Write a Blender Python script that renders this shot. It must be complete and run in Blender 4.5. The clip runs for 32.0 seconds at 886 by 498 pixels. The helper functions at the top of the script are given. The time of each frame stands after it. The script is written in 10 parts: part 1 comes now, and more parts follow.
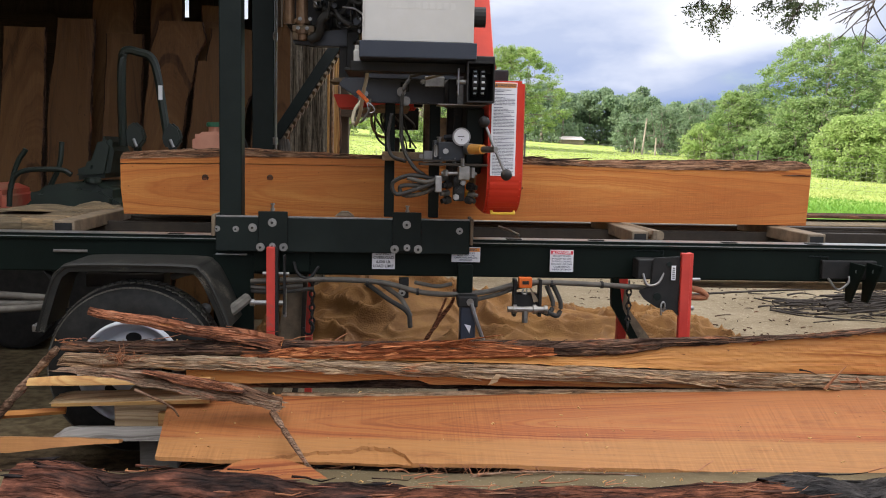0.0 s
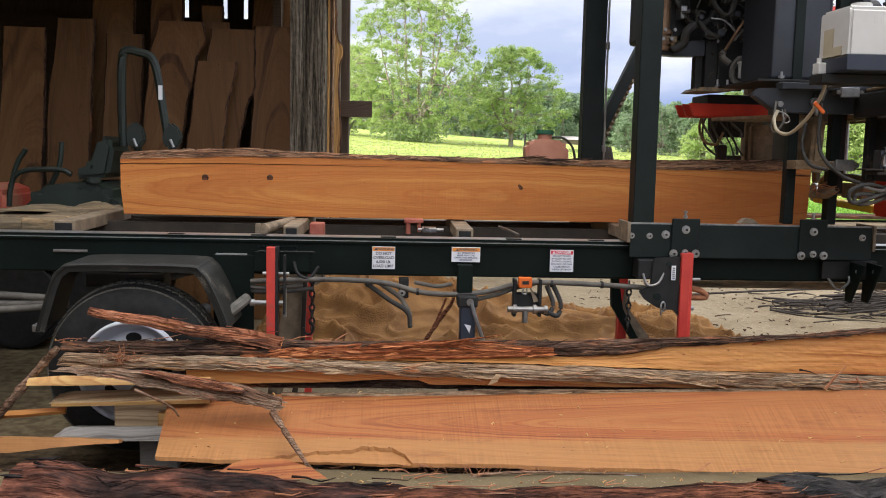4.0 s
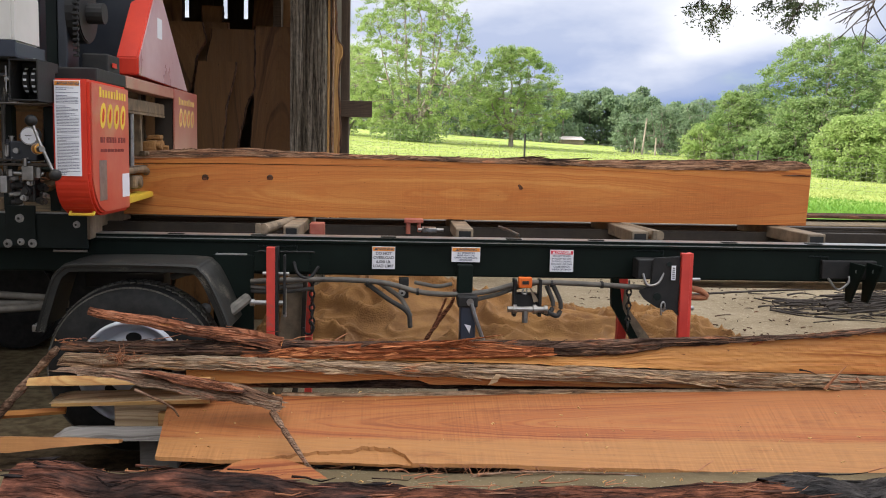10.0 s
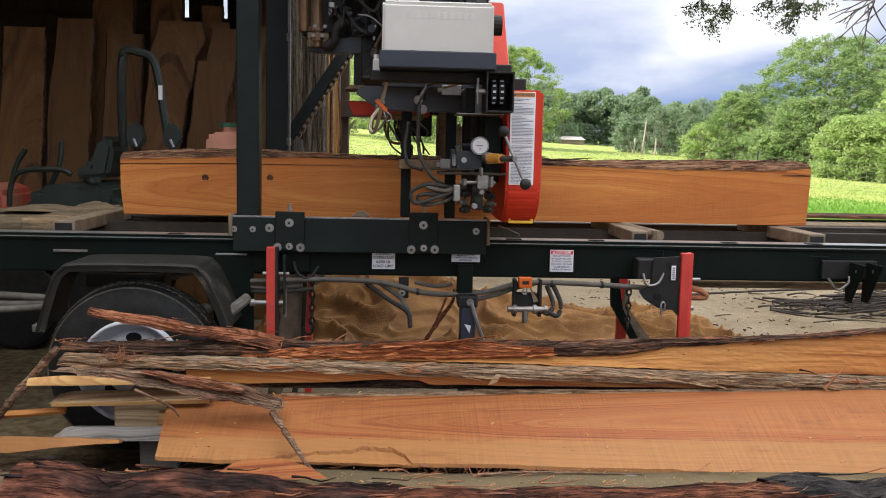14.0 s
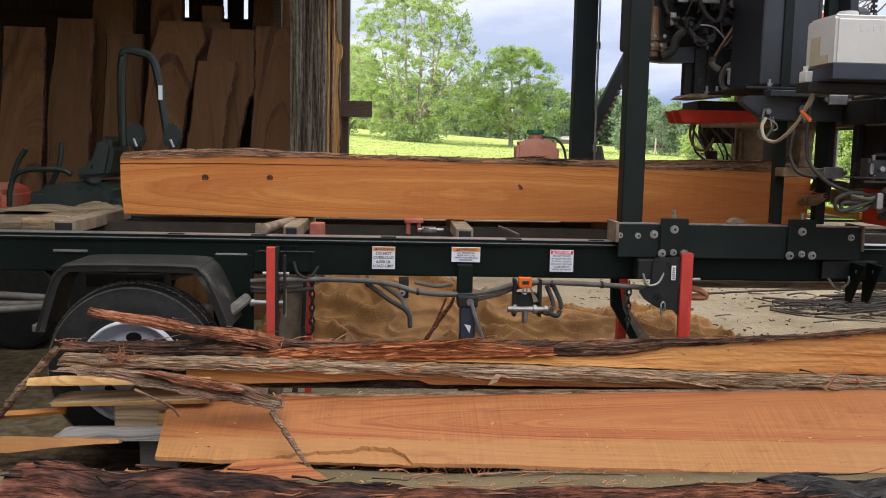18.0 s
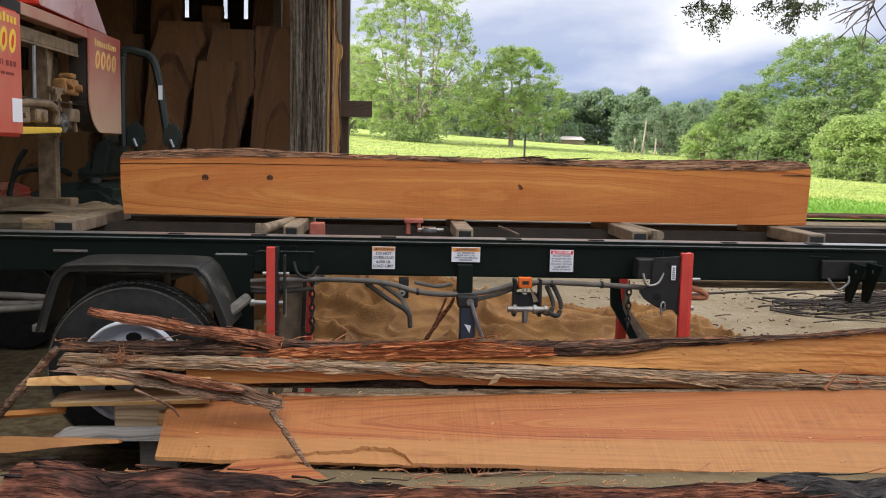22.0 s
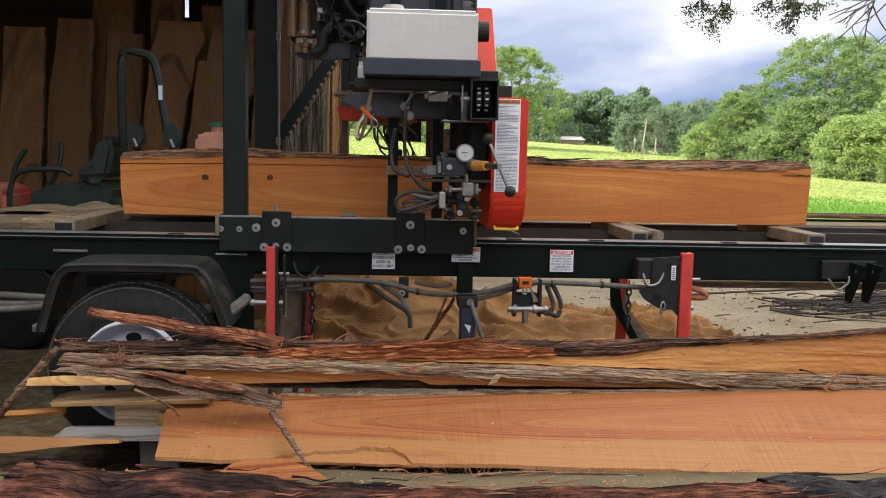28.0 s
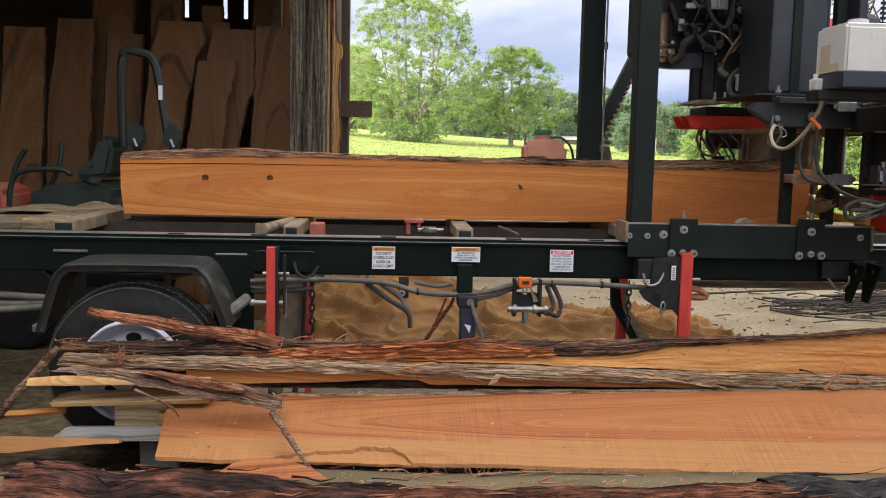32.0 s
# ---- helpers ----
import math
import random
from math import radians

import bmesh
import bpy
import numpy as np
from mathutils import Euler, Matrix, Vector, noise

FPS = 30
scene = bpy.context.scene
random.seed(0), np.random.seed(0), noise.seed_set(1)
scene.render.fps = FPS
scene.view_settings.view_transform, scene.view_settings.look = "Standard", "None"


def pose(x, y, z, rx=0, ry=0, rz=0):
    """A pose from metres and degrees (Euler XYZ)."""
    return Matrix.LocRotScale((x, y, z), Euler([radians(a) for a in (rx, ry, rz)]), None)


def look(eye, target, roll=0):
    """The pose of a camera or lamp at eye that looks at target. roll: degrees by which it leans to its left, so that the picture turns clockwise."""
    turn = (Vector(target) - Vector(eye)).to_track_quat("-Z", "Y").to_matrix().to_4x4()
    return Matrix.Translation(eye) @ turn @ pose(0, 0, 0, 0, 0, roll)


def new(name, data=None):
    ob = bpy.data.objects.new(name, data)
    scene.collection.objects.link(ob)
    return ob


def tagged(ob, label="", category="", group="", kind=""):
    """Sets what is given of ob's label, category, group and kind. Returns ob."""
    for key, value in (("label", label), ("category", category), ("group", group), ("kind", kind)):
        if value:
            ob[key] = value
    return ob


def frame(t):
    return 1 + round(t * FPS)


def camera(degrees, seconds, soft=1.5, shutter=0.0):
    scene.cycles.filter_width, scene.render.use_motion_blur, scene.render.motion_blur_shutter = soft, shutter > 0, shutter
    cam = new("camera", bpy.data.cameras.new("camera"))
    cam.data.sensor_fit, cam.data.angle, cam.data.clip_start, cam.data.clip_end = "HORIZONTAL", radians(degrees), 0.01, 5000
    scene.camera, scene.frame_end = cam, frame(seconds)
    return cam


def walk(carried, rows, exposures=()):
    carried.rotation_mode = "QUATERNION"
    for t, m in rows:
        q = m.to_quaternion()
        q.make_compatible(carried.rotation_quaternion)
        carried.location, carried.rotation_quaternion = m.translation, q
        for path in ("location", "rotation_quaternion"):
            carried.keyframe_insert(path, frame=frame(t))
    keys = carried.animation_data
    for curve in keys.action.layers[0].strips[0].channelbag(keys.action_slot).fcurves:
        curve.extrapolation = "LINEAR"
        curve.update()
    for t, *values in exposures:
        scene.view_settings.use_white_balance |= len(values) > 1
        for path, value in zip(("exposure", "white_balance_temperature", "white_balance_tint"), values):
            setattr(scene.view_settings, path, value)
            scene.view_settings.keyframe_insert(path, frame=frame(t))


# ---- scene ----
# ================= camera =================
cam = camera(52.2, 32.0, soft=1.0)
EYE = Vector((0.0, -4.07, 1.30))
AIM = EYE + Vector((math.sin(radians(3.2)) * math.cos(radians(6.24)), math.cos(radians(3.2)) * math.cos(radians(6.24)), -math.sin(radians(6.24))))
walk(cam, [(0.0, look(EYE, AIM, 1.25)), (32.0, look(EYE, AIM, 1.25))],
     [(0.0, 0.97), (3.0, 1.05), (6.0, 1.08), (8.0, 0.87), (11.0, 0.90), (13.0, 0.95), (17.0, 1.02), (19.0, 1.04), (20.5, 1.02), (22.0, 0.87), (25.0, 0.88), (28.0, 0.95), (31.0, 1.04), (32.0, 1.05)])

# ================= world, sun, exposure =================
SUN_EL, SUN_AZ = radians(30), radians(-124)   # azimuth from +y towards +x


CLOUD_BANKS = [(0.315, 0.122, 0.050, 0.028, 0.22), (0.255, 0.074, 0.055, 0.010, 0.14), (0.02, 0.165, 0.12, 0.020, 0.20), (0.46, 0.140, 0.05, 0.016, 0.10), (0.335, 0.045, 0.10, 0.020, -0.30), (0.40, 0.078, 0.05, 0.026, -0.26), (0.16, 0.105, 0.07, 0.028, -0.08)]
RAIN_VEILS = [(0.335, 0.040, 0.12, 0.024, 1.1), (0.41, 0.070, 0.06, 0.034, 0.8), (0.16, 0.085, 0.10, 0.022, 0.35)]


def make_world():
    w = bpy.data.worlds.new("sky")
    scene.world = w
    w.use_nodes = True
    nt = w.node_tree
    nt.nodes.clear()
    N, L = nt.nodes.new, nt.links.new
    sky = N("ShaderNodeTexSky")
    sky.sky_type = "NISHITA"
    sky.sun_disc = False
    sky.sun_elevation, sky.sun_rotation = SUN_EL, SUN_AZ
    sky.air_density, sky.dust_density = 1.0, 1.5
    co = N("ShaderNodeTexCoord")
    mp = N("ShaderNodeMapping")
    mp.inputs["Scale"].default_value = (1.0, 1.0, 2.6)
    mp.inputs["Location"].default_value = (2.7, 1.4, 0.9)
    L(co.outputs["Generated"], mp.inputs["Vector"])
    n1 = N("ShaderNodeTexNoise")
    n1.inputs["Scale"].default_value, n1.inputs["Detail"].default_value, n1.inputs["Roughness"].default_value = 4.2, 8, 0.55
    L(mp.outputs[0], n1.inputs["Vector"])
    ramp = N("ShaderNodeMapRange")
    ramp.interpolation_type = "SMOOTHSTEP"
    ramp.inputs["From Min"].default_value, ramp.inputs["From Max"].default_value = 0.24, 0.42
    L(n1.outputs[0], ramp.inputs["Value"])
    scl = N("ShaderNodeMix")
    scl.data_type, scl.blend_type = "RGBA", "MULTIPLY"
    scl.inputs["Factor"].default_value = 1.0
    L(sky.outputs[0], scl.inputs["A"])
    scl.inputs["B"].default_value = (0.10, 0.10, 0.10, 1)
    n2 = N("ShaderNodeTexNoise")
    n2.inputs["Scale"].default_value, n2.inputs["Detail"].default_value = 3.1, 8
    L(mp.outputs[0], n2.inputs["Vector"])
    r2 = N("ShaderNodeMapRange")
    r2.inputs["From Min"].default_value, r2.inputs["From Max"].default_value = 0.42, 0.82
    # the white cloud banks and the blue-grey rain veil over the pasture: (azimuth, height, width, depth, strength)
    at = N("ShaderNodeSeparateXYZ")
    L(co.outputs["Generated"], at.inputs[0])

    def mth(op, p, q=None, r=None):
        k = N("ShaderNodeMath")
        k.operation = op
        for i, v in enumerate((p, q, r)):
            if v is None:
                continue
            if isinstance(v, (int, float)):
                k.inputs[i].default_value = v
            else:
                L(v, k.inputs[i])
        return k.outputs[0]
    wisp = N("ShaderNodeTexNoise")
    wisp.inputs["Scale"].default_value, wisp.inputs["Detail"].default_value = 7.0, 6
    L(mp.outputs[0], wisp.inputs["Vector"])
    sway = mth("MULTIPLY_ADD", wisp.outputs[0], 0.16, -0.08)
    az = mth("ADD", mth("ARCTAN2", at.outputs["X"], at.outputs["Y"]), sway)
    el = mth("ADD", at.outputs["Z"], mth("MULTIPLY", sway, 0.6))

    def bank(rows, total):
        for a, e, wa, we, k in rows:
            d1, d2 = mth("DIVIDE", mth("SUBTRACT", az, a), wa), mth("DIVIDE", mth("SUBTRACT", el, e), we)
            g = mth("POWER", 2.718, mth("MULTIPLY", mth("ADD", mth("MULTIPLY", d1, d1), mth("MULTIPLY", d2, d2)), -1.0))
            total = mth("MULTIPLY_ADD", g, k, total)
        return total
    white = bank(CLOUD_BANKS, mth("MULTIPLY_ADD", n2.outputs[0], 1.6, -0.38))
    L(white, r2.inputs["Value"])
    veil = mth("MINIMUM", mth("MAXIMUM", bank(RAIN_VEILS, 0.0), 0.0), 1.0)
    grey = N("ShaderNodeMix")
    grey.data_type = "RGBA"
    grey.inputs["A"].default_value, grey.inputs["B"].default_value = (0.42, 0.48, 0.65, 1), (0.20, 0.29, 0.54, 1)
    L(veil, grey.inputs["Factor"])
    cl = N("ShaderNodeMix")
    cl.data_type = "RGBA"
    cl.inputs["B"].default_value = (0.86, 0.87, 0.92, 1)
    L(grey.outputs["Result"], cl.inputs["A"])
    L(r2.outputs[0], cl.inputs["Factor"])
    mx = N("ShaderNodeMix")
    mx.data_type = "RGBA"
    L(ramp.outputs[0], mx.inputs["Factor"])
    L(scl.outputs["Result"], mx.inputs["A"])
    L(cl.outputs["Result"], mx.inputs["B"])
    # cloud cover brightens from the horizon to the zenith
    sp = N("ShaderNodeSeparateXYZ")
    L(co.outputs["Generated"], sp.inputs[0])
    up = N("ShaderNodeMapRange")
    up.inputs["From Min"].default_value, up.inputs["From Max"].default_value = 0.15, 1.0
    L(sp.outputs["Z"], up.inputs["Value"])
    gn = N("ShaderNodeMix")
    gn.data_type = "RGBA"
    gn.inputs["A"].default_value, gn.inputs["B"].default_value = (1, 1, 1, 1), (4.8, 4.25, 3.4, 1)
    L(up.outputs[0], gn.inputs["Factor"])
    gm = N("ShaderNodeMix")
    gm.data_type, gm.blend_type = "RGBA", "MULTIPLY"
    gm.inputs["Factor"].default_value = 1.0
    L(mx.outputs["Result"], gm.inputs["A"])
    L(gn.outputs["Result"], gm.inputs["B"])
    bg = N("ShaderNodeBackground")
    bg.inputs["Strength"].default_value = 0.70
    L(gm.outputs["Result"], bg.inputs["Color"])
    out = N("ShaderNodeOutputWorld")
    L(bg.outputs[0], out.inputs[0])


make_world()
sun = new("sun", bpy.data.lights.new("sun", "SUN"))
sun.data.energy, sun.data.angle, sun.data.color = 5.0, radians(0.6), (1.0, 0.93, 0.82)
SUN_FROM = Vector((math.sin(SUN_AZ) * math.cos(SUN_EL), math.cos(SUN_AZ) * math.cos(SUN_EL), math.sin(SUN_EL)))
sun.matrix_basis = look(SUN_FROM * 60, (0, 0, 0))


# ================= materials =================
def surf(name, c1, c2, scale=(8, 8, 8), rough=(0.45, 0.7), metal=0.0, bump=0.1, dist=0.004, dirt=None, fine=40.0, spec=0.5, vary=0.12, band=(0.32, 0.68)):
    """Two-tone noise surface with fine grain, dirt patches and bump."""
    m = bpy.data.materials.new(name)
    m.use_nodes = True
    nt = m.node_tree
    N, L = nt.nodes.new, nt.links.new
    b = nt.nodes["Principled BSDF"]
    co, oi = N("ShaderNodeTexCoord"), N("ShaderNodeObjectInfo")
    mp = N("ShaderNodeMapping")
    mp.inputs["Scale"].default_value = scale
    L(co.outputs["Object"], mp.inputs["Vector"])
    off = N("ShaderNodeVectorMath")
    off.operation = "MULTIPLY"
    comb = N("ShaderNodeCombineXYZ")
    for i in range(3):
        L(oi.outputs["Random"], comb.inputs[i])
    L(comb.outputs[0], off.inputs[0])
    off.inputs[1].default_value = (37, 19, 53)
    L(off.outputs[0], mp.inputs["Location"])
    n1, n2, n3 = N("ShaderNodeTexNoise"), N("ShaderNodeTexNoise"), N("ShaderNodeTexNoise")
    n1.inputs["Scale"].default_value, n1.inputs["Detail"].default_value, n1.inputs["Roughness"].default_value = 1.0, 8, 0.62
    n2.inputs["Scale"].default_value, n2.inputs["Detail"].default_value = fine / 8, 4
    n3.inputs["Scale"].default_value, n3.inputs["Detail"].default_value = 0.45, 6
    for n in (n1, n2, n3):
        L(mp.outputs[0], n.inputs["Vector"])
    r = N("ShaderNodeMapRange")
    r.inputs["From Min"].default_value, r.inputs["From Max"].default_value = band
    L(n1.outputs[0], r.inputs["Value"])
    mix = N("ShaderNodeMix")
    mix.data_type = "RGBA"
    mix.inputs["A"].default_value, mix.inputs["B"].default_value = (*c1, 1), (*c2, 1)
    L(r.outputs[0], mix.inputs["Factor"])
    col = mix.outputs["Result"]
    hsv = N("ShaderNodeHueSaturation")
    mr = N("ShaderNodeMapRange")
    mr.inputs["To Min"].default_value, mr.inputs["To Max"].default_value = 1 - vary, 1 + vary
    L(oi.outputs["Random"], mr.inputs["Value"])
    L(mr.outputs[0], hsv.inputs["Value"])
    L(col, hsv.inputs["Color"])
    col = hsv.outputs[0]
    if dirt:
        dc, lo, hi = dirt
        rd = N("ShaderNodeMapRange")
        rd.inputs["From Min"].default_value, rd.inputs["From Max"].default_value = lo, hi
        add = N("ShaderNodeMath")
        add.operation = "MULTIPLY_ADD"
        L(n2.outputs[0], add.inputs[0])
        add.inputs[1].default_value = 0.35
        L(n3.outputs[0], add.inputs[2])
        L(add.outputs[0], rd.inputs["Value"])
        md = N("ShaderNodeMix")
        md.data_type = "RGBA"
        L(rd.outputs[0], md.inputs["Factor"])
        L(col, md.inputs["A"])
        md.inputs["B"].default_value = (*dc, 1)
        col = md.outputs["Result"]
    L(col, b.inputs["Base Color"])
    rr = N("ShaderNodeMapRange")
    rr.inputs["To Min"].default_value, rr.inputs["To Max"].default_value = rough
    L(n1.outputs[0], rr.inputs["Value"])
    L(rr.outputs[0], b.inputs["Roughness"])
    b.inputs["Metallic"].default_value = metal
    b.inputs["Specular IOR Level"].default_value = spec
    if bump:
        bp = N("ShaderNodeBump")
        bp.inputs["Strength"].default_value, bp.inputs["Distance"].default_value = bump, dist
        sm = N("ShaderNodeMath")
        L(n1.outputs[0], sm.inputs[0])
        L(n2.outputs[0], sm.inputs[1])
        L(sm.outputs[0], bp.inputs["Height"])
        L(bp.outputs[0], b.inputs["Normal"])
    return m


def sawn_wood(name, pale, mid, dark, pitch=0.016, figure=0.16, rough=0.62, saw=0.14, grey=0.0, lines=0.62):
    """Sawn timber: the grain runs along local x, with cathedral figure, growth lines, heartwood bands, flecks and saw marks."""
    m = bpy.data.materials.new(name)
    m.use_nodes = True
    nt = m.node_tree
    N, L = nt.nodes.new, nt.links.new
    b = nt.nodes["Principled BSDF"]
    co, oi = N("ShaderNodeTexCoord"), N("ShaderNodeObjectInfo")
    add = N("ShaderNodeVectorMath")
    add.operation = "MULTIPLY_ADD"
    comb = N("ShaderNodeCombineXYZ")
    for i in range(3):
        L(oi.outputs["Random"], comb.inputs[i])
    L(comb.outputs[0], add.inputs[0])
    add.inputs[1].default_value = (13, 7, 5)
    L(co.outputs["Object"], add.inputs[2])

    def noise_at(scale, detail, vec=None, rough_=0.5):
        mp = N("ShaderNodeMapping")
        mp.inputs["Scale"].default_value = scale
        L(add.outputs[0], mp.inputs["Vector"])
        n = N("ShaderNodeTexNoise")
        n.inputs["Scale"].default_value, n.inputs["Detail"].default_value, n.inputs["Roughness"].default_value = 1.0, detail, rough_
        L(mp.outputs[0], n.inputs["Vector"])
        return n.outputs[0]

    def mth(op, p, q, r=None):
        k = N("ShaderNodeMath")
        k.operation = op
        for i, v in enumerate((p, q, r)):
            if v is None:
                continue
            if isinstance(v, (int, float)):
                k.inputs[i].default_value = v
            else:
                L(v, k.inputs[i])
        return k.outputs[0]

    def ranged(v, lo, hi, to=1.0):
        r = N("ShaderNodeMapRange")
        r.inputs["From Min"].default_value, r.inputs["From Max"].default_value, r.inputs["To Max"].default_value = lo, hi, to
        L(v, r.inputs["Value"])
        return r.outputs[0]

    def mixed(f, p, q, blend="MIX"):
        x = N("ShaderNodeMix")
        x.data_type, x.blend_type = "RGBA", blend
        if isinstance(f, float):
            x.inputs["Factor"].default_value = f
        else:
            L(f, x.inputs["Factor"])
        for s_, v in (("A", p), ("B", q)):
            if isinstance(v, tuple):
                x.inputs[s_].default_value = (*v, 1)
            else:
                L(v, x.inputs[s_])
        return x.outputs["Result"]

    sep = N("ShaderNodeSeparateXYZ")
    L(add.outputs[0], sep.inputs[0])
    depth = mth("ADD", sep.outputs["Y"], sep.outputs["Z"])
    warp = noise_at((0.75, 5.0, 5.0), 2)
    warp2 = noise_at((4.0, 16.0, 16.0), 2)
    ringpos = mth("MULTIPLY_ADD", warp, figure * 2, depth)
    ringpos = mth("MULTIPLY_ADD", warp2, 0.012, ringpos)
    phase = mth("FRACT", mth("DIVIDE", ringpos, pitch), 0.0)
    late = mth("POWER", phase, 3.0)
    bands = ranged(noise_at((0.5, 11.0, 11.0), 3), 0.34, 0.66)
    blotch = ranged(noise_at((1.6, 5.0, 5.0), 4), 0.40, 0.72)
    fibre = noise_at((9.0, 240.0, 240.0), 4)
    sawn = noise_at((70.0, 3.0, 3.0), 2)
    fleck = noise_at((45.0, 160.0, 160.0), 1)
    stain = noise_at((3.0, 9.0, 9.0), 5, rough_=0.7)
    col = mixed(bands, pale, mid)
    col = mixed(mth("MULTIPLY", blotch, 0.55), col, (mid[0] * 0.8, mid[1] * 0.72, mid[2] * 0.62))
    col = mixed(mth("MULTIPLY", late, lines), col, dark)
    col = mixed(0.42, col, fibre, "OVERLAY")
    col = mixed(saw, col, sawn, "OVERLAY")
    col = mixed(ranged(fleck, 0.745, 0.80, 0.75), col, (dark[0] * 0.35, dark[1] * 0.35, dark[2] * 0.35))
    col = mixed(ranged(stain, 0.62, 0.80, 0.5), col, (dark[0] * 0.6, dark[1] * 0.55, dark[2] * 0.55))
    hsv = N("ShaderNodeHueSaturation")
    hsv.inputs["Saturation"].default_value = 1 - grey
    L(ranged(oi.outputs["Random"], 0.0, 1.0), hsv.inputs["Value"])
    mr = N("ShaderNodeMapRange")
    mr.inputs["To Min"].default_value, mr.inputs["To Max"].default_value = 0.88, 1.1
    L(oi.outputs["Random"], mr.inputs["Value"])
    L(mr.outputs[0], hsv.inputs["Value"])
    L(col, hsv.inputs["Color"])
    L(hsv.outputs[0], b.inputs["Base Color"])
    L(ranged(fibre, 0.2, 0.8, 1.0), b.inputs["Roughness"])
    b.inputs["Roughness"].default_value = rough
    for l in list(nt.links):
        if l.to_socket == b.inputs["Roughness"]:
            nt.links.remove(l)
    b.inputs["Specular IOR Level"].default_value = 0.3
    bp = N("ShaderNodeBump")
    bp.inputs["Strength"].default_value, bp.inputs["Distance"].default_value = 0.4, 0.0015
    L(mth("MULTIPLY_ADD", sawn, 0.6, fibre), bp.inputs["Height"])
    L(bp.outputs[0], b.inputs["Normal"])
    return m


def kit(name):
    """A fresh node material with short helpers: node maker, linker, shader, noise, math, range and mix."""
    m = bpy.data.materials.new(name)
    m.use_nodes = True
    nt = m.node_tree
    N, L = nt.nodes.new, nt.links.new
    co = N("ShaderNodeTexCoord").outputs["Object"]

    def put(v, sock):
        if isinstance(v, tuple):
            sock.default_value = (*v, 1) if len(v) == 3 and sock.type == "RGBA" else v
        elif isinstance(v, (int, float)):
            sock.default_value = v
        else:
            L(v, sock)

    def nz(vec, scale, detail=4, rough=0.55):
        mp = N("ShaderNodeMapping")
        mp.inputs["Scale"].default_value = scale
        L(vec, mp.inputs["Vector"])
        n = N("ShaderNodeTexNoise")
        n.inputs["Scale"].default_value, n.inputs["Detail"].default_value, n.inputs["Roughness"].default_value = 1.0, detail, rough
        L(mp.outputs[0], n.inputs["Vector"])
        return n.outputs[0]

    def mth(op, *vals):
        k = N("ShaderNodeMath")
        k.operation = op
        for i, v in enumerate(vals):
            put(v, k.inputs[i])
        return k.outputs[0]

    def rng(v, lo, hi, a=0.0, b=1.0):
        r = N("ShaderNodeMapRange")
        for i, q in zip(("From Min", "From Max", "To Min", "To Max"), (lo, hi, a, b)):
            r.inputs[i].default_value = q
        L(v, r.inputs["Value"])
        return r.outputs[0]

    def mix(f, p, q, blend="MIX"):
        x = N("ShaderNodeMix")
        x.data_type, x.blend_type = "RGBA", blend
        put(f, x.inputs["Factor"])
        put(p, x.inputs["A"])
        put(q, x.inputs["B"])
        return x.outputs["Result"]

    def ramp(v, cols):
        rp = N("ShaderNodeValToRGB")
        els = rp.color_ramp.elements
        while len(els) < len(cols):
            els.new(0.5)
        for i, (p, c) in enumerate(cols):
            els[i].position = p
            els[i].color = (*c, 1)
        L(v, rp.inputs[0])
        return rp.outputs[0]
    return m, nt, N, L, co, nz, mth, rng, mix, ramp


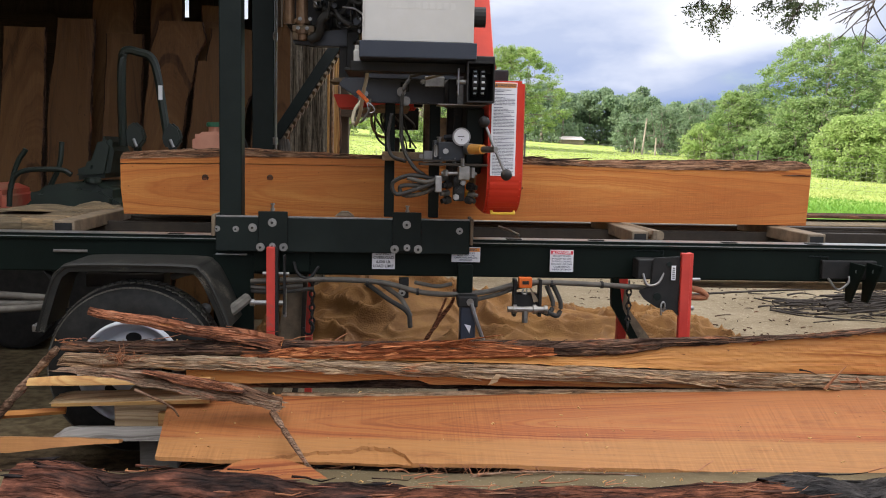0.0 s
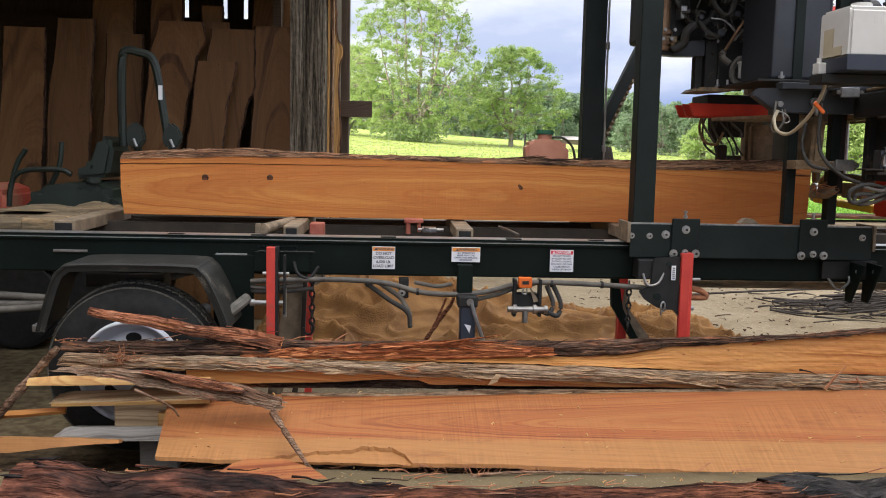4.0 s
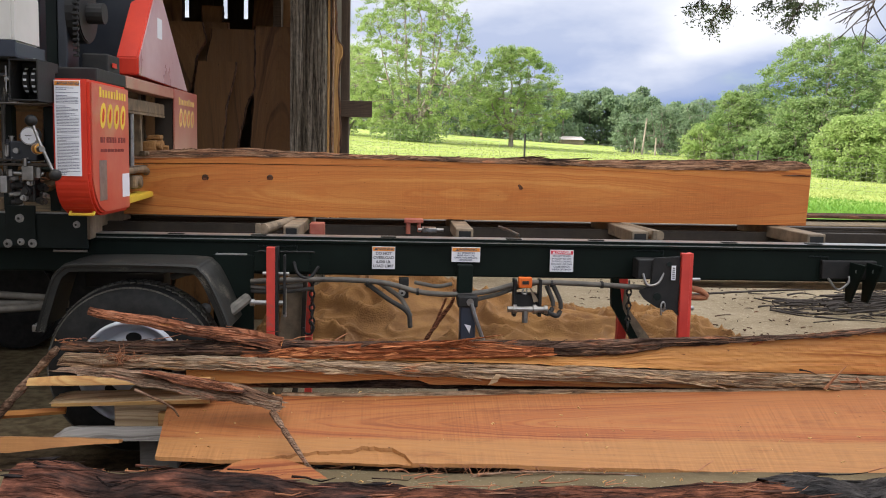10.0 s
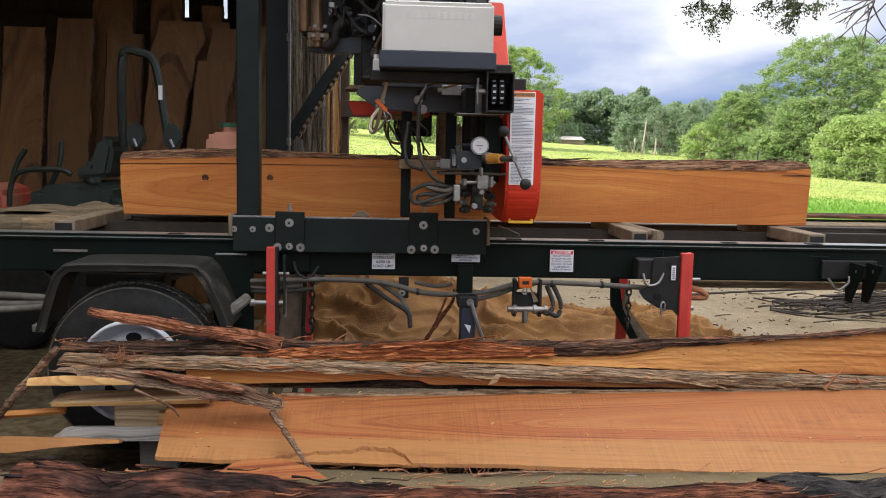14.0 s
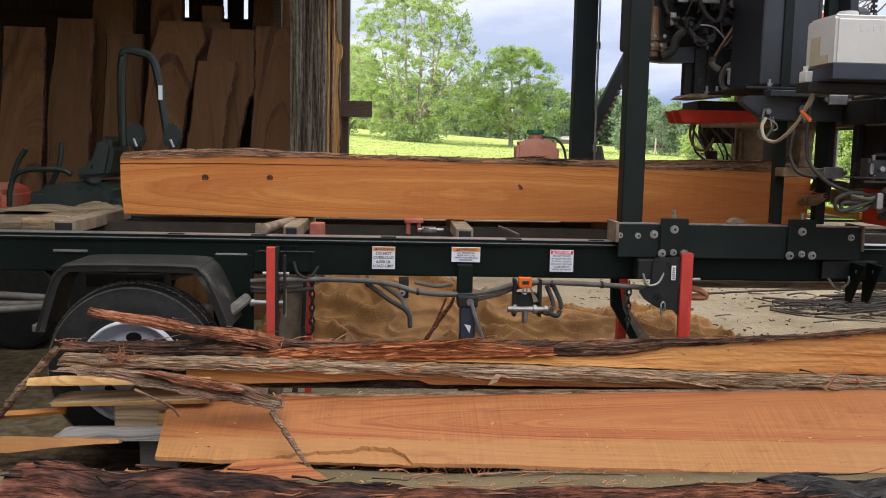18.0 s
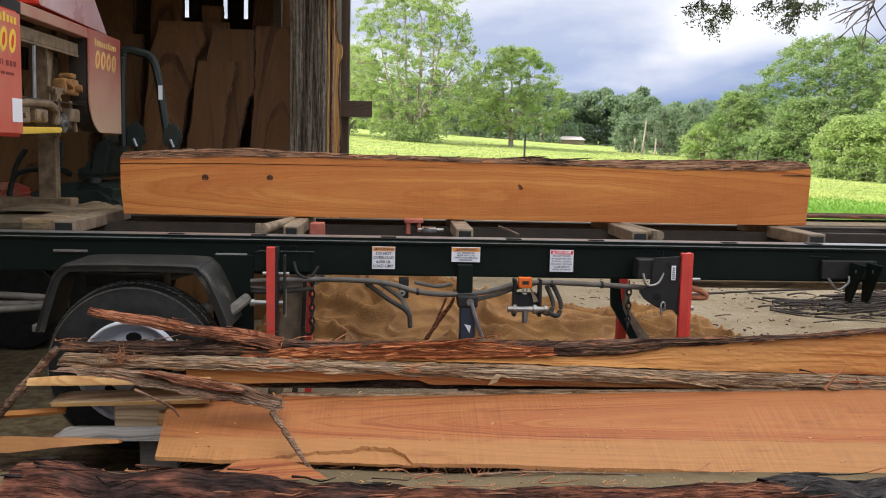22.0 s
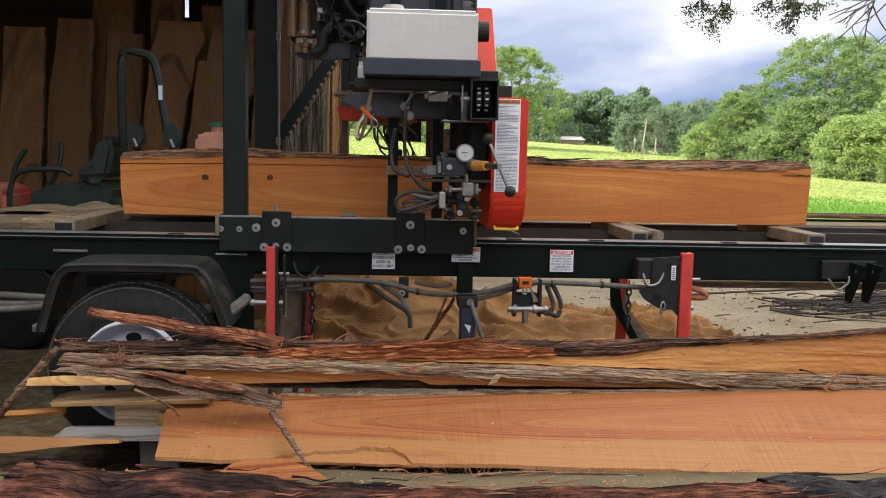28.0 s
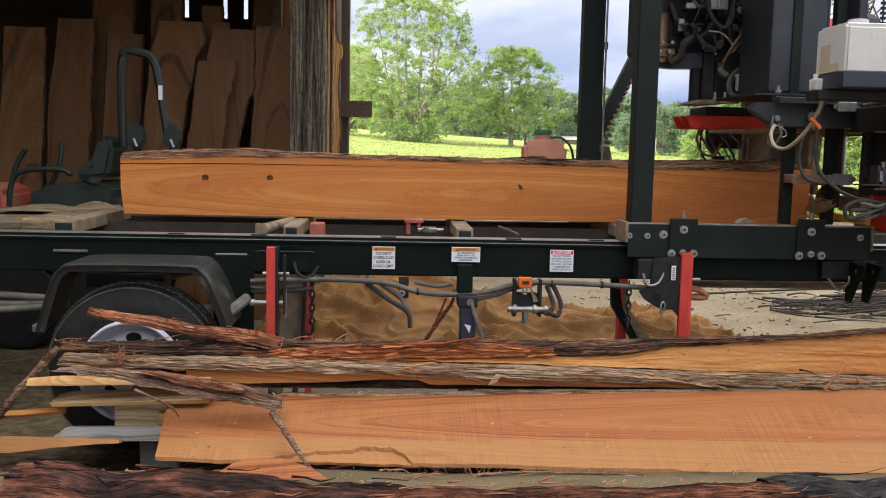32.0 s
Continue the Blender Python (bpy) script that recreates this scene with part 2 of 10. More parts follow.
def log_wood(name, pale, mid, dark, pith=(0.17, 0.10), tilt=0.0, barrel=0.0, xm=1.8, rings=42.0, contrast=0.8, saw=0.12, dirt=0.35, loose=True, zone=None, wild=0.02, sap=None):
    """Timber sawn from a round log whose pith runs along local x at (y, z) = pith: growth rings cut by the face.
    tilt, barrel: how the log tapers along x; loose: shift the figure from piece to piece; zone: a second, paler tone in drifts; sap: (y, colour), paler sapwood below that line."""
    m, nt, N, L, co, nz, mth, rng, mix, ramp = kit(name)
    b = nt.nodes["Principled BSDF"]
    vec = co
    if loose:
        oi = N("ShaderNodeObjectInfo")
        sh = N("ShaderNodeVectorMath")
        sh.operation = "MULTIPLY_ADD"
        cb = N("ShaderNodeCombineXYZ")
        for i in range(3):
            L(oi.outputs["Random"], cb.inputs[i])
        L(cb.outputs[0], sh.inputs[0])
        sh.inputs[1].default_value = (11.0, 0.16, 0.04)
        L(co, sh.inputs[2])
        vec = sh.outputs[0]
    sp = N("ShaderNodeSeparateXYZ")
    L(vec, sp.inputs[0])
    wob = mth("MULTIPLY_ADD", nz(vec, (0.9, 3.0, 3.0), 3), wild * 4, -wild * 2)
    fine = mth("MULTIPLY_ADD", nz(vec, (7.0, 18.0, 18.0), 2), 0.008, -0.004)
    dy = mth("ADD", mth("SUBTRACT", sp.outputs["Y"], pith[0]), wob)
    dz = mth("SUBTRACT", sp.outputs["Z"], pith[1])
    rad = mth("SQRT", mth("ADD", mth("MULTIPLY", dy, dy), mth("MULTIPLY", dz, dz)))
    dx = mth("SUBTRACT", sp.outputs["X"], xm)
    rad = mth("ADD", mth("ADD", rad, fine), mth("ADD", mth("MULTIPLY", dx, tilt), mth("MULTIPLY", mth("MULTIPLY", dx, dx), barrel)))
    ring = N("ShaderNodeTexNoise")
    ring.noise_dimensions = "1D"
    ring.inputs["Scale"].default_value, ring.inputs["Detail"].default_value, ring.inputs["Roughness"].default_value = rings, 4, 0.72
    L(rad, ring.inputs["W"])
    tone = ring.outputs[0]
    fibre = nz(vec, (8.0, 260.0, 260.0), 4)
    streak = nz(vec, (0.7, 38.0, 38.0), 4)
    drift = nz(vec, (0.55, 4.0, 4.0), 3)
    spread = 0.26 * contrast
    even = ramp(rng(tone, 0.5 - 0.20, 0.5 + 0.20), [(0.5 - spread * 1.5, dark), (0.5 - spread * 0.5, mid), (0.5 + spread, pale)])
    col = mix(rng(streak, 0.36, 0.66, 0.0, 0.45), even, mid)
    if zone:
        col = mix(rng(drift, 0.45, 0.62, 0.0, 0.75), col, zone)
    if sap:
        torn = mth("ADD", mth("ADD", sp.outputs["Y"], wob), mth("MULTIPLY_ADD", nz(vec, (9.0, 60.0, 60.0), 4, 0.7), 0.05, -0.025))
        col = mix(rng(torn, sap[0] - 0.012, sap[0] + 0.012, 0.72, 0.0), col, sap[1])
    col = mix(0.34, col, fibre, "OVERLAY")
    marks = nz(vec, (120.0, 1.5, 1.5), 1)
    where = rng(nz(vec, (1.1, 5.0, 5.0), 2), 0.45, 0.65, 0.15, 1.0)
    col = mix(mth("MULTIPLY", where, saw), col, marks, "OVERLAY")
    col = mix(rng(nz(vec, (38.0, 90.0, 90.0), 1), 0.75, 0.80, 0.0, 0.8), col, (dark[0] * 0.3, dark[1] * 0.3, dark[2] * 0.3))
    col = mix(rng(nz(vec, (2.2, 7.0, 7.0), 6, 0.7), 0.58, 0.78, 0.0, dirt), col, (dark[0] * 0.7, dark[1] * 0.7, dark[2] * 0.75))
    if loose:
        hs = N("ShaderNodeHueSaturation")
        L(rng(oi.outputs["Random"], 0.0, 1.0, 0.88, 1.1), hs.inputs["Value"])
        L(col, hs.inputs["Color"])
        col = hs.outputs[0]
    L(col, b.inputs["Base Color"])
    L(rng(fibre, 0.3, 0.7, 0.5, 0.75), b.inputs["Roughness"])
    b.inputs["Specular IOR Level"].default_value = 0.3
    bp = N("ShaderNodeBump")
    bp.inputs["Strength"].default_value, bp.inputs["Distance"].default_value = 0.45, 0.0016
    L(mth("MULTIPLY_ADD", marks, 0.5, fibre), bp.inputs["Height"])
    L(bp.outputs[0], b.inputs["Normal"])
    return m


def barky(name, tones, along=3.8, across=20.0, fissure=0.6, grain=150.0, depth=0.006, fibre=0.55):
    """Bark or weathered wood that runs along local x, or along u where the mesh has a map: drifting tones, fibrous ridges and dark fissures."""
    m, nt, N, L, co, nz, mth, rng, mix, ramp = kit(name)
    b = nt.nodes["Principled BSDF"]
    run = N("ShaderNodeTexCoord").outputs["UV"]
    ln = N("ShaderNodeVectorMath")
    ln.operation = "LENGTH"
    L(run, ln.inputs[0])
    pick = N("ShaderNodeMix")
    pick.data_type = "VECTOR"
    L(mth("GREATER_THAN", ln.outputs["Value"], 0.0001), pick.inputs["Factor"])
    L(co, pick.inputs["A"])
    L(run, pick.inputs["B"])
    co = pick.outputs["Result"]
    patch = nz(co, (along, across, across), 6, 0.66)
    k = len(tones) - 1
    col = ramp(rng(patch, 0.30, 0.70), [(i / k, c) for i, c in enumerate(tones)])
    ridge = nz(co, (along * 3.5, grain, grain), 5, 0.62)
    crack = mth("ABSOLUTE", mth("SUBTRACT", nz(co, (along * 1.6, grain * 0.42, grain * 0.42), 3), 0.5))
    col = mix(fibre, col, rng(ridge, 0.32, 0.68, 0.16, 0.84), "OVERLAY")
    mottle = nz(co, (26.0, 60.0, 60.0), 5, 0.7)
    col = mix(0.5, col, rng(mottle, 0.34, 0.66, 0.18, 0.82), "OVERLAY")
    col = mix(rng(crack, 0.0, 0.035, fissure, 0.0), col, (tones[0][0] * 0.35, tones[0][1] * 0.35, tones[0][2] * 0.35))
    L(col, b.inputs["Base Color"])
    b.inputs["Roughness"].default_value, b.inputs["Specular IOR Level"].default_value = 0.92, 0.08
    bp = N("ShaderNodeBump")
    bp.inputs["Strength"].default_value, bp.inputs["Distance"].default_value = 1.0, depth
    L(mth("ADD", mth("MULTIPLY_ADD", ridge, 0.5, mth("MULTIPLY", mottle, 0.35)), mth("MINIMUM", mth("MULTIPLY", crack, 9.0), 0.7)), bp.inputs["Height"])
    L(bp.outputs[0], b.inputs["Normal"])
    return m


def leafy(name, c1, c2, glow=0.35):
    """Foliage: two greens by island, part of the light passes through the blade."""
    m = bpy.data.materials.new(name)
    m.use_nodes = True
    nt = m.node_tree
    N, L = nt.nodes.new, nt.links.new
    b = nt.nodes["Principled BSDF"]
    geo = N("ShaderNodeNewGeometry")
    mix = N("ShaderNodeMix")
    mix.data_type = "RGBA"
    mix.inputs["A"].default_value, mix.inputs["B"].default_value = (*c1, 1), (*c2, 1)
    co = N("ShaderNodeTexCoord")
    no = N("ShaderNodeTexNoise")
    no.inputs["Scale"].default_value = 0.5
    L(co.outputs["Object"], no.inputs["Vector"])
    ad = N("ShaderNodeMath")
    ad.operation = "MULTIPLY_ADD"
    L(geo.outputs["Random Per Island"], ad.inputs[0])
    ad.inputs[1].default_value = 0.6
    sub = N("ShaderNodeMath")
    sub.operation = "MULTIPLY_ADD"
    L(no.outputs[0], sub.inputs[0])
    sub.inputs[1].default_value, sub.inputs[2].default_value = 1.6, -0.6
    L(sub.outputs[0], ad.inputs[2])
    ad.use_clamp = True
    L(ad.outputs[0], mix.inputs["Factor"])
    L(mix.outputs["Result"], b.inputs["Base Color"])
    b.inputs["Roughness"].default_value = 0.6
    b.inputs["Specular IOR Level"].default_value = 0.25
    tr = N("ShaderNodeBsdfTranslucent")
    L(mix.outputs["Result"], tr.inputs["Color"])
    ms = N("ShaderNodeMixShader")
    ms.inputs[0].default_value = glow
    L(b.outputs[0], ms.inputs[1])
    L(tr.outputs[0], ms.inputs[2])
    L(ms.outputs[0], nt.nodes["Material Output"].inputs["Surface"])
    return m


M_FRAME = surf("black_green_paint", (0.0035, 0.0075, 0.0055), (0.007, 0.013, 0.010), (5, 5, 5), (0.45, 0.7), bump=0.05, dirt=((0.07, 0.06, 0.045), 0.92, 1.05), spec=0.12)
M_MAST = surf("dark_mast_paint", (0.0060, 0.0098, 0.0088), (0.0125, 0.0185, 0.0165), (4, 4, 4), (0.42, 0.65), bump=0.04, dirt=((0.09, 0.075, 0.055), 0.86, 1.05), spec=0.18)
M_BLACK = surf("black_parts", (0.007, 0.0075, 0.008), (0.021, 0.020, 0.018), (14, 14, 14), (0.45, 0.75), bump=0.15, dirt=((0.12, 0.092, 0.06), 0.82, 1.0), spec=0.35)
M_RED = surf("red_paint", (0.52, 0.030, 0.014), (0.64, 0.048, 0.02), (6, 6, 6), (0.42, 0.6), bump=0.03, dirt=((0.33, 0.12, 0.06), 0.85, 1.1), vary=0.03, spec=0.3)
M_REDDUST = surf("dusty_red_paint", (0.50, 0.06, 0.035), (0.56, 0.17, 0.11), (4, 4, 4), (0.3, 0.5), bump=0.05, dirt=((0.50, 0.30, 0.18), 0.72, 1.0), vary=0.02)
M_STAKE = surf("red_stake_paint", (0.48, 0.035, 0.025), (0.62, 0.06, 0.04), (10, 10, 10), (0.35, 0.6), bump=0.08, dirt=((0.18, 0.10, 0.07), 0.82, 0.95))
M_ORANGE = surf("orange_plastic", (0.75, 0.13, 0.01), (0.85, 0.18, 0.02), (20, 20, 20), (0.35, 0.5), bump=0.02)
M_WHITE = surf("translucent_white_plastic", (0.54, 0.53, 0.49), (0.64, 0.63, 0.60), (3, 3, 3), (0.4, 0.6), bump=0.04, dirt=((0.46, 0.38, 0.26), 0.80, 1.02), vary=0.02)
M_NAVY = surf("navy_tray_paint", (0.018, 0.024, 0.038), (0.028, 0.036, 0.052), (6, 6, 6), (0.3, 0.5), bump=0.04)
M_STEEL = surf("worn_steel", (0.20, 0.195, 0.185), (0.36, 0.35, 0.33), (25, 25, 25), (0.25, 0.5), metal=0.9, bump=0.1, dirt=((0.12, 0.09, 0.06), 0.85, 1.0))
M_ZINC = surf("zinc_plate", (0.26, 0.26, 0.255), (0.40, 0.40, 0.39), (30, 30, 30), (0.25, 0.45), metal=0.75, bump=0.05)
M_RUBBER = surf("hose_rubber", (0.016, 0.016, 0.015), (0.048, 0.044, 0.037), (12, 12, 12), (0.55, 0.8), bump=0.1, dirt=((0.17, 0.135, 0.09), 0.78, 1.0))
M_DUSTHOSE = surf("dusty_hose", (0.062, 0.056, 0.047), (0.155, 0.140, 0.115), (12, 12, 12), (0.6, 0.85), bump=0.1)
M_TYRE = surf("tyre_rubber", (0.013, 0.0135, 0.013), (0.030, 0.029, 0.027), (20, 20, 20), (0.6, 0.85), bump=0.15, dirt=((0.12, 0.105, 0.085), 0.90, 1.05), spec=0.22)
M_RIM = surf("silver_rim_paint", (0.62, 0.64, 0.68), (0.74, 0.76, 0.80), (6, 6, 6), (0.28, 0.42), metal=0.1, bump=0.02)
M_TREAD = surf("dusty_tread", (0.065, 0.062, 0.053), (0.155, 0.142, 0.118), (20, 20, 20), (0.8, 0.95), bump=0.15)
# darker plastic tone: shade of the tank's recess, and the hose's own colour
M_TANKSHADE = surf("tank_shade_and_hose_plastic", (0.40, 0.34, 0.22), (0.48, 0.42, 0.30), (5, 5, 5), (0.45, 0.6), bump=0.04)
M_LABEL = surf("white_label", (0.74, 0.75, 0.78), (0.80, 0.81, 0.83), (20, 20, 20), (0.4, 0.5), bump=0.0, vary=0.02)
M_INK = surf("label_ink", (0.06, 0.06, 0.07), (0.09, 0.09, 0.10), (20, 20, 20), (0.5, 0.6), bump=0.0)
M_GREYINK = surf("small_print", (0.13, 0.14, 0.19), (0.19, 0.20, 0.25), (20, 20, 20), (0.5, 0.6), bump=0.0)
M_WARN = surf("warning_orange", (0.80, 0.28, 0.03), (0.84, 0.32, 0.04), (20, 20, 20), (0.4, 0.5), bump=0.0)
M_DANGER = surf("danger_red", (0.60, 0.03, 0.05), (0.66, 0.04, 0.06), (20, 20, 20), (0.4, 0.5), bump=0.0)
M_YELLOW = surf("yellow_paint", (0.72, 0.48, 0.04), (0.80, 0.56, 0.06), (12, 12, 12), (0.4, 0.6), bump=0.05, dirt=((0.4, 0.25, 0.1), 0.88, 1.05))
M_BRASS = surf("amber_collar", (0.62, 0.28, 0.05), (0.75, 0.40, 0.09), (18, 18, 18), (0.3, 0.5), bump=0.05)
M_JUG = surf("faded_fuel_jug", (0.42, 0.18, 0.11), (0.52, 0.26, 0.17), (6, 6, 6), (0.4, 0.6), bump=0.05)
M_GREENCAP = surf("green_cap", (0.02, 0.12, 0.06), (0.03, 0.17, 0.09), (10, 10, 10), (0.4, 0.6), bump=0.05)
M_BUNK = surf("dusty_bunk_steel", (0.13, 0.096, 0.062), (0.28, 0.215, 0.14), (14, 14, 14), (0.6, 0.85), bump=0.3, dirt=((0.06, 0.045, 0.032), 0.78, 0.95))
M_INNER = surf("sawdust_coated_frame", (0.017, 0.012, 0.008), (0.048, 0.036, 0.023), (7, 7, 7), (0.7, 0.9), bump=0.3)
M_RUSTRED = surf("dusty_red_steel", (0.33, 0.07, 0.045), (0.42, 0.14, 0.09), (14, 14, 14), (0.5, 0.7), bump=0.2)
M_WOOD = log_wood("cypress_orange", (0.65, 0.285, 0.072), (0.54, 0.182, 0.040), (0.37, 0.100, 0.019), pith=(0.20, 0.135), tilt=0.004, barrel=0.011, xm=1.9, rings=46, contrast=1.05, saw=0.12, dirt=0.35, loose=False, zone=(0.46, 0.142, 0.033), wild=0.004)
M_WOODRED = log_wood("cypress_red", (0.56, 0.25, 0.065), (0.46, 0.160, 0.040), (0.28, 0.070, 0.014), pith=(-0.10, -0.12), tilt=0.012, barrel=0.004, rings=52, contrast=0.7, saw=0.12, dirt=0.4, zone=(0.55, 0.26, 0.075), wild=0.022)
M_WIDE = log_wood("cypress_wide_face", (0.355, 0.142, 0.044), (0.300, 0.092, 0.027), (0.185, 0.046, 0.014), pith=(-0.15, -0.08), tilt=-0.050, barrel=0.016, xm=1.0, rings=40, contrast=0.62, saw=0.34, dirt=0.65, loose=False, zone=(0.335, 0.130, 0.042), wild=0.014, sap=(-0.27, (0.36, 0.178, 0.060)))
M_PALE = log_wood("sapwood_pale", (0.56, 0.35, 0.13), (0.47, 0.25, 0.085), (0.28, 0.12, 0.04), pith=(0.05, -0.06), tilt=0.02, rings=60, contrast=0.7, dirt=0.5)
M_TAN = log_wood("weathered_tan_wood", (0.52, 0.385, 0.235), (0.42, 0.295, 0.165), (0.25, 0.16, 0.085), pith=(0.05, -0.06), tilt=0.02, rings=60, contrast=0.7, dirt=0.6)
M_GREYBOARD = log_wood("weathered_board", (0.29, 0.27, 0.245), (0.215, 0.198, 0.178), (0.10, 0.088, 0.075), rings=70, contrast=0.9, dirt=0.6)
M_BARNSLAB = log_wood("dry_brown_slab", (0.205, 0.105, 0.038), (0.148, 0.068, 0.023), (0.058, 0.025, 0.009), pith=(0.0, -0.22), tilt=0.012, barrel=0.006, xm=1.0, rings=20, contrast=1.2, saw=0.05, dirt=0.95, zone=(0.18, 0.088, 0.030), wild=0.05)
M_POST = barky("weathered_post", [(0.036, 0.028, 0.020), (0.11, 0.092, 0.066), (0.20, 0.170, 0.128), (0.285, 0.25, 0.195)], along=0.9, across=26, fissure=0.95, grain=150, depth=0.010)
M_BARN = sawn_wood("barn_board", (0.12, 0.09, 0.065), (0.09, 0.065, 0.045), (0.04, 0.03, 0.02), rough=0.9)
M_BARK = barky("red_brown_bark", [(0.040, 0.020, 0.014), (0.17, 0.070, 0.040), (0.36, 0.145, 0.075), (0.44, 0.25, 0.16)])
M_BARKGREY = barky("grey_bark", [(0.05, 0.030, 0.021), (0.17, 0.095, 0.058), (0.30, 0.20, 0.135), (0.26, 0.10, 0.055)])
M_BARKDARK = barky("dark_wet_bark", [(0.016, 0.012, 0.011), (0.060, 0.036, 0.026), (0.135, 0.078, 0.052), (0.30, 0.115, 0.055)])
M_FIBRE = surf("torn_bark_fibre", (0.22, 0.085, 0.045), (0.46, 0.20, 0.09), (4, 60, 60), (0.8, 0.95), bump=0.6)
M_KNOT = sawn_wood("knot_wood", (0.20, 0.070, 0.025), (0.14, 0.045, 0.018), (0.05, 0.017, 0.008), pitch=0.004, figure=0.05)
M_CROWN = barky("crown_bark", [(0.045, 0.024, 0.015), (0.14, 0.068, 0.038), (0.25, 0.135, 0.075), (0.34, 0.20, 0.12)], along=2.0, across=24)
M_INNERBARK = barky("tan_inner_bark", [(0.08, 0.042, 0.025), (0.21, 0.125, 0.072), (0.32, 0.215, 0.135), (0.35, 0.26, 0.175), (0.34, 0.13, 0.055)], along=1.6)
M_TORN = barky("torn_red_inner_bark", [(0.15, 0.046, 0.020), (0.26, 0.082, 0.032), (0.36, 0.122, 0.050), (0.42, 0.18, 0.085)], along=3.0, grain=170, fissure=0.5, fibre=0.45)
M_CHAR = barky("charred_bark", [(0.010, 0.008, 0.008), (0.017, 0.013, 0.012), (0.050, 0.027, 0.021), (0.125, 0.050, 0.032), (0.27, 0.11, 0.066)], along=2.6, across=9, grain=80, depth=0.010, fibre=0.6)
M_ASH = barky("ash_grey_bark", [(0.012, 0.012, 0.012), (0.028, 0.026, 0.025), (0.055, 0.050, 0.047), (0.12, 0.10, 0.09)], along=5.0, across=14, grain=80, depth=0.010, fibre=0.4)
M_REDLOG = barky("shaggy_red_bark", [(0.012, 0.009, 0.008), (0.045, 0.021, 0.015), (0.145, 0.055, 0.031), (0.29, 0.115, 0.060)], along=4.0, across=16, grain=100, depth=0.012)


def flaky(name, cols, scale=(14, 260, 260)):
    """Bark plates: each flake takes one of three tones, with fibrous grain and dirt along it."""
    m = bpy.data.materials.new(name)
    m.use_nodes = True
    nt = m.node_tree
    N, L = nt.nodes.new, nt.links.new
    b = nt.nodes["Principled BSDF"]
    geo, co = N("ShaderNodeNewGeometry"), N("ShaderNodeTexCoord")
    rp = N("ShaderNodeValToRGB")
    els = rp.color_ramp.elements
    while len(els) < len(cols):
        els.new(0.5)
    for i, c in enumerate(cols):
        els[i].position = i / (len(cols) - 1)
        els[i].color = (*c, 1)
    n0 = N("ShaderNodeTexNoise")
    n0.inputs["Scale"].default_value, n0.inputs["Detail"].default_value = 3.5, 5
    L(co.outputs["Object"], n0.inputs["Vector"])
    ad = N("ShaderNodeMath")
    ad.operation = "MULTIPLY_ADD"
    L(geo.outputs["Random Per Island"], ad.inputs[0])
    ad.inputs[1].default_value = 0.55
    sh = N("ShaderNodeMath")
    sh.operation = "MULTIPLY_ADD"
    L(n0.outputs[0], sh.inputs[0])
    sh.inputs[1].default_value, sh.inputs[2].default_value = 2.2, -0.85
    L(sh.outputs[0], ad.inputs[2])
    ad.use_clamp = True
    L(ad.outputs[0], rp.inputs[0])
    mp = N("ShaderNodeMapping")
    mp.inputs["Scale"].default_value = scale
    L(co.outputs["Object"], mp.inputs["Vector"])
    n1 = N("ShaderNodeTexNoise")
    n1.inputs["Scale"].default_value, n1.inputs["Detail"].default_value = 1.0, 6
    L(mp.outputs[0], n1.inputs["Vector"])
    rg = N("ShaderNodeMapRange")
    rg.inputs["From Min"].default_value, rg.inputs["From Max"].default_value = 0.34, 0.62
    rg.inputs["To Min"].default_value, rg.inputs["To Max"].default_value = 0.45, 1.2
    L(n1.outputs[0], rg.inputs["Value"])
    hs = N("ShaderNodeHueSaturation")
    L(rg.outputs[0], hs.inputs["Value"])
    L(rp.outputs[0], hs.inputs["Color"])
    L(hs.outputs[0], b.inputs["Base Color"])
    b.inputs["Roughness"].default_value = 0.85
    b.inputs["Specular IOR Level"].default_value = 0.2
    bp = N("ShaderNodeBump")
    bp.inputs["Strength"].default_value, bp.inputs["Distance"].default_value = 0.9, 0.004
    L(n1.outputs[0], bp.inputs["Height"])
    L(bp.outputs[0], b.inputs["Normal"])
    return m


F_DARK = flaky("dark_bark_flakes", [(0.030, 0.021, 0.014), (0.105, 0.070, 0.045), (0.17, 0.085, 0.045), (0.30, 0.115, 0.05)])
F_RED = flaky("red_bark_flakes", [(0.035, 0.019, 0.014), (0.125, 0.054, 0.033), (0.25, 0.105, 0.060), (0.36, 0.19, 0.115)])
F_CROWN = flaky("crown_bark_flakes", [(0.05, 0.03, 0.02), (0.17, 0.095, 0.055), (0.28, 0.17, 0.10), (0.36, 0.15, 0.07)])
F_TORN = flaky("torn_red_inner_bark", [(0.30, 0.085, 0.03), (0.52, 0.17, 0.06), (0.62, 0.25, 0.10), (0.40, 0.12, 0.05)])
F_TAN = flaky("tan_inner_bark_flakes", [(0.11, 0.058, 0.033), (0.29, 0.175, 0.095), (0.41, 0.285, 0.165), (0.38, 0.13, 0.055)])
F_GREY = flaky("grey_bark_flakes", [(0.05, 0.033, 0.023), (0.19, 0.125, 0.08), (0.33, 0.24, 0.165), (0.29, 0.11, 0.05)])
F_ASH = flaky("ash_grey_flakes", [(0.012, 0.011, 0.011), (0.030, 0.028, 0.027), (0.060, 0.054, 0.050), (0.13, 0.105, 0.09)])
F_CHAR = flaky("charred_bark_flakes", [(0.010, 0.009, 0.009), (0.022, 0.016, 0.015), (0.075, 0.034, 0.025), (0.20, 0.080, 0.050)])
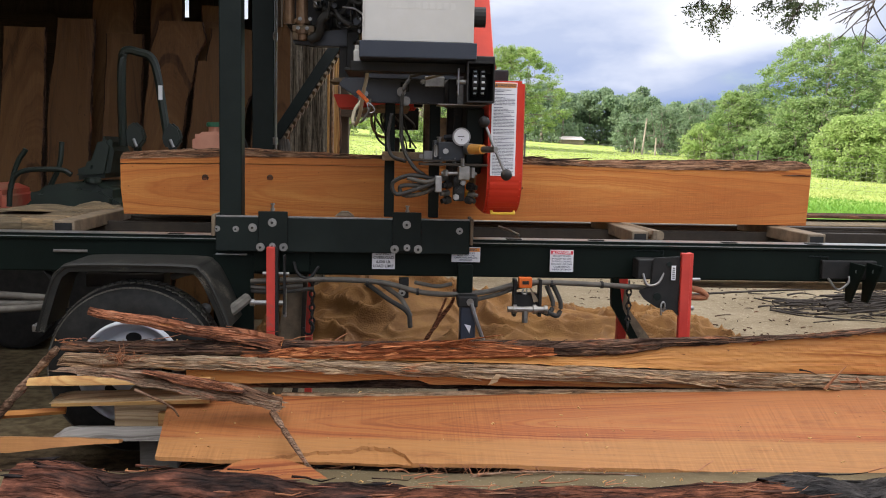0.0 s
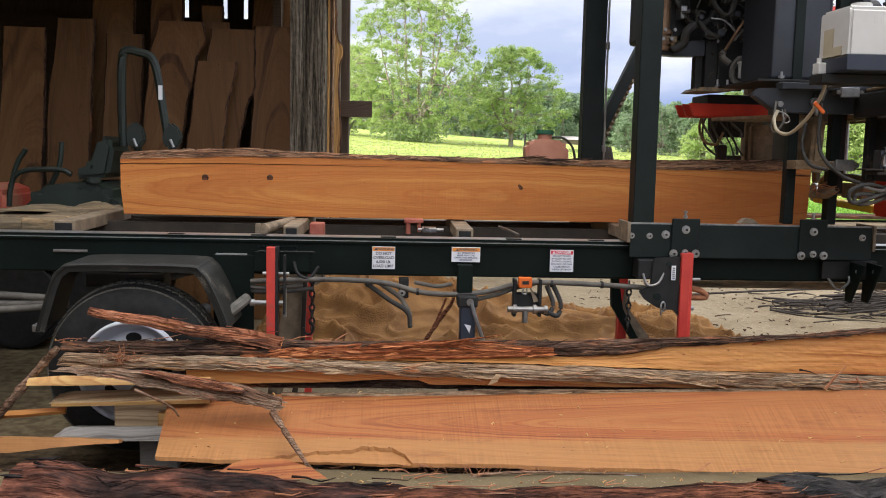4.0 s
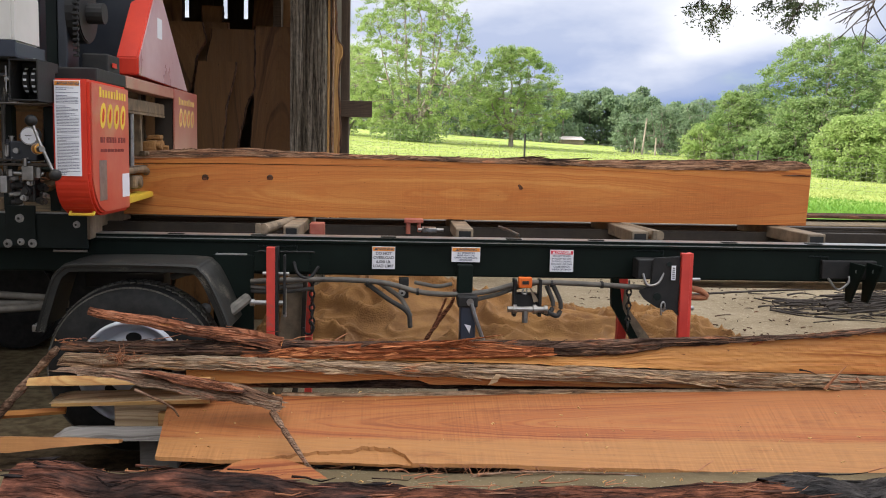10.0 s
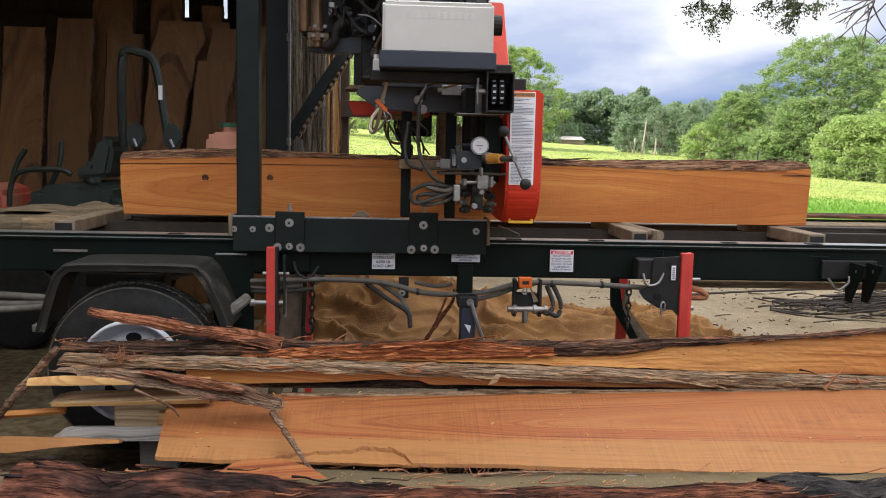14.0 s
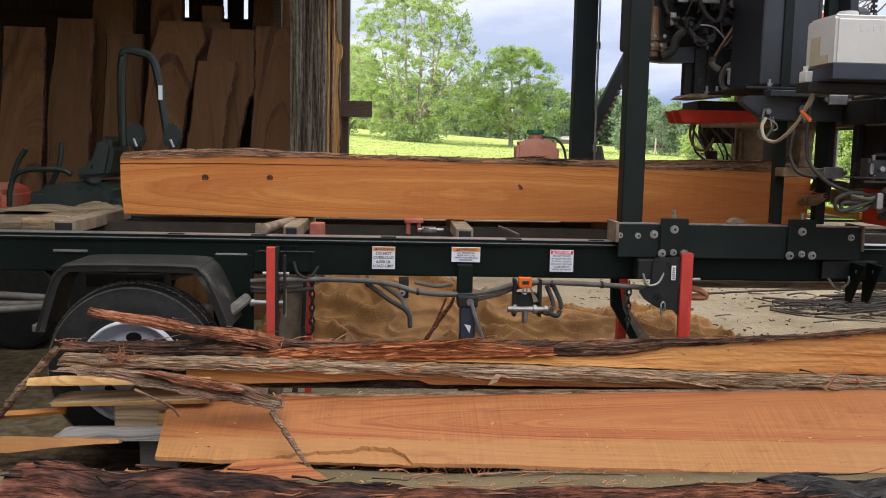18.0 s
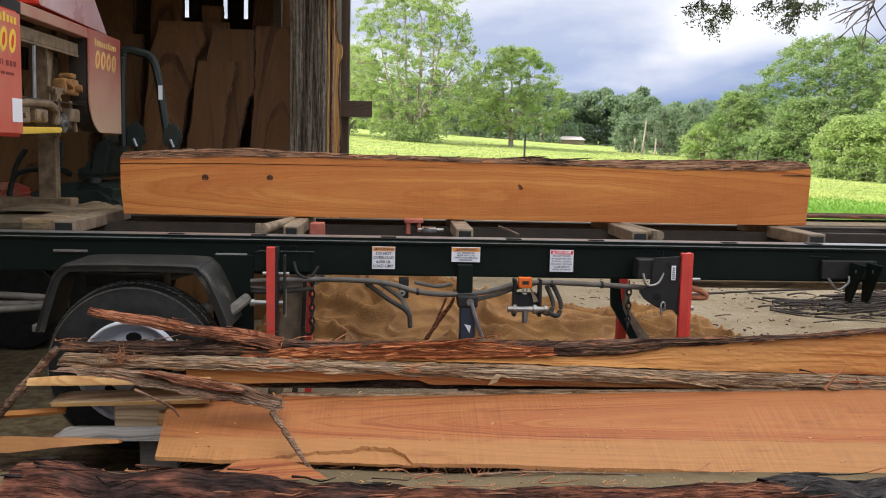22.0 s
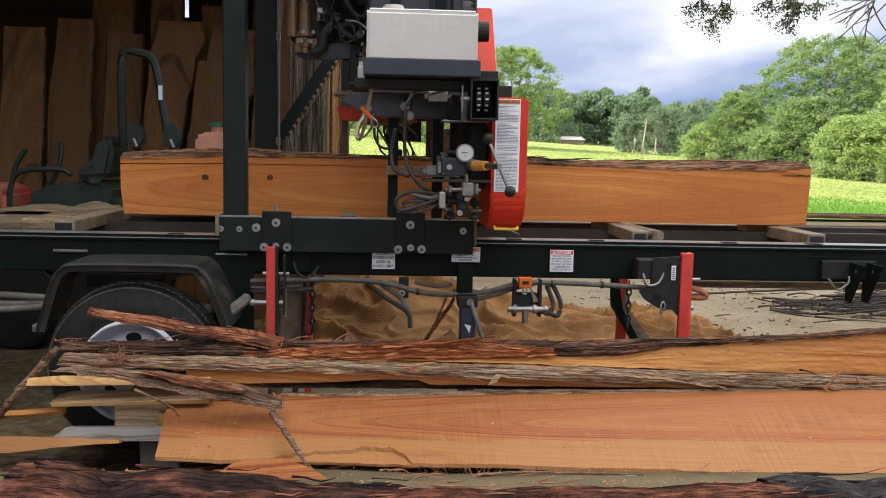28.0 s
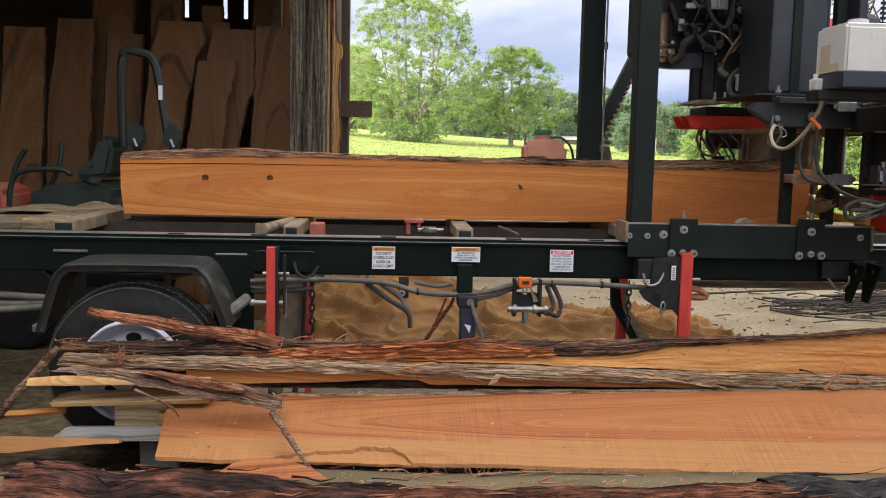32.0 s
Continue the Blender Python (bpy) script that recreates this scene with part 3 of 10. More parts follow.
M_TRUNK = surf("tree_trunk", (0.10, 0.085, 0.07), (0.20, 0.175, 0.15), (3, 3, 9), (0.85, 0.95), bump=0.6)
M_PALETRUNK = surf("pale_tree_trunk", (0.16, 0.14, 0.11), (0.30, 0.26, 0.21), (1.5, 1.5, 4), (0.85, 0.95), bump=0.4)
M_TWIG = surf("dark_twig", (0.026, 0.020, 0.016), (0.065, 0.053, 0.042), (20, 20, 20), (0.8, 0.95), bump=0.2)
M_LEAF_PECAN = leafy("pecan_leaves", (0.20, 0.31, 0.085), (0.40, 0.50, 0.19), 0.55)
M_LEAF_DARK = leafy("wood_edge_leaves", (0.12, 0.19, 0.11), (0.24, 0.32, 0.19), 0.5)
M_LEAF_MID = leafy("oak_leaves", (0.125, 0.215, 0.068), (0.28, 0.375, 0.145), 0.5)
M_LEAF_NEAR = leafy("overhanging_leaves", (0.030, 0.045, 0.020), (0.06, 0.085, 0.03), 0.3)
M_GRASS = leafy("grass_blades", (0.21, 0.29, 0.07), (0.36, 0.40, 0.13), 0.4)
M_LUSH = leafy("lush_grass_blades", (0.09, 0.20, 0.025), (0.17, 0.30, 0.05), 0.4)
M_DECK = surf("dusty_deck_wood", (0.06, 0.045, 0.028), (0.25, 0.185, 0.10), (6, 45, 45), (0.85, 0.95), bump=0.7, dist=0.006, dirt=((0.36, 0.24, 0.12), 0.72, 0.9))
# pale pink over red: the guard's sky sheen put into the colour, with dust
M_GUARD = surf("dusty_guard_sky_sheen", (0.42, 0.20, 0.20), (0.58, 0.40, 0.40), (3, 3, 3), (0.18, 0.4), bump=0.04, dirt=((0.50, 0.36, 0.28), 0.74, 1.0), vary=0.02)
M_DOORDUST = surf("dust_caked_red_beam", (0.34, 0.075, 0.055), (0.42, 0.19, 0.14), (3, 3, 3), (0.35, 0.6), bump=0.05, dirt=((0.40, 0.26, 0.17), 0.64, 0.92), vary=0.02)


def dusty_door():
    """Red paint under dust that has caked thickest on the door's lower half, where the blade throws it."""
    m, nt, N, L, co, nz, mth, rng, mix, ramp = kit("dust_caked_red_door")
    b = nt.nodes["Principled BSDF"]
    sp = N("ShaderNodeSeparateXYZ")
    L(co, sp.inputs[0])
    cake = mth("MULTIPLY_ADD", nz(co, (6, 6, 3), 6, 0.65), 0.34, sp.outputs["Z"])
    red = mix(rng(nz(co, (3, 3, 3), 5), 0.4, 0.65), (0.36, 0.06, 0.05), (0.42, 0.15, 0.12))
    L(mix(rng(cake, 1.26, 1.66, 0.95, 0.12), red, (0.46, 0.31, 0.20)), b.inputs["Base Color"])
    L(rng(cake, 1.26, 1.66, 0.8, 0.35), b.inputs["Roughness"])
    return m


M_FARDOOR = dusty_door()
M_MOWER = surf("dark_mower_plastic", (0.008, 0.014, 0.010), (0.016, 0.028, 0.019), (6, 6, 6), (0.35, 0.6), bump=0.05, dirt=((0.06, 0.055, 0.035), 0.86, 1.02))
M_ROOFTIN = surf("barn_tin", (0.20, 0.20, 0.20), (0.30, 0.29, 0.28), (2, 2, 2), (0.5, 0.7), metal=0.4, bump=0.1)
# brown tone stands for the far wall's shadow
M_SHADEWALL = surf("far_shadowed_wall", (0.22, 0.17, 0.14), (0.30, 0.24, 0.20), (1, 1, 1), (0.6, 0.8), bump=0.05)
M_PINKROOF = surf("far_tin_roof", (0.60, 0.52, 0.50), (0.68, 0.62, 0.60), (1, 1, 1), (0.6, 0.8), bump=0.05)
M_DUST = surf("sawdust", (0.19, 0.088, 0.026), (0.36, 0.185, 0.058), (5, 5, 5), (0.85, 0.98), bump=0.6, dist=0.01, fine=160)


M_CAB = surf("blue_black_cabinet", (0.018, 0.022, 0.029), (0.032, 0.037, 0.046), (5, 5, 5), (0.35, 0.55), bump=0.05, dirt=((0.08, 0.07, 0.055), 0.84, 1.05))
M_DUSTMETAL = surf("sawdust_covered_metal", (0.105, 0.073, 0.042), (0.29, 0.20, 0.112), (16, 16, 16), (0.6, 0.9), bump=0.4, dirt=((0.05, 0.045, 0.04), 0.80, 0.95))
M_EXHAUST = surf("heat_stained_pipe", (0.16, 0.09, 0.05), (0.30, 0.19, 0.11), (10, 10, 10), (0.4, 0.6), metal=0.6, bump=0.1)
M_YELLOWDUST = surf("dusty_yellow_print", (0.62, 0.40, 0.12), (0.70, 0.48, 0.17), (12, 12, 12), (0.5, 0.7), bump=0.02)
M_DARKRED = surf("dark_red_print", (0.16, 0.015, 0.012), (0.22, 0.02, 0.015), (12, 12, 12), (0.5, 0.7), bump=0.0)
M_FENDER = surf("dusty_black_fender", (0.010, 0.0105, 0.0095), (0.024, 0.024, 0.020), (9, 9, 9), (0.45, 0.75), bump=0.12, dirt=((0.20, 0.180, 0.140), 0.76, 0.92), fine=160, spec=0.3)


def ground_material():
    """Pale sandy yard turning to sunlit pasture beyond the fence line."""
    m = bpy.data.materials.new("yard_and_pasture")
    m.use_nodes = True
    nt = m.node_tree
    N, L = nt.nodes.new, nt.links.new
    b = nt.nodes["Principled BSDF"]
    co = N("ShaderNodeTexCoord")

    def noise_of(scale, detail=6):
        n = N("ShaderNodeTexNoise")
        n.inputs["Scale"].default_value, n.inputs["Detail"].default_value = scale, detail
        L(co.outputs["Object"], n.inputs["Vector"])
        return n.outputs[0]

    def mixed(f, a, c):
        x = N("ShaderNodeMix")
        x.data_type = "RGBA"
        if f is not None:
            L(f, x.inputs["Factor"])
        for s, v in (("A", a), ("B", c)):
            if isinstance(v, tuple):
                x.inputs[s].default_value = (*v, 1)
            else:
                L(v, x.inputs[s])
        return x.outputs["Result"]

    def ranged(v, lo, hi):
        r = N("ShaderNodeMapRange")
        r.inputs["From Min"].default_value, r.inputs["From Max"].default_value = lo, hi
        L(v, r.inputs["Value"])
        return r.outputs[0]

    f1, f2, f3 = noise_of(1.3), noise_of(16), noise_of(90, 3)
    sand = mixed(ranged(f1, 0.35, 0.65), (0.17, 0.128, 0.075), (0.275, 0.222, 0.142))
    sand = mixed(ranged(f2, 0.55, 0.72), sand, (0.15, 0.11, 0.065))
    sand = mixed(ranged(f3, 0.60, 0.68), sand, (0.46, 0.39, 0.27))
    pos = N("ShaderNodeSeparateXYZ")
    L(co.outputs["Object"], pos.inputs[0])
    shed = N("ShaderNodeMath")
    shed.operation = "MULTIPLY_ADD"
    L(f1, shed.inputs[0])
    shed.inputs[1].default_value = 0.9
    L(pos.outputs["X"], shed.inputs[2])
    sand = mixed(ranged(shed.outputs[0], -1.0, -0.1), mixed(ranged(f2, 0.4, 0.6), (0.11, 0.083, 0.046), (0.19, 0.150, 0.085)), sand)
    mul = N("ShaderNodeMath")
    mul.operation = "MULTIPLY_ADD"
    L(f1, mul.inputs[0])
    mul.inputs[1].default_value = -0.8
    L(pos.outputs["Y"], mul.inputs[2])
    # darker brown tone for the strip that runs under the pile
    pile_band = mixed(ranged(f2, 0.38, 0.62), (0.024, 0.015, 0.008), (0.085, 0.060, 0.033))
    bare = mixed(ranged(f1, 0.35, 0.65), (0.110, 0.084, 0.045), (0.175, 0.138, 0.078))
    bare = mixed(ranged(f3, 0.62, 0.72), bare, (0.26, 0.22, 0.15))
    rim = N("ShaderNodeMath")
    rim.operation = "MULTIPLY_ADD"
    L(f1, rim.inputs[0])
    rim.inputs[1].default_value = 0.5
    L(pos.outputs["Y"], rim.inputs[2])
    pile_band = mixed(ranged(rim.outputs[0], -0.80, -0.56), bare, pile_band)
    sand = mixed(ranged(mul.outputs[0], -0.75, -0.35), pile_band, sand)
    g1, g2 = noise_of(0.12), noise_of(1.1)
    grass = mixed(ranged(g1, 0.35, 0.65), (0.195, 0.275, 0.06), (0.29, 0.345, 0.10))
    grass = mixed(ranged(g2, 0.50, 0.75), grass, (0.34, 0.385, 0.10))
    sep = N("ShaderNodeSeparateXYZ")
    L(co.outputs["Object"], sep.inputs[0])
    lush = N("ShaderNodeMath")
    lush.operation = "MULTIPLY_ADD"
    L(g1, lush.inputs[0])
    lush.inputs[1].default_value = 8.0
    L(sep.outputs["Y"], lush.inputs[2])
    grass = mixed(ranged(lush.outputs[0], 24.0, 27.0), (0.10, 0.23, 0.03), grass)
    ad = N("ShaderNodeMath")
    ad.operation = "MULTIPLY_ADD"
    L(f1, ad.inputs[0])
    ad.inputs[1].default_value = 5.0
    L(sep.outputs["Y"], ad.inputs[2])
    fac = ranged(ad.outputs[0], 15.0, 16.6)
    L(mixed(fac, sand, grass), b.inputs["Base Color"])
    b.inputs["Roughness"].default_value = 0.95
    b.inputs["Specular IOR Level"].default_value = 0.15
    bp = N("ShaderNodeBump")
    bp.inputs["Strength"].default_value, bp.inputs["Distance"].default_value = 0.6, 0.02
    L(f2, bp.inputs["Height"])
    L(bp.outputs[0], b.inputs["Normal"])
    return m


M_GROUND = ground_material()


# ================= building helpers =================
def part(name, bm, material, parent=None, label="", smooth=False):
    """Link a bmesh as one mesh object under a thing or a part."""
    me = bpy.data.meshes.new(name)
    bm.to_mesh(me)
    bm.free()
    for m in material if isinstance(material, (list, tuple)) else (material,):
        me.materials.append(m)
    if smooth:
        me.shade_smooth()
    ob = new(name, me)
    if parent is not None:
        ob.parent = parent
    if label:
        ob["label"] = label
    return ob


def raw(name, verts, faces, material, parent=None, smooth=False):
    """Link a mesh from arrays, for large numbers of small pieces."""
    me = bpy.data.meshes.new(name)
    me.from_pydata(verts, [], faces)
    me.materials.append(material)
    if smooth:
        me.shade_smooth()
    ob = new(name, me)
    if parent is not None:
        ob.parent = parent
    return ob


def thing(name, label, category, group="", at=(0, 0, 0)):
    ob = new(name)
    ob.empty_display_size = 0.1
    ob.location = at
    return tagged(ob, label, category, group)


def box(bm, x0, x1, y0, y1, z0, z1, bevel=0.0, m=None, segs=2):
    """A box with rounded edges, added to bm."""
    b2 = bmesh.new()
    bmesh.ops.create_cube(b2, size=1)
    for v in b2.verts:
        v.co = Vector(((x0 + x1) / 2 + v.co.x * (x1 - x0), (y0 + y1) / 2 + v.co.y * (y1 - y0), (z0 + z1) / 2 + v.co.z * (z1 - z0)))
    if bevel:
        bmesh.ops.bevel(b2, geom=b2.edges[:], offset=bevel, segments=segs, affect="EDGES", profile=0.5)
    if m is not None:
        b2.transform(m)
    merge(bm, b2)
    return bm


def merge(bm, b2):
    me = bpy.data.meshes.new("tmp")
    b2.to_mesh(me)
    b2.free()
    bm.from_mesh(me)
    bpy.data.meshes.remove(me)


def cyl(bm, p0, p1, r0, r1=None, n=14, bevel=0.0):
    """A round bar from p0 to p1."""
    p0, p1 = Vector(p0), Vector(p1)
    r1 = r0 if r1 is None else r1
    b2 = bmesh.new()
    d = p1 - p0
    bmesh.ops.create_cone(b2, cap_ends=True, segments=n, radius1=r0, radius2=r1, depth=d.length)
    if bevel:
        bmesh.ops.bevel(b2, geom=[e for e in b2.edges if len(e.link_faces) == 2 and any(len(f.verts) > 4 for f in e.link_faces)], offset=bevel, segments=2, affect="EDGES")
    b2.transform(Matrix.Translation((p0 + p1) / 2) @ d.to_track_quat("Z", "Y").to_matrix().to_4x4())
    merge(bm, b2)
    return bm


def smooth_line(pts, steps=6):
    """Catmull-Rom through the points."""
    P = [Vector(p) for p in pts]
    P = [P[0] * 2 - P[1]] + P + [P[-1] * 2 - P[-2]]
    out = []
    for i in range(1, len(P) - 2):
        for s in range(steps):
            t = s / steps
            a, b, c, d = P[i - 1], P[i], P[i + 1], P[i + 2]
            out.append(0.5 * ((2 * b) + (c - a) * t + (2 * a - 5 * b + 4 * c - d) * t * t + (3 * b - a - 3 * c + d) * t ** 3))
    out.append(P[-2])
    return out


def tube(bm, pts, r, n=8, steps=6, taper=1.0, wob=0.0):
    """A bent round bar or hose along a smooth line."""
    line = smooth_line(pts, steps) if steps > 1 else [Vector(p) for p in pts]
    rings = []
    up = Vector((0.13, 0.21, 0.97))
    for i, p in enumerate(line):
        d = (line[min(i + 1, len(line) - 1)] - line[max(i - 1, 0)]).normalized()
        a = d.cross(up)
        if a.length < 0.1:
            a = d.cross(Vector((1, 0.1, 0)))
        a.normalize()
        b = d.cross(a)
        k = r * (1 + (taper - 1) * i / (len(line) - 1)) * (1 + wob * noise.noise(p * 40))
        rings.append([bm.verts.new(p + (a * math.cos(2 * math.pi * j / n) + b * math.sin(2 * math.pi * j / n)) * k) for j in range(n)])
    for q, s in zip(rings, rings[1:]):
        for j in range(n):
            bm.faces.new((q[j], q[(j + 1) % n], s[(j + 1) % n], s[j]))
    bm.faces.new(rings[0][::-1])
    bm.faces.new(rings[-1])
    return bm


def prism(bm, outline, axis, a, b, bevel=0.0):
    """An outline of (u, v) pushed along an axis from a to b: u, v are the two other axes in order."""
    b2 = bmesh.new()

    def at(u, v, w):
        return {"x": (w, u, v), "y": (u, w, v), "z": (u, v, w)}[axis]
    lo = [b2.verts.new(at(u, v, a)) for u, v in outline]
    hi = [b2.verts.new(at(u, v, b)) for u, v in outline]
    n = len(outline)
    b2.faces.new(lo)
    b2.faces.new(hi[::-1])
    for i in range(n):
        b2.faces.new((lo[(i + 1) % n], lo[i], hi[i], hi[(i + 1) % n]))
    bmesh.ops.recalc_face_normals(b2, faces=b2.faces[:])
    if bevel:
        bmesh.ops.bevel(b2, geom=b2.edges[:], offset=bevel, segments=2, affect="EDGES")
    merge(bm, b2)
    return bm


def B():
    return bmesh.new()


def lay_map(bm, where):
    """A map of (length along, way round) for the bark's run. where: vertex to (u, v)."""
    bm.verts.index_update()
    uv = bm.loops.layers.uv.new("run")
    for f in bm.faces:
        for lp in f.loops:
            lp[uv].uv = where.get(lp.vert, (lp.vert.co.x + 50.0, 0.5))


def bolt(parent, x, y, z, r=0.012, washer=0.019, name="bolt", facing=-1):
    """A hex bolt head on a washer, facing along -y (or +y)."""
    bm = B()
    cyl(bm, (x, y, z), (x, y + facing * 0.004, z), washer, n=16)
    cyl(bm, (x, y + facing * 0.004, z), (x, y + facing * 0.014, z), r, n=6)
    head = part(name, bm, M_ZINC, parent)
    # black cap on the head, painted in for the shade of its hex recess
    bm = B()
    cyl(bm, (x, y + facing * 0.0142, z), (x, y + facing * 0.0152, z), r * 0.55, n=6)
    part("socket", bm, M_BLACK, head)
    return head


def letters(text, size, material, parent, m, name="lettering"):
    """Raised lettering in the built-in font, turned into a mesh."""
    cu = bpy.data.curves.new("letters", "FONT")
    cu.body, cu.size, cu.align_x, cu.align_y, cu.extrude, cu.offset = text, size, "CENTER", "CENTER", 0.0004, size * 0.022
    tmp = new("letters", cu)
    me = bpy.data.meshes.new_from_object(tmp.evaluated_get(bpy.context.evaluated_depsgraph_get()))
    bpy.data.objects.remove(tmp)
    me.materials.clear()
    me.materials.append(material)
    ob = new(name, me)
    ob.parent = parent
    ob.matrix_basis = m
    return ob


# ================= ground =================
def ramp01(a, b, v):
    t = min(1, max(0, (v - a) / (b - a)))
    return t * t * (3 - 2 * t)


def ground_z(x, y):
    """Flat yard round the mill, a low hump by the pile, pasture rising away from it."""
    far = min(6.0, max(-0.8, 0.033 * y - 0.05 * x)) * ramp01(7, 17, y)
    hump = 0.175 * math.exp(-((y + 1.04) / 0.28) ** 2) + 0.012 * noise.noise((x * 2, y * 2, 0)) * ramp01(9, 5, abs(y))
    return far + hump


def build_ground():
    xs = sorted({round(v, 2) for v in [*np.arange(-4, 6, 0.12), *np.arange(-12, 16, 0.7), *np.arange(-60, 90, 5), *np.linspace(-1500, 1500, 31)]})
    ys = sorted({round(v, 2) for v in [*np.arange(-3, 6, 0.12), *np.arange(-9, 26, 0.7), *np.arange(26, 150, 4), *np.linspace(150, 2500, 14), -40, -120]})
    verts = [(x, y, ground_z(x, y)) for y in ys for x in xs]
    n = len(xs)
    faces = [(j * n + i, j * n + i + 1, (j + 1) * n + i + 1, (j + 1) * n + i) for j in range(len(ys) - 1) for i in range(n - 1)]
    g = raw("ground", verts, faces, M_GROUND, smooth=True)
    tagged(g, "pale sandy yard and sunlit green pasture", "ground", kind="structure")


build_ground()


def build_sawdust():
    """Rippled heaps of orange sawdust under the mill."""
    verts, faces = [], []
    nx, ny = 340, 200
    for j in range(ny):
        for i in range(nx):
            x, y = -0.95 + 3.4 * i / (nx - 1), 1.0 + 2.3 * j / (ny - 1)
            e = min(i, nx - 1 - i, 14) / 14 * min(j, ny - 1 - j, 12) / 12
            crest = 0.46 * math.exp(-((x + 0.12) / 0.60) ** 2 - ((y - 2.2) / 0.72) ** 2) + 0.22 * math.exp(-((x - 1.05) / 0.85) ** 2 - ((y - 1.95) / 0.65) ** 2)
            q = noise.noise((x * 1.7, y * 1.7, 7.7)) * 0.5
            r1 = max(0.0, 1 - 5.0 * abs(noise.noise((x * 1.9 + q, y * 3.4 + q + 3, 1.3))))
            r2 = max(0.0, 1 - 5.5 * abs(noise.noise((x * 4.2 + q, y * 6.0, 4))))
            rip = 0.080 * r1 ** 1.5 + 0.032 * r2 ** 1.5 + 0.03 * noise.noise((x * 2.2, y * 2.2, 9))
            verts.append((x, y, -0.03 + (crest + 0.03 + rip) * min(1, e * 1.6) + ground_z(x, y)))
    for j in range(ny - 1):
        for i in range(nx - 1):
            a = j * nx + i
            faces.append((a, a + 1, a + nx + 1, a + nx))
    ob = raw("sawdust_heap", verts, faces, M_DUST, smooth=True)
    tagged(ob, "rippled heap of orange sawdust beneath the mill", "sawdust", kind="stuff")


build_sawdust()


# ================= barn =================
def build_barn():
    wall = thing("barn_wall", "dark board wall of an old open barn", "wall")
    wall["kind"] = "structure"
    rnd = random.Random(4)
    # back wall boards with a few gaps that let light in
    gaps = [-2.47, -2.02, -1.78]
    x = -8.0
    while x < -0.95:
        w = rnd.uniform(0.2, 0.3)
        near = [g for g in gaps if x < g < x + w + 0.02]
        if near:
            w = max(0.05, near[0] - 0.025 - x)
        bm = B()
        box(bm, 0, 5.2, -w / 2, w / 2, -0.012, 0.012)
        ob = part("plank", bm, M_BARN, wall)
        ob.matrix_basis = Matrix.Translation((x + w / 2, 7.0, -0.1)) @ Matrix(((0, 1, 0, 0), (0, 0, 1, 0), (1, 0, 0, 0), (0, 0, 0, 1)))
        x += w + (0.05 if near else 0.003)
    low = B()
    box(low, -8.0, -0.93, 6.90, 6.955, -0.1, 2.78)
    part("low_boarding", low, M_BARN, wall)
    side = B()
    box(side, -0.92, -0.86, 2.9, 12.0, -0.1, 5.2)
    part("side_boarding", side, M_BARN, wall)
    left = B()
    box(left, -8.1, -8.0, 1.5, 12.0, -0.1, 5.2)
    part("end_boarding", left, M_BARN, wall)
    # boards above the view, added to hold skylight off the barn slabs
    head = B()
    box(head, -8.1, -0.3, 2.25, 2.33, 2.38, 2.95)
    part("header_beam", head, M_BARN, wall)
    up = B()
    box(up, -8.1, -0.3, 2.27, 2.31, 2.955, 5.2)
    part("gable_boarding", up, M_BARN, wall)
    # unseen sheets before the barn, added to darken its slabs and the yard
    lean = B()
    prism(lean, [(2.26, 3.06), (2.26, 3.02), (1.3, 2.92), (1.3, 2.96)], "x", -6.1, -0.25)
    part("lean_to_sheet", lean, M_ROOFTIN, wall)
    shade_front = B()
    prism(shade_front, [(1.295, 2.955), (1.295, 2.925), (0.4, 2.83), (0.4, 2.86)], "x", -6.1, -1.55)
    part("lean_to_eave", shade_front, M_ROOFTIN, wall)
    # unseen tall wall, added to keep direct sun off the yard
    sun_wall = B()
    box(sun_wall, -6.30, -6.20, -12.0, 2.2, -0.1, 8.0)
    part("wing_boarding", sun_wall, M_BARN, wall)
    roof = thing("barn_roof", "rusty tin barn roof over dark rafters", "roof")
    roof["kind"] = "structure"
    rb = B()
    box(rb, -8.6, -0.1, 1.2, 12.4, 0, 0.05, m=Matrix.Translation((0, 0, 5.0)))
    part("tin_sheet", rb, M_ROOFTIN, roof)
    for i in range(9):
        bm = B()
        box(bm, -8.4 + i * 1.0, -8.33 + i * 1.0, 1.3, 12.2, 4.82, 4.995)
        part("rafter", bm, M_BARN, roof)


build_barn()


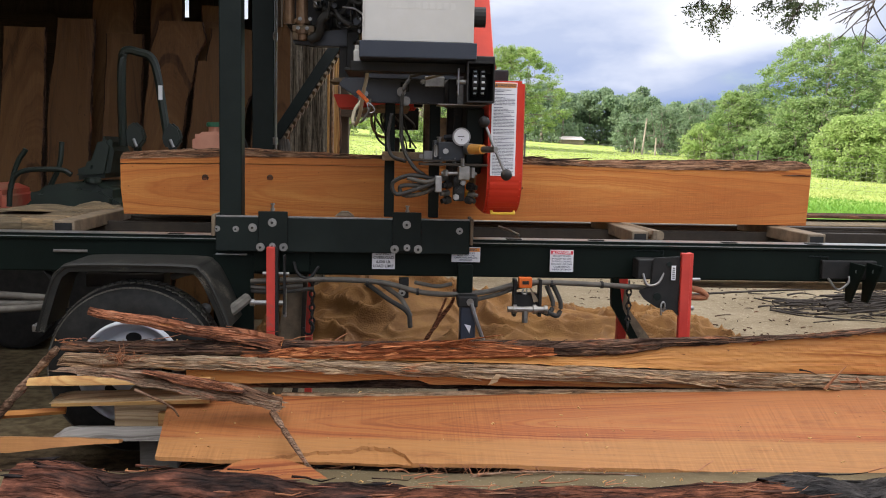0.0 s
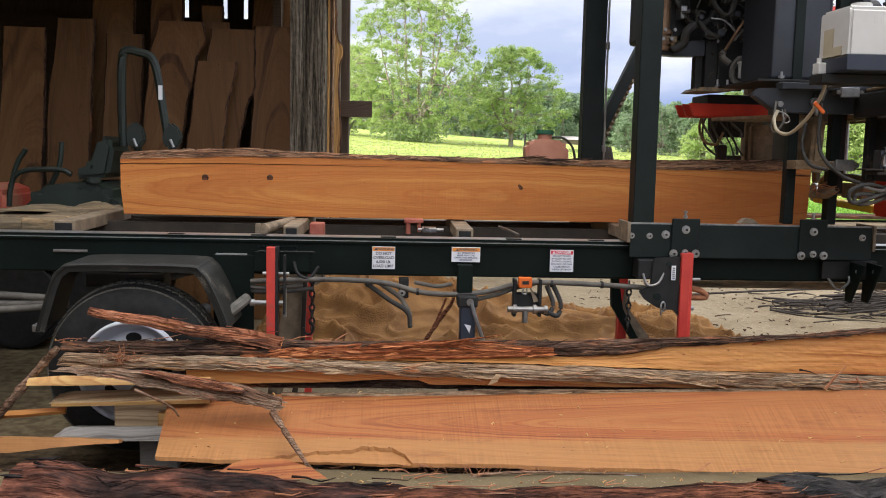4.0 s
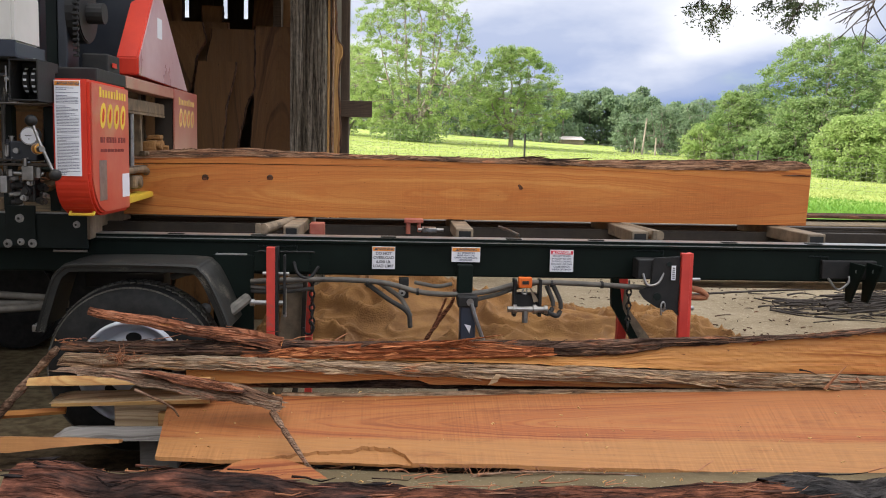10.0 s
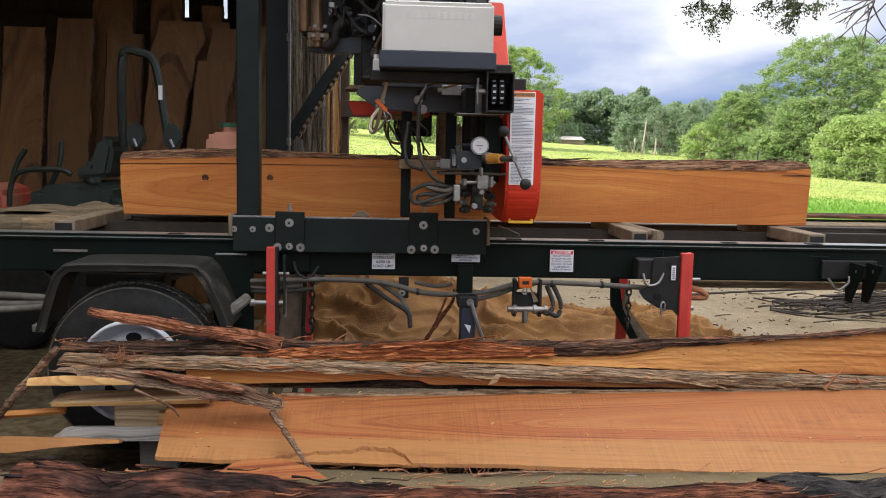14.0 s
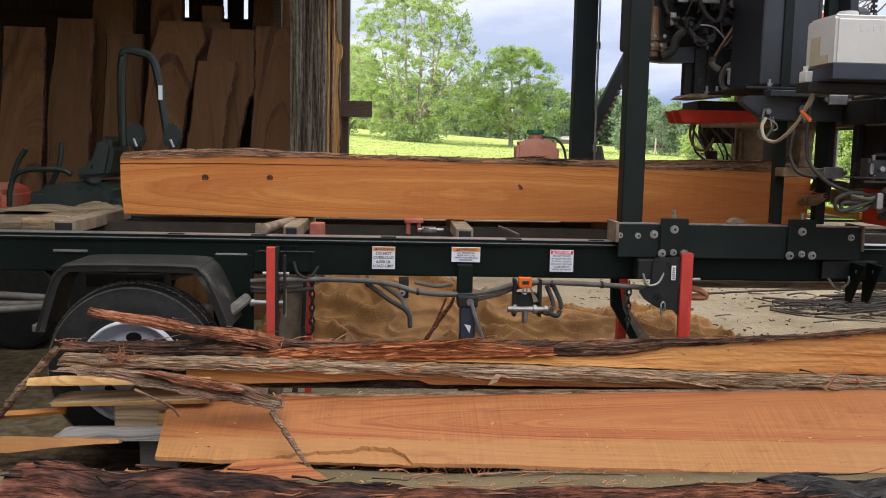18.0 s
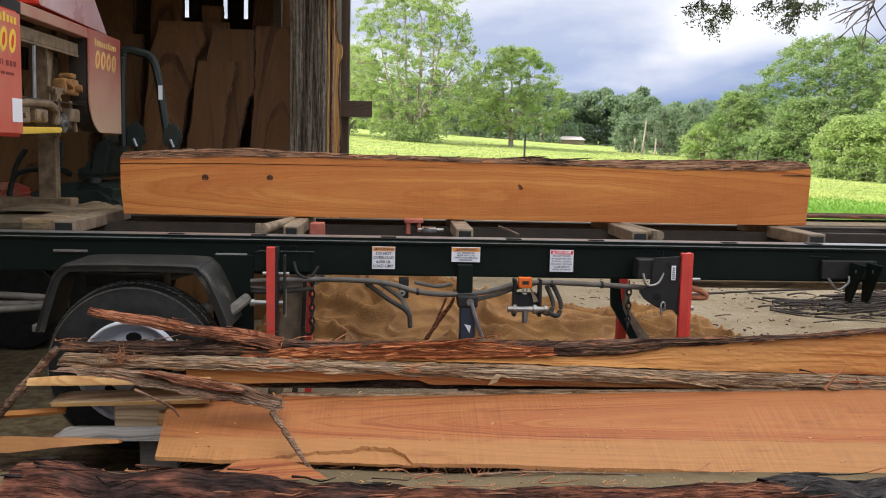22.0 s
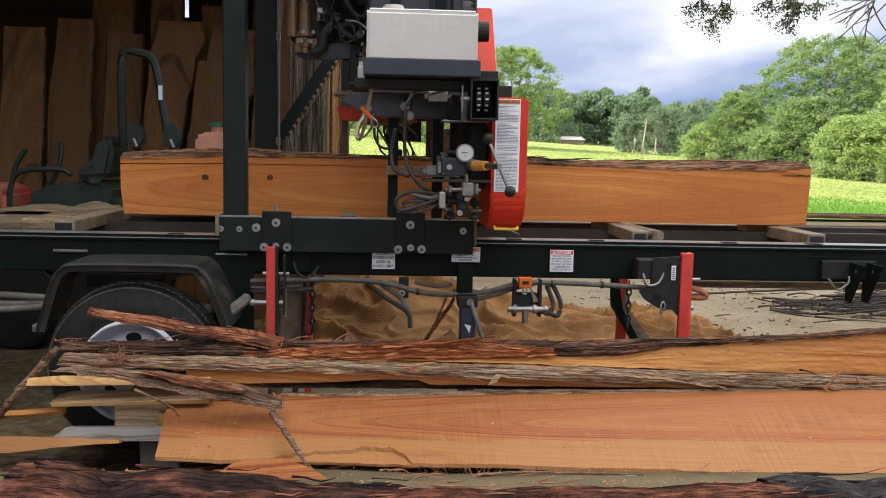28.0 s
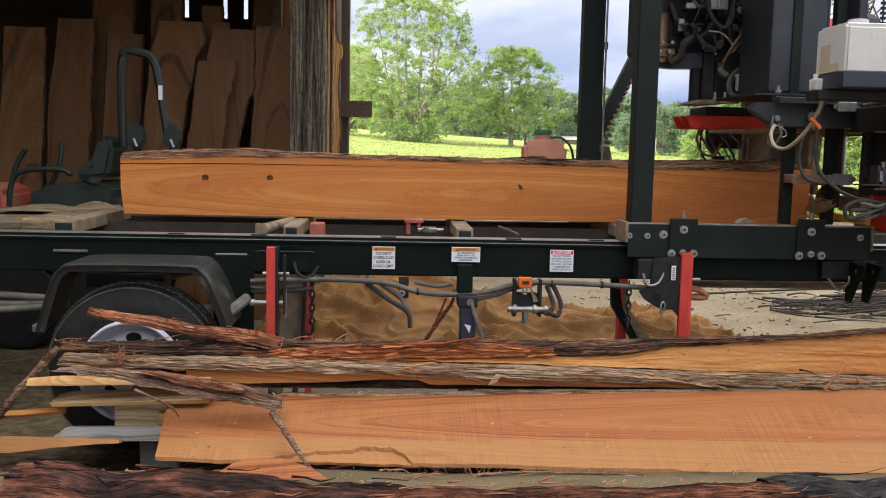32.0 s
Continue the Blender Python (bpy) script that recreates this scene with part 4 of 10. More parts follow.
def rough_post(name, label, x0, x1, y0, y1, h, material, seed, depth=0.006):
    """A hewn post with uneven faces and splits."""
    bm = B()
    n = 40
    ring_pts = []
    for k in range(5):
        ring_pts.append((x0 + (x1 - x0) * k / 5, y0))
    for k in range(5):
        ring_pts.append((x1, y0 + (y1 - y0) * k / 5))
    for k in range(5):
        ring_pts.append((x1 - (x1 - x0) * k / 5, y1))
    for k in range(5):
        ring_pts.append((x0, y1 - (y1 - y0) * k / 5))
    cx, cy = (x0 + x1) / 2, (y0 + y1) / 2
    rings = []
    for i in range(n + 1):
        z = -0.1 + h * i / n
        ring = []
        for x, y in ring_pts:
            k = noise.noise((x * 30 + seed, y * 30, z * 0.9)) * depth * 1.6 + noise.noise((x * 9, y * 9, z * 4 + seed)) * depth
            v = Vector((x - cx, y - cy, 0))
            ring.append(bm.verts.new((x + v.x / v.length * k, y + v.y / v.length * k, z)))
        rings.append(ring)
    m = len(ring_pts)
    for a, b in zip(rings, rings[1:]):
        for j in range(m):
            bm.faces.new((a[j], a[(j + 1) % m], b[(j + 1) % m], b[j]))
    bm.faces.new(rings[-1])
    # grain along the post: turn it so that local x is up
    turn = Matrix(((0, 0, 1, 0), (1, 0, 0, 0), (0, 1, 0, 0), (0, 0, 0, 1)))
    bm.transform(turn)
    ob = part(name, bm, material)
    ob.matrix_basis = turn.inverted()
    return tagged(ob, label, "post")


rough_post("barn_post", "weathered grey hewn barn post with splits", -0.712, -0.478, 2.2, 2.44, 5.1, M_POST, 3)
rough_post("barn_corner_post", "dark rough barn corner post", -0.405, -0.345, 2.80, 2.93, 5.1, M_BARN, 9, 0.003)


def barn_bits():
    bm = B()
    box(bm, 0.76, 1.2, -0.06, 0.06, -0.02, 0.02, 0.004)
    ob = part("barn_rail", bm, M_BARN)
    ob.matrix_basis = Matrix.Translation((-1.37, 2.76, 1.59)) @ Matrix(((1, 0, 0, 0), (0, 0, 1, 0), (0, -1, 0, 0), (0, 0, 0, 1)))
    tagged(ob, "dark sawn barn rail with a broken end", "board")


barn_bits()


# ================= slabs and boards =================
def stand(length_axis, across_axis, origin):
    """A pose whose local x runs along length_axis and local y nearest to across_axis."""
    x = Vector(length_axis).normalized()
    z = x.cross(Vector(across_axis)).normalized()
    y = z.cross(x)
    return Matrix.Translation(origin) @ Matrix((x, y, z)).transposed().to_4x4()


def live_board(name, label, m, length, w0, w1, th, seed, material, bark=None, wane=0.35, wave=0.03, group="", n=46, chip=None, square=False):
    """A sawn flitch along local x: flat sawn faces, wavy waney edges with bark on them.
    w0, w1: widths at the two ends; wane: how far the lower face spreads, in thicknesses; chip: (from, to, depth) broken out of the -y edge."""
    bm = B()
    rows, edges = [], []
    for i in range(n + 1):
        t = i / n
        w = w0 + (w1 - w0) * t
        k = 0 if square else wave
        l = -w / 2 + k * (noise.noise((t * 4 * length * 0.4, seed, 0.3)) + 0.35 * noise.noise((t * 22 * length * 0.4, seed, 3)))
        r = w / 2 + k * (noise.noise((t * 4 * length * 0.4, seed + 9, 0.3)) + 0.35 * noise.noise((t * 22 * length * 0.4, seed + 9, 3)))
        if chip and chip[0] < t < chip[1]:
            l += chip[2] * math.sin(math.pi * (t - chip[0]) / (chip[1] - chip[0])) ** 0.6 * (1 + 0.25 * noise.noise((t * 80, seed, 1)))
        s = wane * th
        x = length * t
        if not square and i in (0, n):
            x += 0.0
        rows.append([bm.verts.new(p) for p in ((x, l, th), (x, r, th), (x, r + s, 0), (x, l - s, 0))])
        edges.append((x, l, r, s))
    for a, b in zip(rows, rows[1:]):
        for j in range(4):
            bm.faces.new((a[j], a[(j + 1) % 4], b[(j + 1) % 4], b[j]))
    bm.faces.new(rows[0])
    bm.faces.new(rows[-1][::-1])
    bmesh.ops.recalc_face_normals(bm, faces=bm.faces[:])
    ob = part(name, bm, material)
    ob.matrix_basis = m
    tagged(ob, label, "board", group)
    if bark:
        for side in (-1, 1):
            b2 = B()
            strips = []
            fine = 3
            full = []
            for (x, l, r, s), (x2, l2, r2, s2) in zip(edges, edges[1:]):
                for q in range(fine):
                    f = q / fine
                    full.append((x + (x2 - x) * f, l + (l2 - l) * f, r + (r2 - r) * f, s))
            full.append(edges[-1])
            for x, l, r, s in full:
                e = l if side < 0 else r
                row = []
                for q in range(5):
                    u = q / 4
                    out = (0.004 + 0.010 * abs(noise.noise((x * 5, u * 3 + seed, side)))) + 0.007 * noise.noise((x * 28, u * 9, seed))
                    if q in (0, 4):
                        out *= 0.5
                    row.append(b2.verts.new((x, e + side * (s * u + out), th * (1 - u) + (0.001 if q == 0 else 0))))
                strips.append(row)
            for a, b in zip(strips, strips[1:]):
                for q in range(4):
                    b2.faces.new((a[q], a[q + 1], b[q + 1], b[q]))
            part("bark_edge", b2, bark, ob)
    return ob


def bark_slab(name, label, m, length, w0, w1, h0, h1, seed, bark, wood, group="", n=60, rough=0.010, bow=0.0, ragged=0.9, shreds=40, shred_mat=None, plates=None, per_m=600, size=1.0):
    """The first cut off a log: a flat sawn face below (local z = 0), a rounded bark back above."""
    bm, b2 = B(), B()
    rows, shell = [], []
    kk = 26
    n = max(n, int(length * 75))
    for i in range(n + 1):
        t = i / n
        x = length * t
        w = (w0 + (w1 - w0) * t) * (1 + 0.12 * noise.noise((t * 5, seed, 0)))
        h = (h0 + (h1 - h0) * t) * (1 + 0.18 * noise.noise((t * 6, seed, 5)))
        dz = bow * math.sin(math.pi * t)
        dy = 0.02 * noise.noise((t * 3, seed, 8))
        row, srow = [], []
        for q in range(kk + 1):
            a = math.pi * q / kk
            y, z = -w / 2 * math.cos(a), h * max(0.0, math.sin(a)) ** 0.8
            row.append(bm.verts.new((x, y * 0.98 + dy, z * 0.96 + dz)))
            f = 1 + (rough / max(h, 0.02)) * (0.6 * noise.noise((x * 4, a * 4, seed)) + 1.3 * abs(noise.noise((x * 2.2, a * 8, seed + 2))) + 0.5 * noise.noise((x * 16, a * 16, seed + 5))) + 0.03
            srow.append(b2.verts.new((x + 0.01 * noise.noise((a * 6, seed, x)), y * f + dy, z * f + 0.001 + dz)))
        rows.append(row)
        shell.append(srow)
    for a, b in zip(rows, rows[1:]):
        for q in range(kk):
            bm.faces.new((a[q], a[q + 1], b[q + 1], b[q]))
        bm.faces.new((a[kk], a[0], b[0], b[kk]))
    bm.faces.new(rows[0])
    bm.faces.new(rows[-1][::-1])
    bmesh.ops.recalc_face_normals(bm, faces=bm.faces[:])
    spots = [[v.co.copy() for v in r] for r in shell] if plates else []
    for i, (a, b) in enumerate(zip(shell, shell[1:])):
        for q in range(kk):
            if noise.noise((i * 0.22, q * 0.55, seed * 3.1)) > ragged:
                continue                                  # bark torn away here
            b2.faces.new((a[q], a[q + 1], b[q + 1], b[q]))
    lay_map(b2, {v: (v.co.x + seed * 1.7, (w0 + 2 * h0) * 0.6 * q / kk + seed * 0.3) for row in shell for q, v in enumerate(row)})
    for v in [v for v in b2.verts if not v.link_faces]:
        b2.verts.remove(v)
    ob = part(name, bm, wood)
    ob.matrix_basis = m
    tagged(ob, label, "slab", group)
    part("bark", b2, bark, ob, "rough furrowed bark")
    b3 = B()
    rnd = random.Random(seed)
    if plates:
        b4 = B()
        for i in range(int(length * per_m * 0.03)):
            t, a = rnd.uniform(0.01, 0.99), rnd.uniform(0.15, 2.95)
            j = int(t * n)
            q = int(a / math.pi * kk)
            p = Vector(spots[j][q])
            out = Vector((0, -math.cos(a), math.sin(a)))
            flake(b4, p, Vector((1, rnd.gauss(0, 0.08), rnd.gauss(0, 0.08))).normalized(), out, size * rnd.uniform(0.03, 0.14), size * rnd.uniform(0.004, 0.012), size * rnd.uniform(0.0012, 0.004), rnd.uniform(0.002, 0.014) if rnd.random() < 0.15 else 0.0)
        tagged(part("bark_crust", b4, plates, ob, "long flaking bark plates"), kind="stuff")
    for i in range(int(length * shreds)):
        t0 = rnd.uniform(0.0, 0.93)
        a0 = rnd.uniform(0.25, 2.9)
        L_ = rnd.uniform(0.05, 0.22)
        line = []
        lift = rnd.uniform(0.0, 0.010)
        for q in range(4):
            t = min(1.01, t0 + L_ * q / 3 / length)
            w, h = w0 + (w1 - w0) * t, h0 + (h1 - h0) * t
            a = a0 + rnd.gauss(0, 0.06)
            k = 1.06 + (rough * 0.9 + lift * (1.5 if q == 3 else 0.6)) / max(h, 0.02)
            line.append((length * t, -w / 2 * math.cos(a) * k, h * max(0.0, math.sin(a)) ** 0.8 * k + bow * math.sin(math.pi * t)))
        tube(b3, line, rnd.uniform(0.0018, 0.0045), n=4, steps=2, taper=0.35)
    if shreds:
        tagged(part("loose_bark", b3, shred_mat or bark, ob, "stringy loose bark fibres"), kind="stuff")
    return ob


def flake(bm, p, along, out, length, width, thick, curl):
    """One long bark plate, pointed at both ends, a little lifted."""
    side = along.cross(out).normalized()
    q = [p - along * length / 2, p - along * length * 0.2 + side * width / 2, p + along * length * 0.25 + side * width * 0.4, p + along * length / 2 + out * curl,
         p + along * length * 0.2 - side * width / 2, p - along * length * 0.25 - side * width * 0.45]
    lo = [bm.verts.new(v) for v in q]
    hi = [bm.verts.new(v + out * thick * (0.3 if i in (0, 3) else 1.0)) for i, v in enumerate(q)]
    for i in range(6):
        bm.faces.new((lo[i], lo[(i + 1) % 6], hi[(i + 1) % 6], hi[i]))
    bm.faces.new(hi)


def ribbon(name, label, stations, yt, yb, depth, mat, seed, bulge=0.0, wave=0.004, bark=None, per_m=0, rough=0.004, size=1.0, group="", category="slab", upper=1.0):
    """A long slab or board seen from the yard. stations: (x, z of the upper edge, z of the lower edge); the face leans from yt above to yb below.
    bark: material of the plates laid over the part of the face below `upper` of its height."""
    n = int((stations[-1][0] - stations[0][0]) * (130 if bark else 42)) + 6
    k = 14 if bark else 7
    bm = B()
    rnd = random.Random(seed)
    rows, face = [], []
    xs, zt, zb = zip(*stations)
    for i in range(n + 1):
        x = xs[0] + (xs[-1] - xs[0]) * i / n
        for j in range(len(xs) - 1):
            if x <= xs[j + 1] + 1e-6:
                break
        f = min(1, max(0, (x - xs[j]) / (xs[j + 1] - xs[j])))
        f = f * f * (3 - 2 * f) * 0.5 + f * 0.5
        if bark:
            wave_ = wave + 0.003
        else:
            wave_ = wave
        a = zt[j] + (zt[j + 1] - zt[j]) * f + wave_ * (noise.noise((x * 5, seed, 0)) + 0.5 * noise.noise((x * 19, seed, 1)))
        b = zb[j] + (zb[j + 1] - zb[j]) * f + wave_ * (noise.noise((x * 5, seed, 4)) + 0.5 * noise.noise((x * 19, seed, 5)))
        row = []
        for q in range(k + 1):
            u = q / k
            y = yt + (yb - yt) * u - bulge * math.sin(math.pi * u) ** 0.7 
            if bark:
                y -= rough * (0.9 * noise.noise((x * 6, u * 4, seed)) + 1.5 * abs(noise.noise((x * 2.6, u * 9, seed + 3))) + 0.5 * noise.noise((x * 34, u * 20, seed + 7)))
            row.append(Vector((x + (0.006 * noise.noise((u * 5, seed, 3)) if i in (0, n) else 0), y, a + (b - a) * u)))
        face.append(row)
        back = [Vector((x, yb + depth, b - 0.26 * depth)), Vector((x, yt + depth, a - 0.26 * depth))]   # lies tilted, its far side lower
        rows.append([bm.verts.new(v) for v in row + back])
    m = k + 3
    for a, b in zip(rows, rows[1:]):
        for q in range(m):
            bm.faces.new((a[q], a[(q + 1) % m], b[(q + 1) % m], b[q]))
    bm.faces.new(rows[0])
    bm.faces.new(rows[-1][::-1])
    bmesh.ops.recalc_face_normals(bm, faces=bm.faces[:])
    if bark:
        lay_map(bm, {v: (v.co.x + seed * 1.7, 0.085 * min(q, k + 1) / k + seed * 0.3) for row in rows for q, v in enumerate(row)})
    ob = part(name, bm, mat)
    tagged(ob, label, category, group)
    if bark:
        b2 = B()
        for c in range(int((xs[-1] - xs[0]) * per_m * 0.09)):
            i, u = rnd.randrange(1, n), rnd.random() ** 0.8 * upper
            q = min(k - 1, int(u * k))
            p = face[i][q].lerp(face[i][q + 1], u * k - q)
            along = (face[i][q] - face[i - 1][q]).normalized()
            across = (face[i][q + 1] - face[i][q]).normalized()
            out = along.cross(across).normalized()
            if out.y > 0:
                out = -out
            out = (out + Vector((0, 0, rnd.uniform(-0.1, 0.5)))).normalized()
            along = (along + across * rnd.gauss(0, 0.10)).normalized()
            stray = rnd.random() < 0.12
            flake(b2, p, along, out, size * rnd.uniform(0.02, 0.11), size * rnd.uniform(0.003, 0.010), size * rnd.uniform(0.0010, 0.0035), rnd.uniform(0.002, 0.012) if stray else 0.0)
        tagged(part("bark", b2, bark, ob, "rough flaking bark"), kind="stuff")
    return ob


def between(p0, p1, across=(0, 0, 1)):
    return stand(Vector(p1) - Vector(p0), across, p0)


def span(p0, p1):
    return (Vector(p1) - Vector(p0)).length


def standing_slab(label, y, lean, left, right, seed, head=0.01, th=0.045):
    """A live-edge slab standing in the barn. left, right: (height, x) of its two edges from foot to head; lean: how far the head leans back."""
    top = left[-1][0]

    def edge(pts, z):
        for (z0, a), (z1, b) in zip(pts, pts[1:]):
            if z <= z1 + 1e-6:
                f = (z - z0) / (z1 - z0)
                return a + (b - a) * (f * f * (3 - 2 * f) * 0.6 + f * 0.4)
        return pts[-1][1]
    x0 = (left[0][1] + right[0][1]) / 2
    bm, b2 = B(), B()
    n, k = 90, 8
    rows, lines = [], ([], [])
    for i in range(n + 1):
        z = top * i / n
        a = edge(left, z) + 0.010 * noise.noise((z * 6, seed, 0)) + 0.004 * noise.noise((z * 25, seed, 2))
        b = edge(right, z) + 0.010 * noise.noise((z * 6, seed, 5)) + 0.004 * noise.noise((z * 25, seed, 7))
        row = [Vector((z + (head * noise.noise((q, seed, 4)) if i == n else 0), -(a + (b - a) * q / k - x0), 0.004 * noise.noise((z * 3, q * 0.5, seed)))) for q in range(k + 1)]
        back = [v + Vector((0, 0, -th)) for v in (row[-1], row[0])]
        rows.append([bm.verts.new(v) for v in row + back])
        for side, e in ((0, row[0]), (1, row[-1])):
            s_ = 1 if side == 0 else -1
            lines[side].append([b2.verts.new(e + Vector((0, s_ * (0.012 * math.sin(math.pi * q / 4) + 0.005 * noise.noise((z * 30, q * 3, seed + side))), 0.002 - (th - 0.004) * q / 4))) for q in range(5)])
    m = k + 3
    for p, q in zip(rows, rows[1:]):
        for j in range(m):
            bm.faces.new((p[j], p[(j + 1) % m], q[(j + 1) % m], q[j]))
    bm.faces.new(rows[0])
    bm.faces.new(rows[-1][::-1])
    bmesh.ops.recalc_face_normals(bm, faces=bm.faces[:])
    for ln in lines:
        for p, q in zip(ln, ln[1:]):
            for j in range(4):
                b2.faces.new((p[j], p[j + 1], q[j + 1], q[j]))
    ob = part("leaning_slab", bm, M_BARNSLAB)
    up = Vector((0, lean, top)).normalized()
    ob.matrix_basis = stand(up, (-1, 0, 0), (x0, y, 0.0))
    tagged(ob, label, "slab", "slabs leaning in the barn")
    part("bark_edge", b2, M_BARKDARK, ob)
    return ob


standing_slab("wide brown slab with a swirling knot leaning in the barn", 2.70, 0.10, [(0, -1.90), (1.26, -1.86), (1.95, -1.80), (2.20, -1.735)], [(0, -1.68), (1.26, -1.585), (1.52, -1.55), (1.94, -1.467), (2.07, -1.405), (2.20, -1.425)], 1)
standing_slab("dark reddish slab between wider slabs in the barn", 2.84, 0.10, [(0, -1.60), (2.22, -1.50)], [(0, -1.30), (2.22, -1.26)], 2)
standing_slab("broad brown slab with one curved edge in the barn", 2.70, 0.08, [(0, -1.42), (1.90, -1.385), (2.15, -1.35)], [(0, -1.26), (1.28, -1.165), (1.53, -1.115), (1.75, -1.045), (2.15, -1.040)], 3)
standing_slab("short brown slab standing before the others in the barn", 2.58, 0.08, [(0, -1.60), (1.27, -1.505), (1.56, -1.46), (1.905, -1.430)], [(0, -1.36), (1.27, -1.255), (1.53, -1.230), (1.905, -1.155)], 4)
standing_slab("broad straight brown slab beside the barn post", 2.72, 0.08, [(0, -1.10), (1.28, -1.065), (1.71, -1.045), (2.18, -1.035)], [(0, -0.74), (2.18, -0.73)], 5)
standing_slab("tall brown slab rising behind the others", 2.95, 0.10, [(0, -1.12), (3.1, -1.07)], [(0, -0.75), (3.1, -0.76)], 6)
standing_slab("reddish slab head rising behind the others", 2.98, 0.10, [(0, -1.50), (2.36, -1.48)], [(0, -1.35), (2.36, -1.33)], 7)
standing_slab("brown slab head rising behind the others", 2.98, 0.10, [(0, -1.96), (2.40, -1.86)], [(0, -1.72), (2.40, -1.63)], 8)
standing_slab("tall dark slab at the back of the barn", 3.05, 0.10, [(0, -2.40), (2.9, -2.30)], [(0, -2.06), (2.9, -2.00)], 9)
standing_slab("wide brown slab in the dark of the barn", 2.85, 0.12, [(0, -2.28), (1.2, -2.20), (2.12, -2.16)], [(0, -1.95), (1.4, -1.92), (2.12, -1.90)], 10)
standing_slab("brown slab in the dark of the barn", 2.85, 0.12, [(0, -2.62), (1.5, -2.60), (2.22, -2.52)], [(0, -2.33), (1.2, -2.30), (2.22, -2.26)], 11)
standing_slab("brown slab at the dark end of the barn", 2.85, 0.12, [(0, -3.02), (2.15, -2.92)], [(0, -2.68), (2.15, -2.62)], 12)
# thin slabs seen on edge beside the post
for x, y, h, sd in ((-0.462, 2.42, 3.2, 21), (-0.435, 2.46, 3.2, 22)):
    live_board("edge_slab", "pale thin slab standing on edge beside the post", stand((0, 0, 1), (0, 1, 0), (x, y, 0)), h, 0.10, 0.10, 0.011, sd, M_PALE if sd == 21 else M_INNERBARK, None, 0.1, 0.006,
               "slabs beside the post")
EDGE = standing_slab("knobbly-edged tan slab standing beside the post", 2.60, 0.02, [(0, -0.453), (3.0, -0.453)], [(0, -0.398), (1.29, -0.399), (1.55, -0.401), (1.755, -0.419), (1.908, -0.404), (1.977, -0.377), (2.037, -0.385), (2.068, -0.418), (2.155, -0.435), (2.334, -0.443), (3.0, -0.440)], 23, th=0.03)
EDGE.data.materials[0] = M_PALE
EDGE["group"] = "slabs beside the post"


# ================= the cant on the mill =================
def profile(pts, x):
    for (x0, a), (x1, b) in zip(pts, pts[1:]):
        if x <= x1:
            f = max(0.0, (x - x0) / (x1 - x0))
            f = f * f * (3 - 2 * f)
            return a + (b - a) * f
    return pts[-1][1]


CANT_FACE = [(0.0, 0.277), (0.30, 0.290), (0.62, 0.301), (1.19, 0.302), (2.26, 0.290), (2.70, 0.280), (3.13, 0.282), (3.33, 0.283), (3.56, 0.299)]
CANT_CROWN = [(0.0, 0.312), (0.47, 0.335), (0.60, 0.340), (0.89, 0.327), (1.19, 0.319), (2.27, 0.313), (2.73, 0.322), (3.18, 0.334), (3.5, 0.333), (3.56, 0.326)]


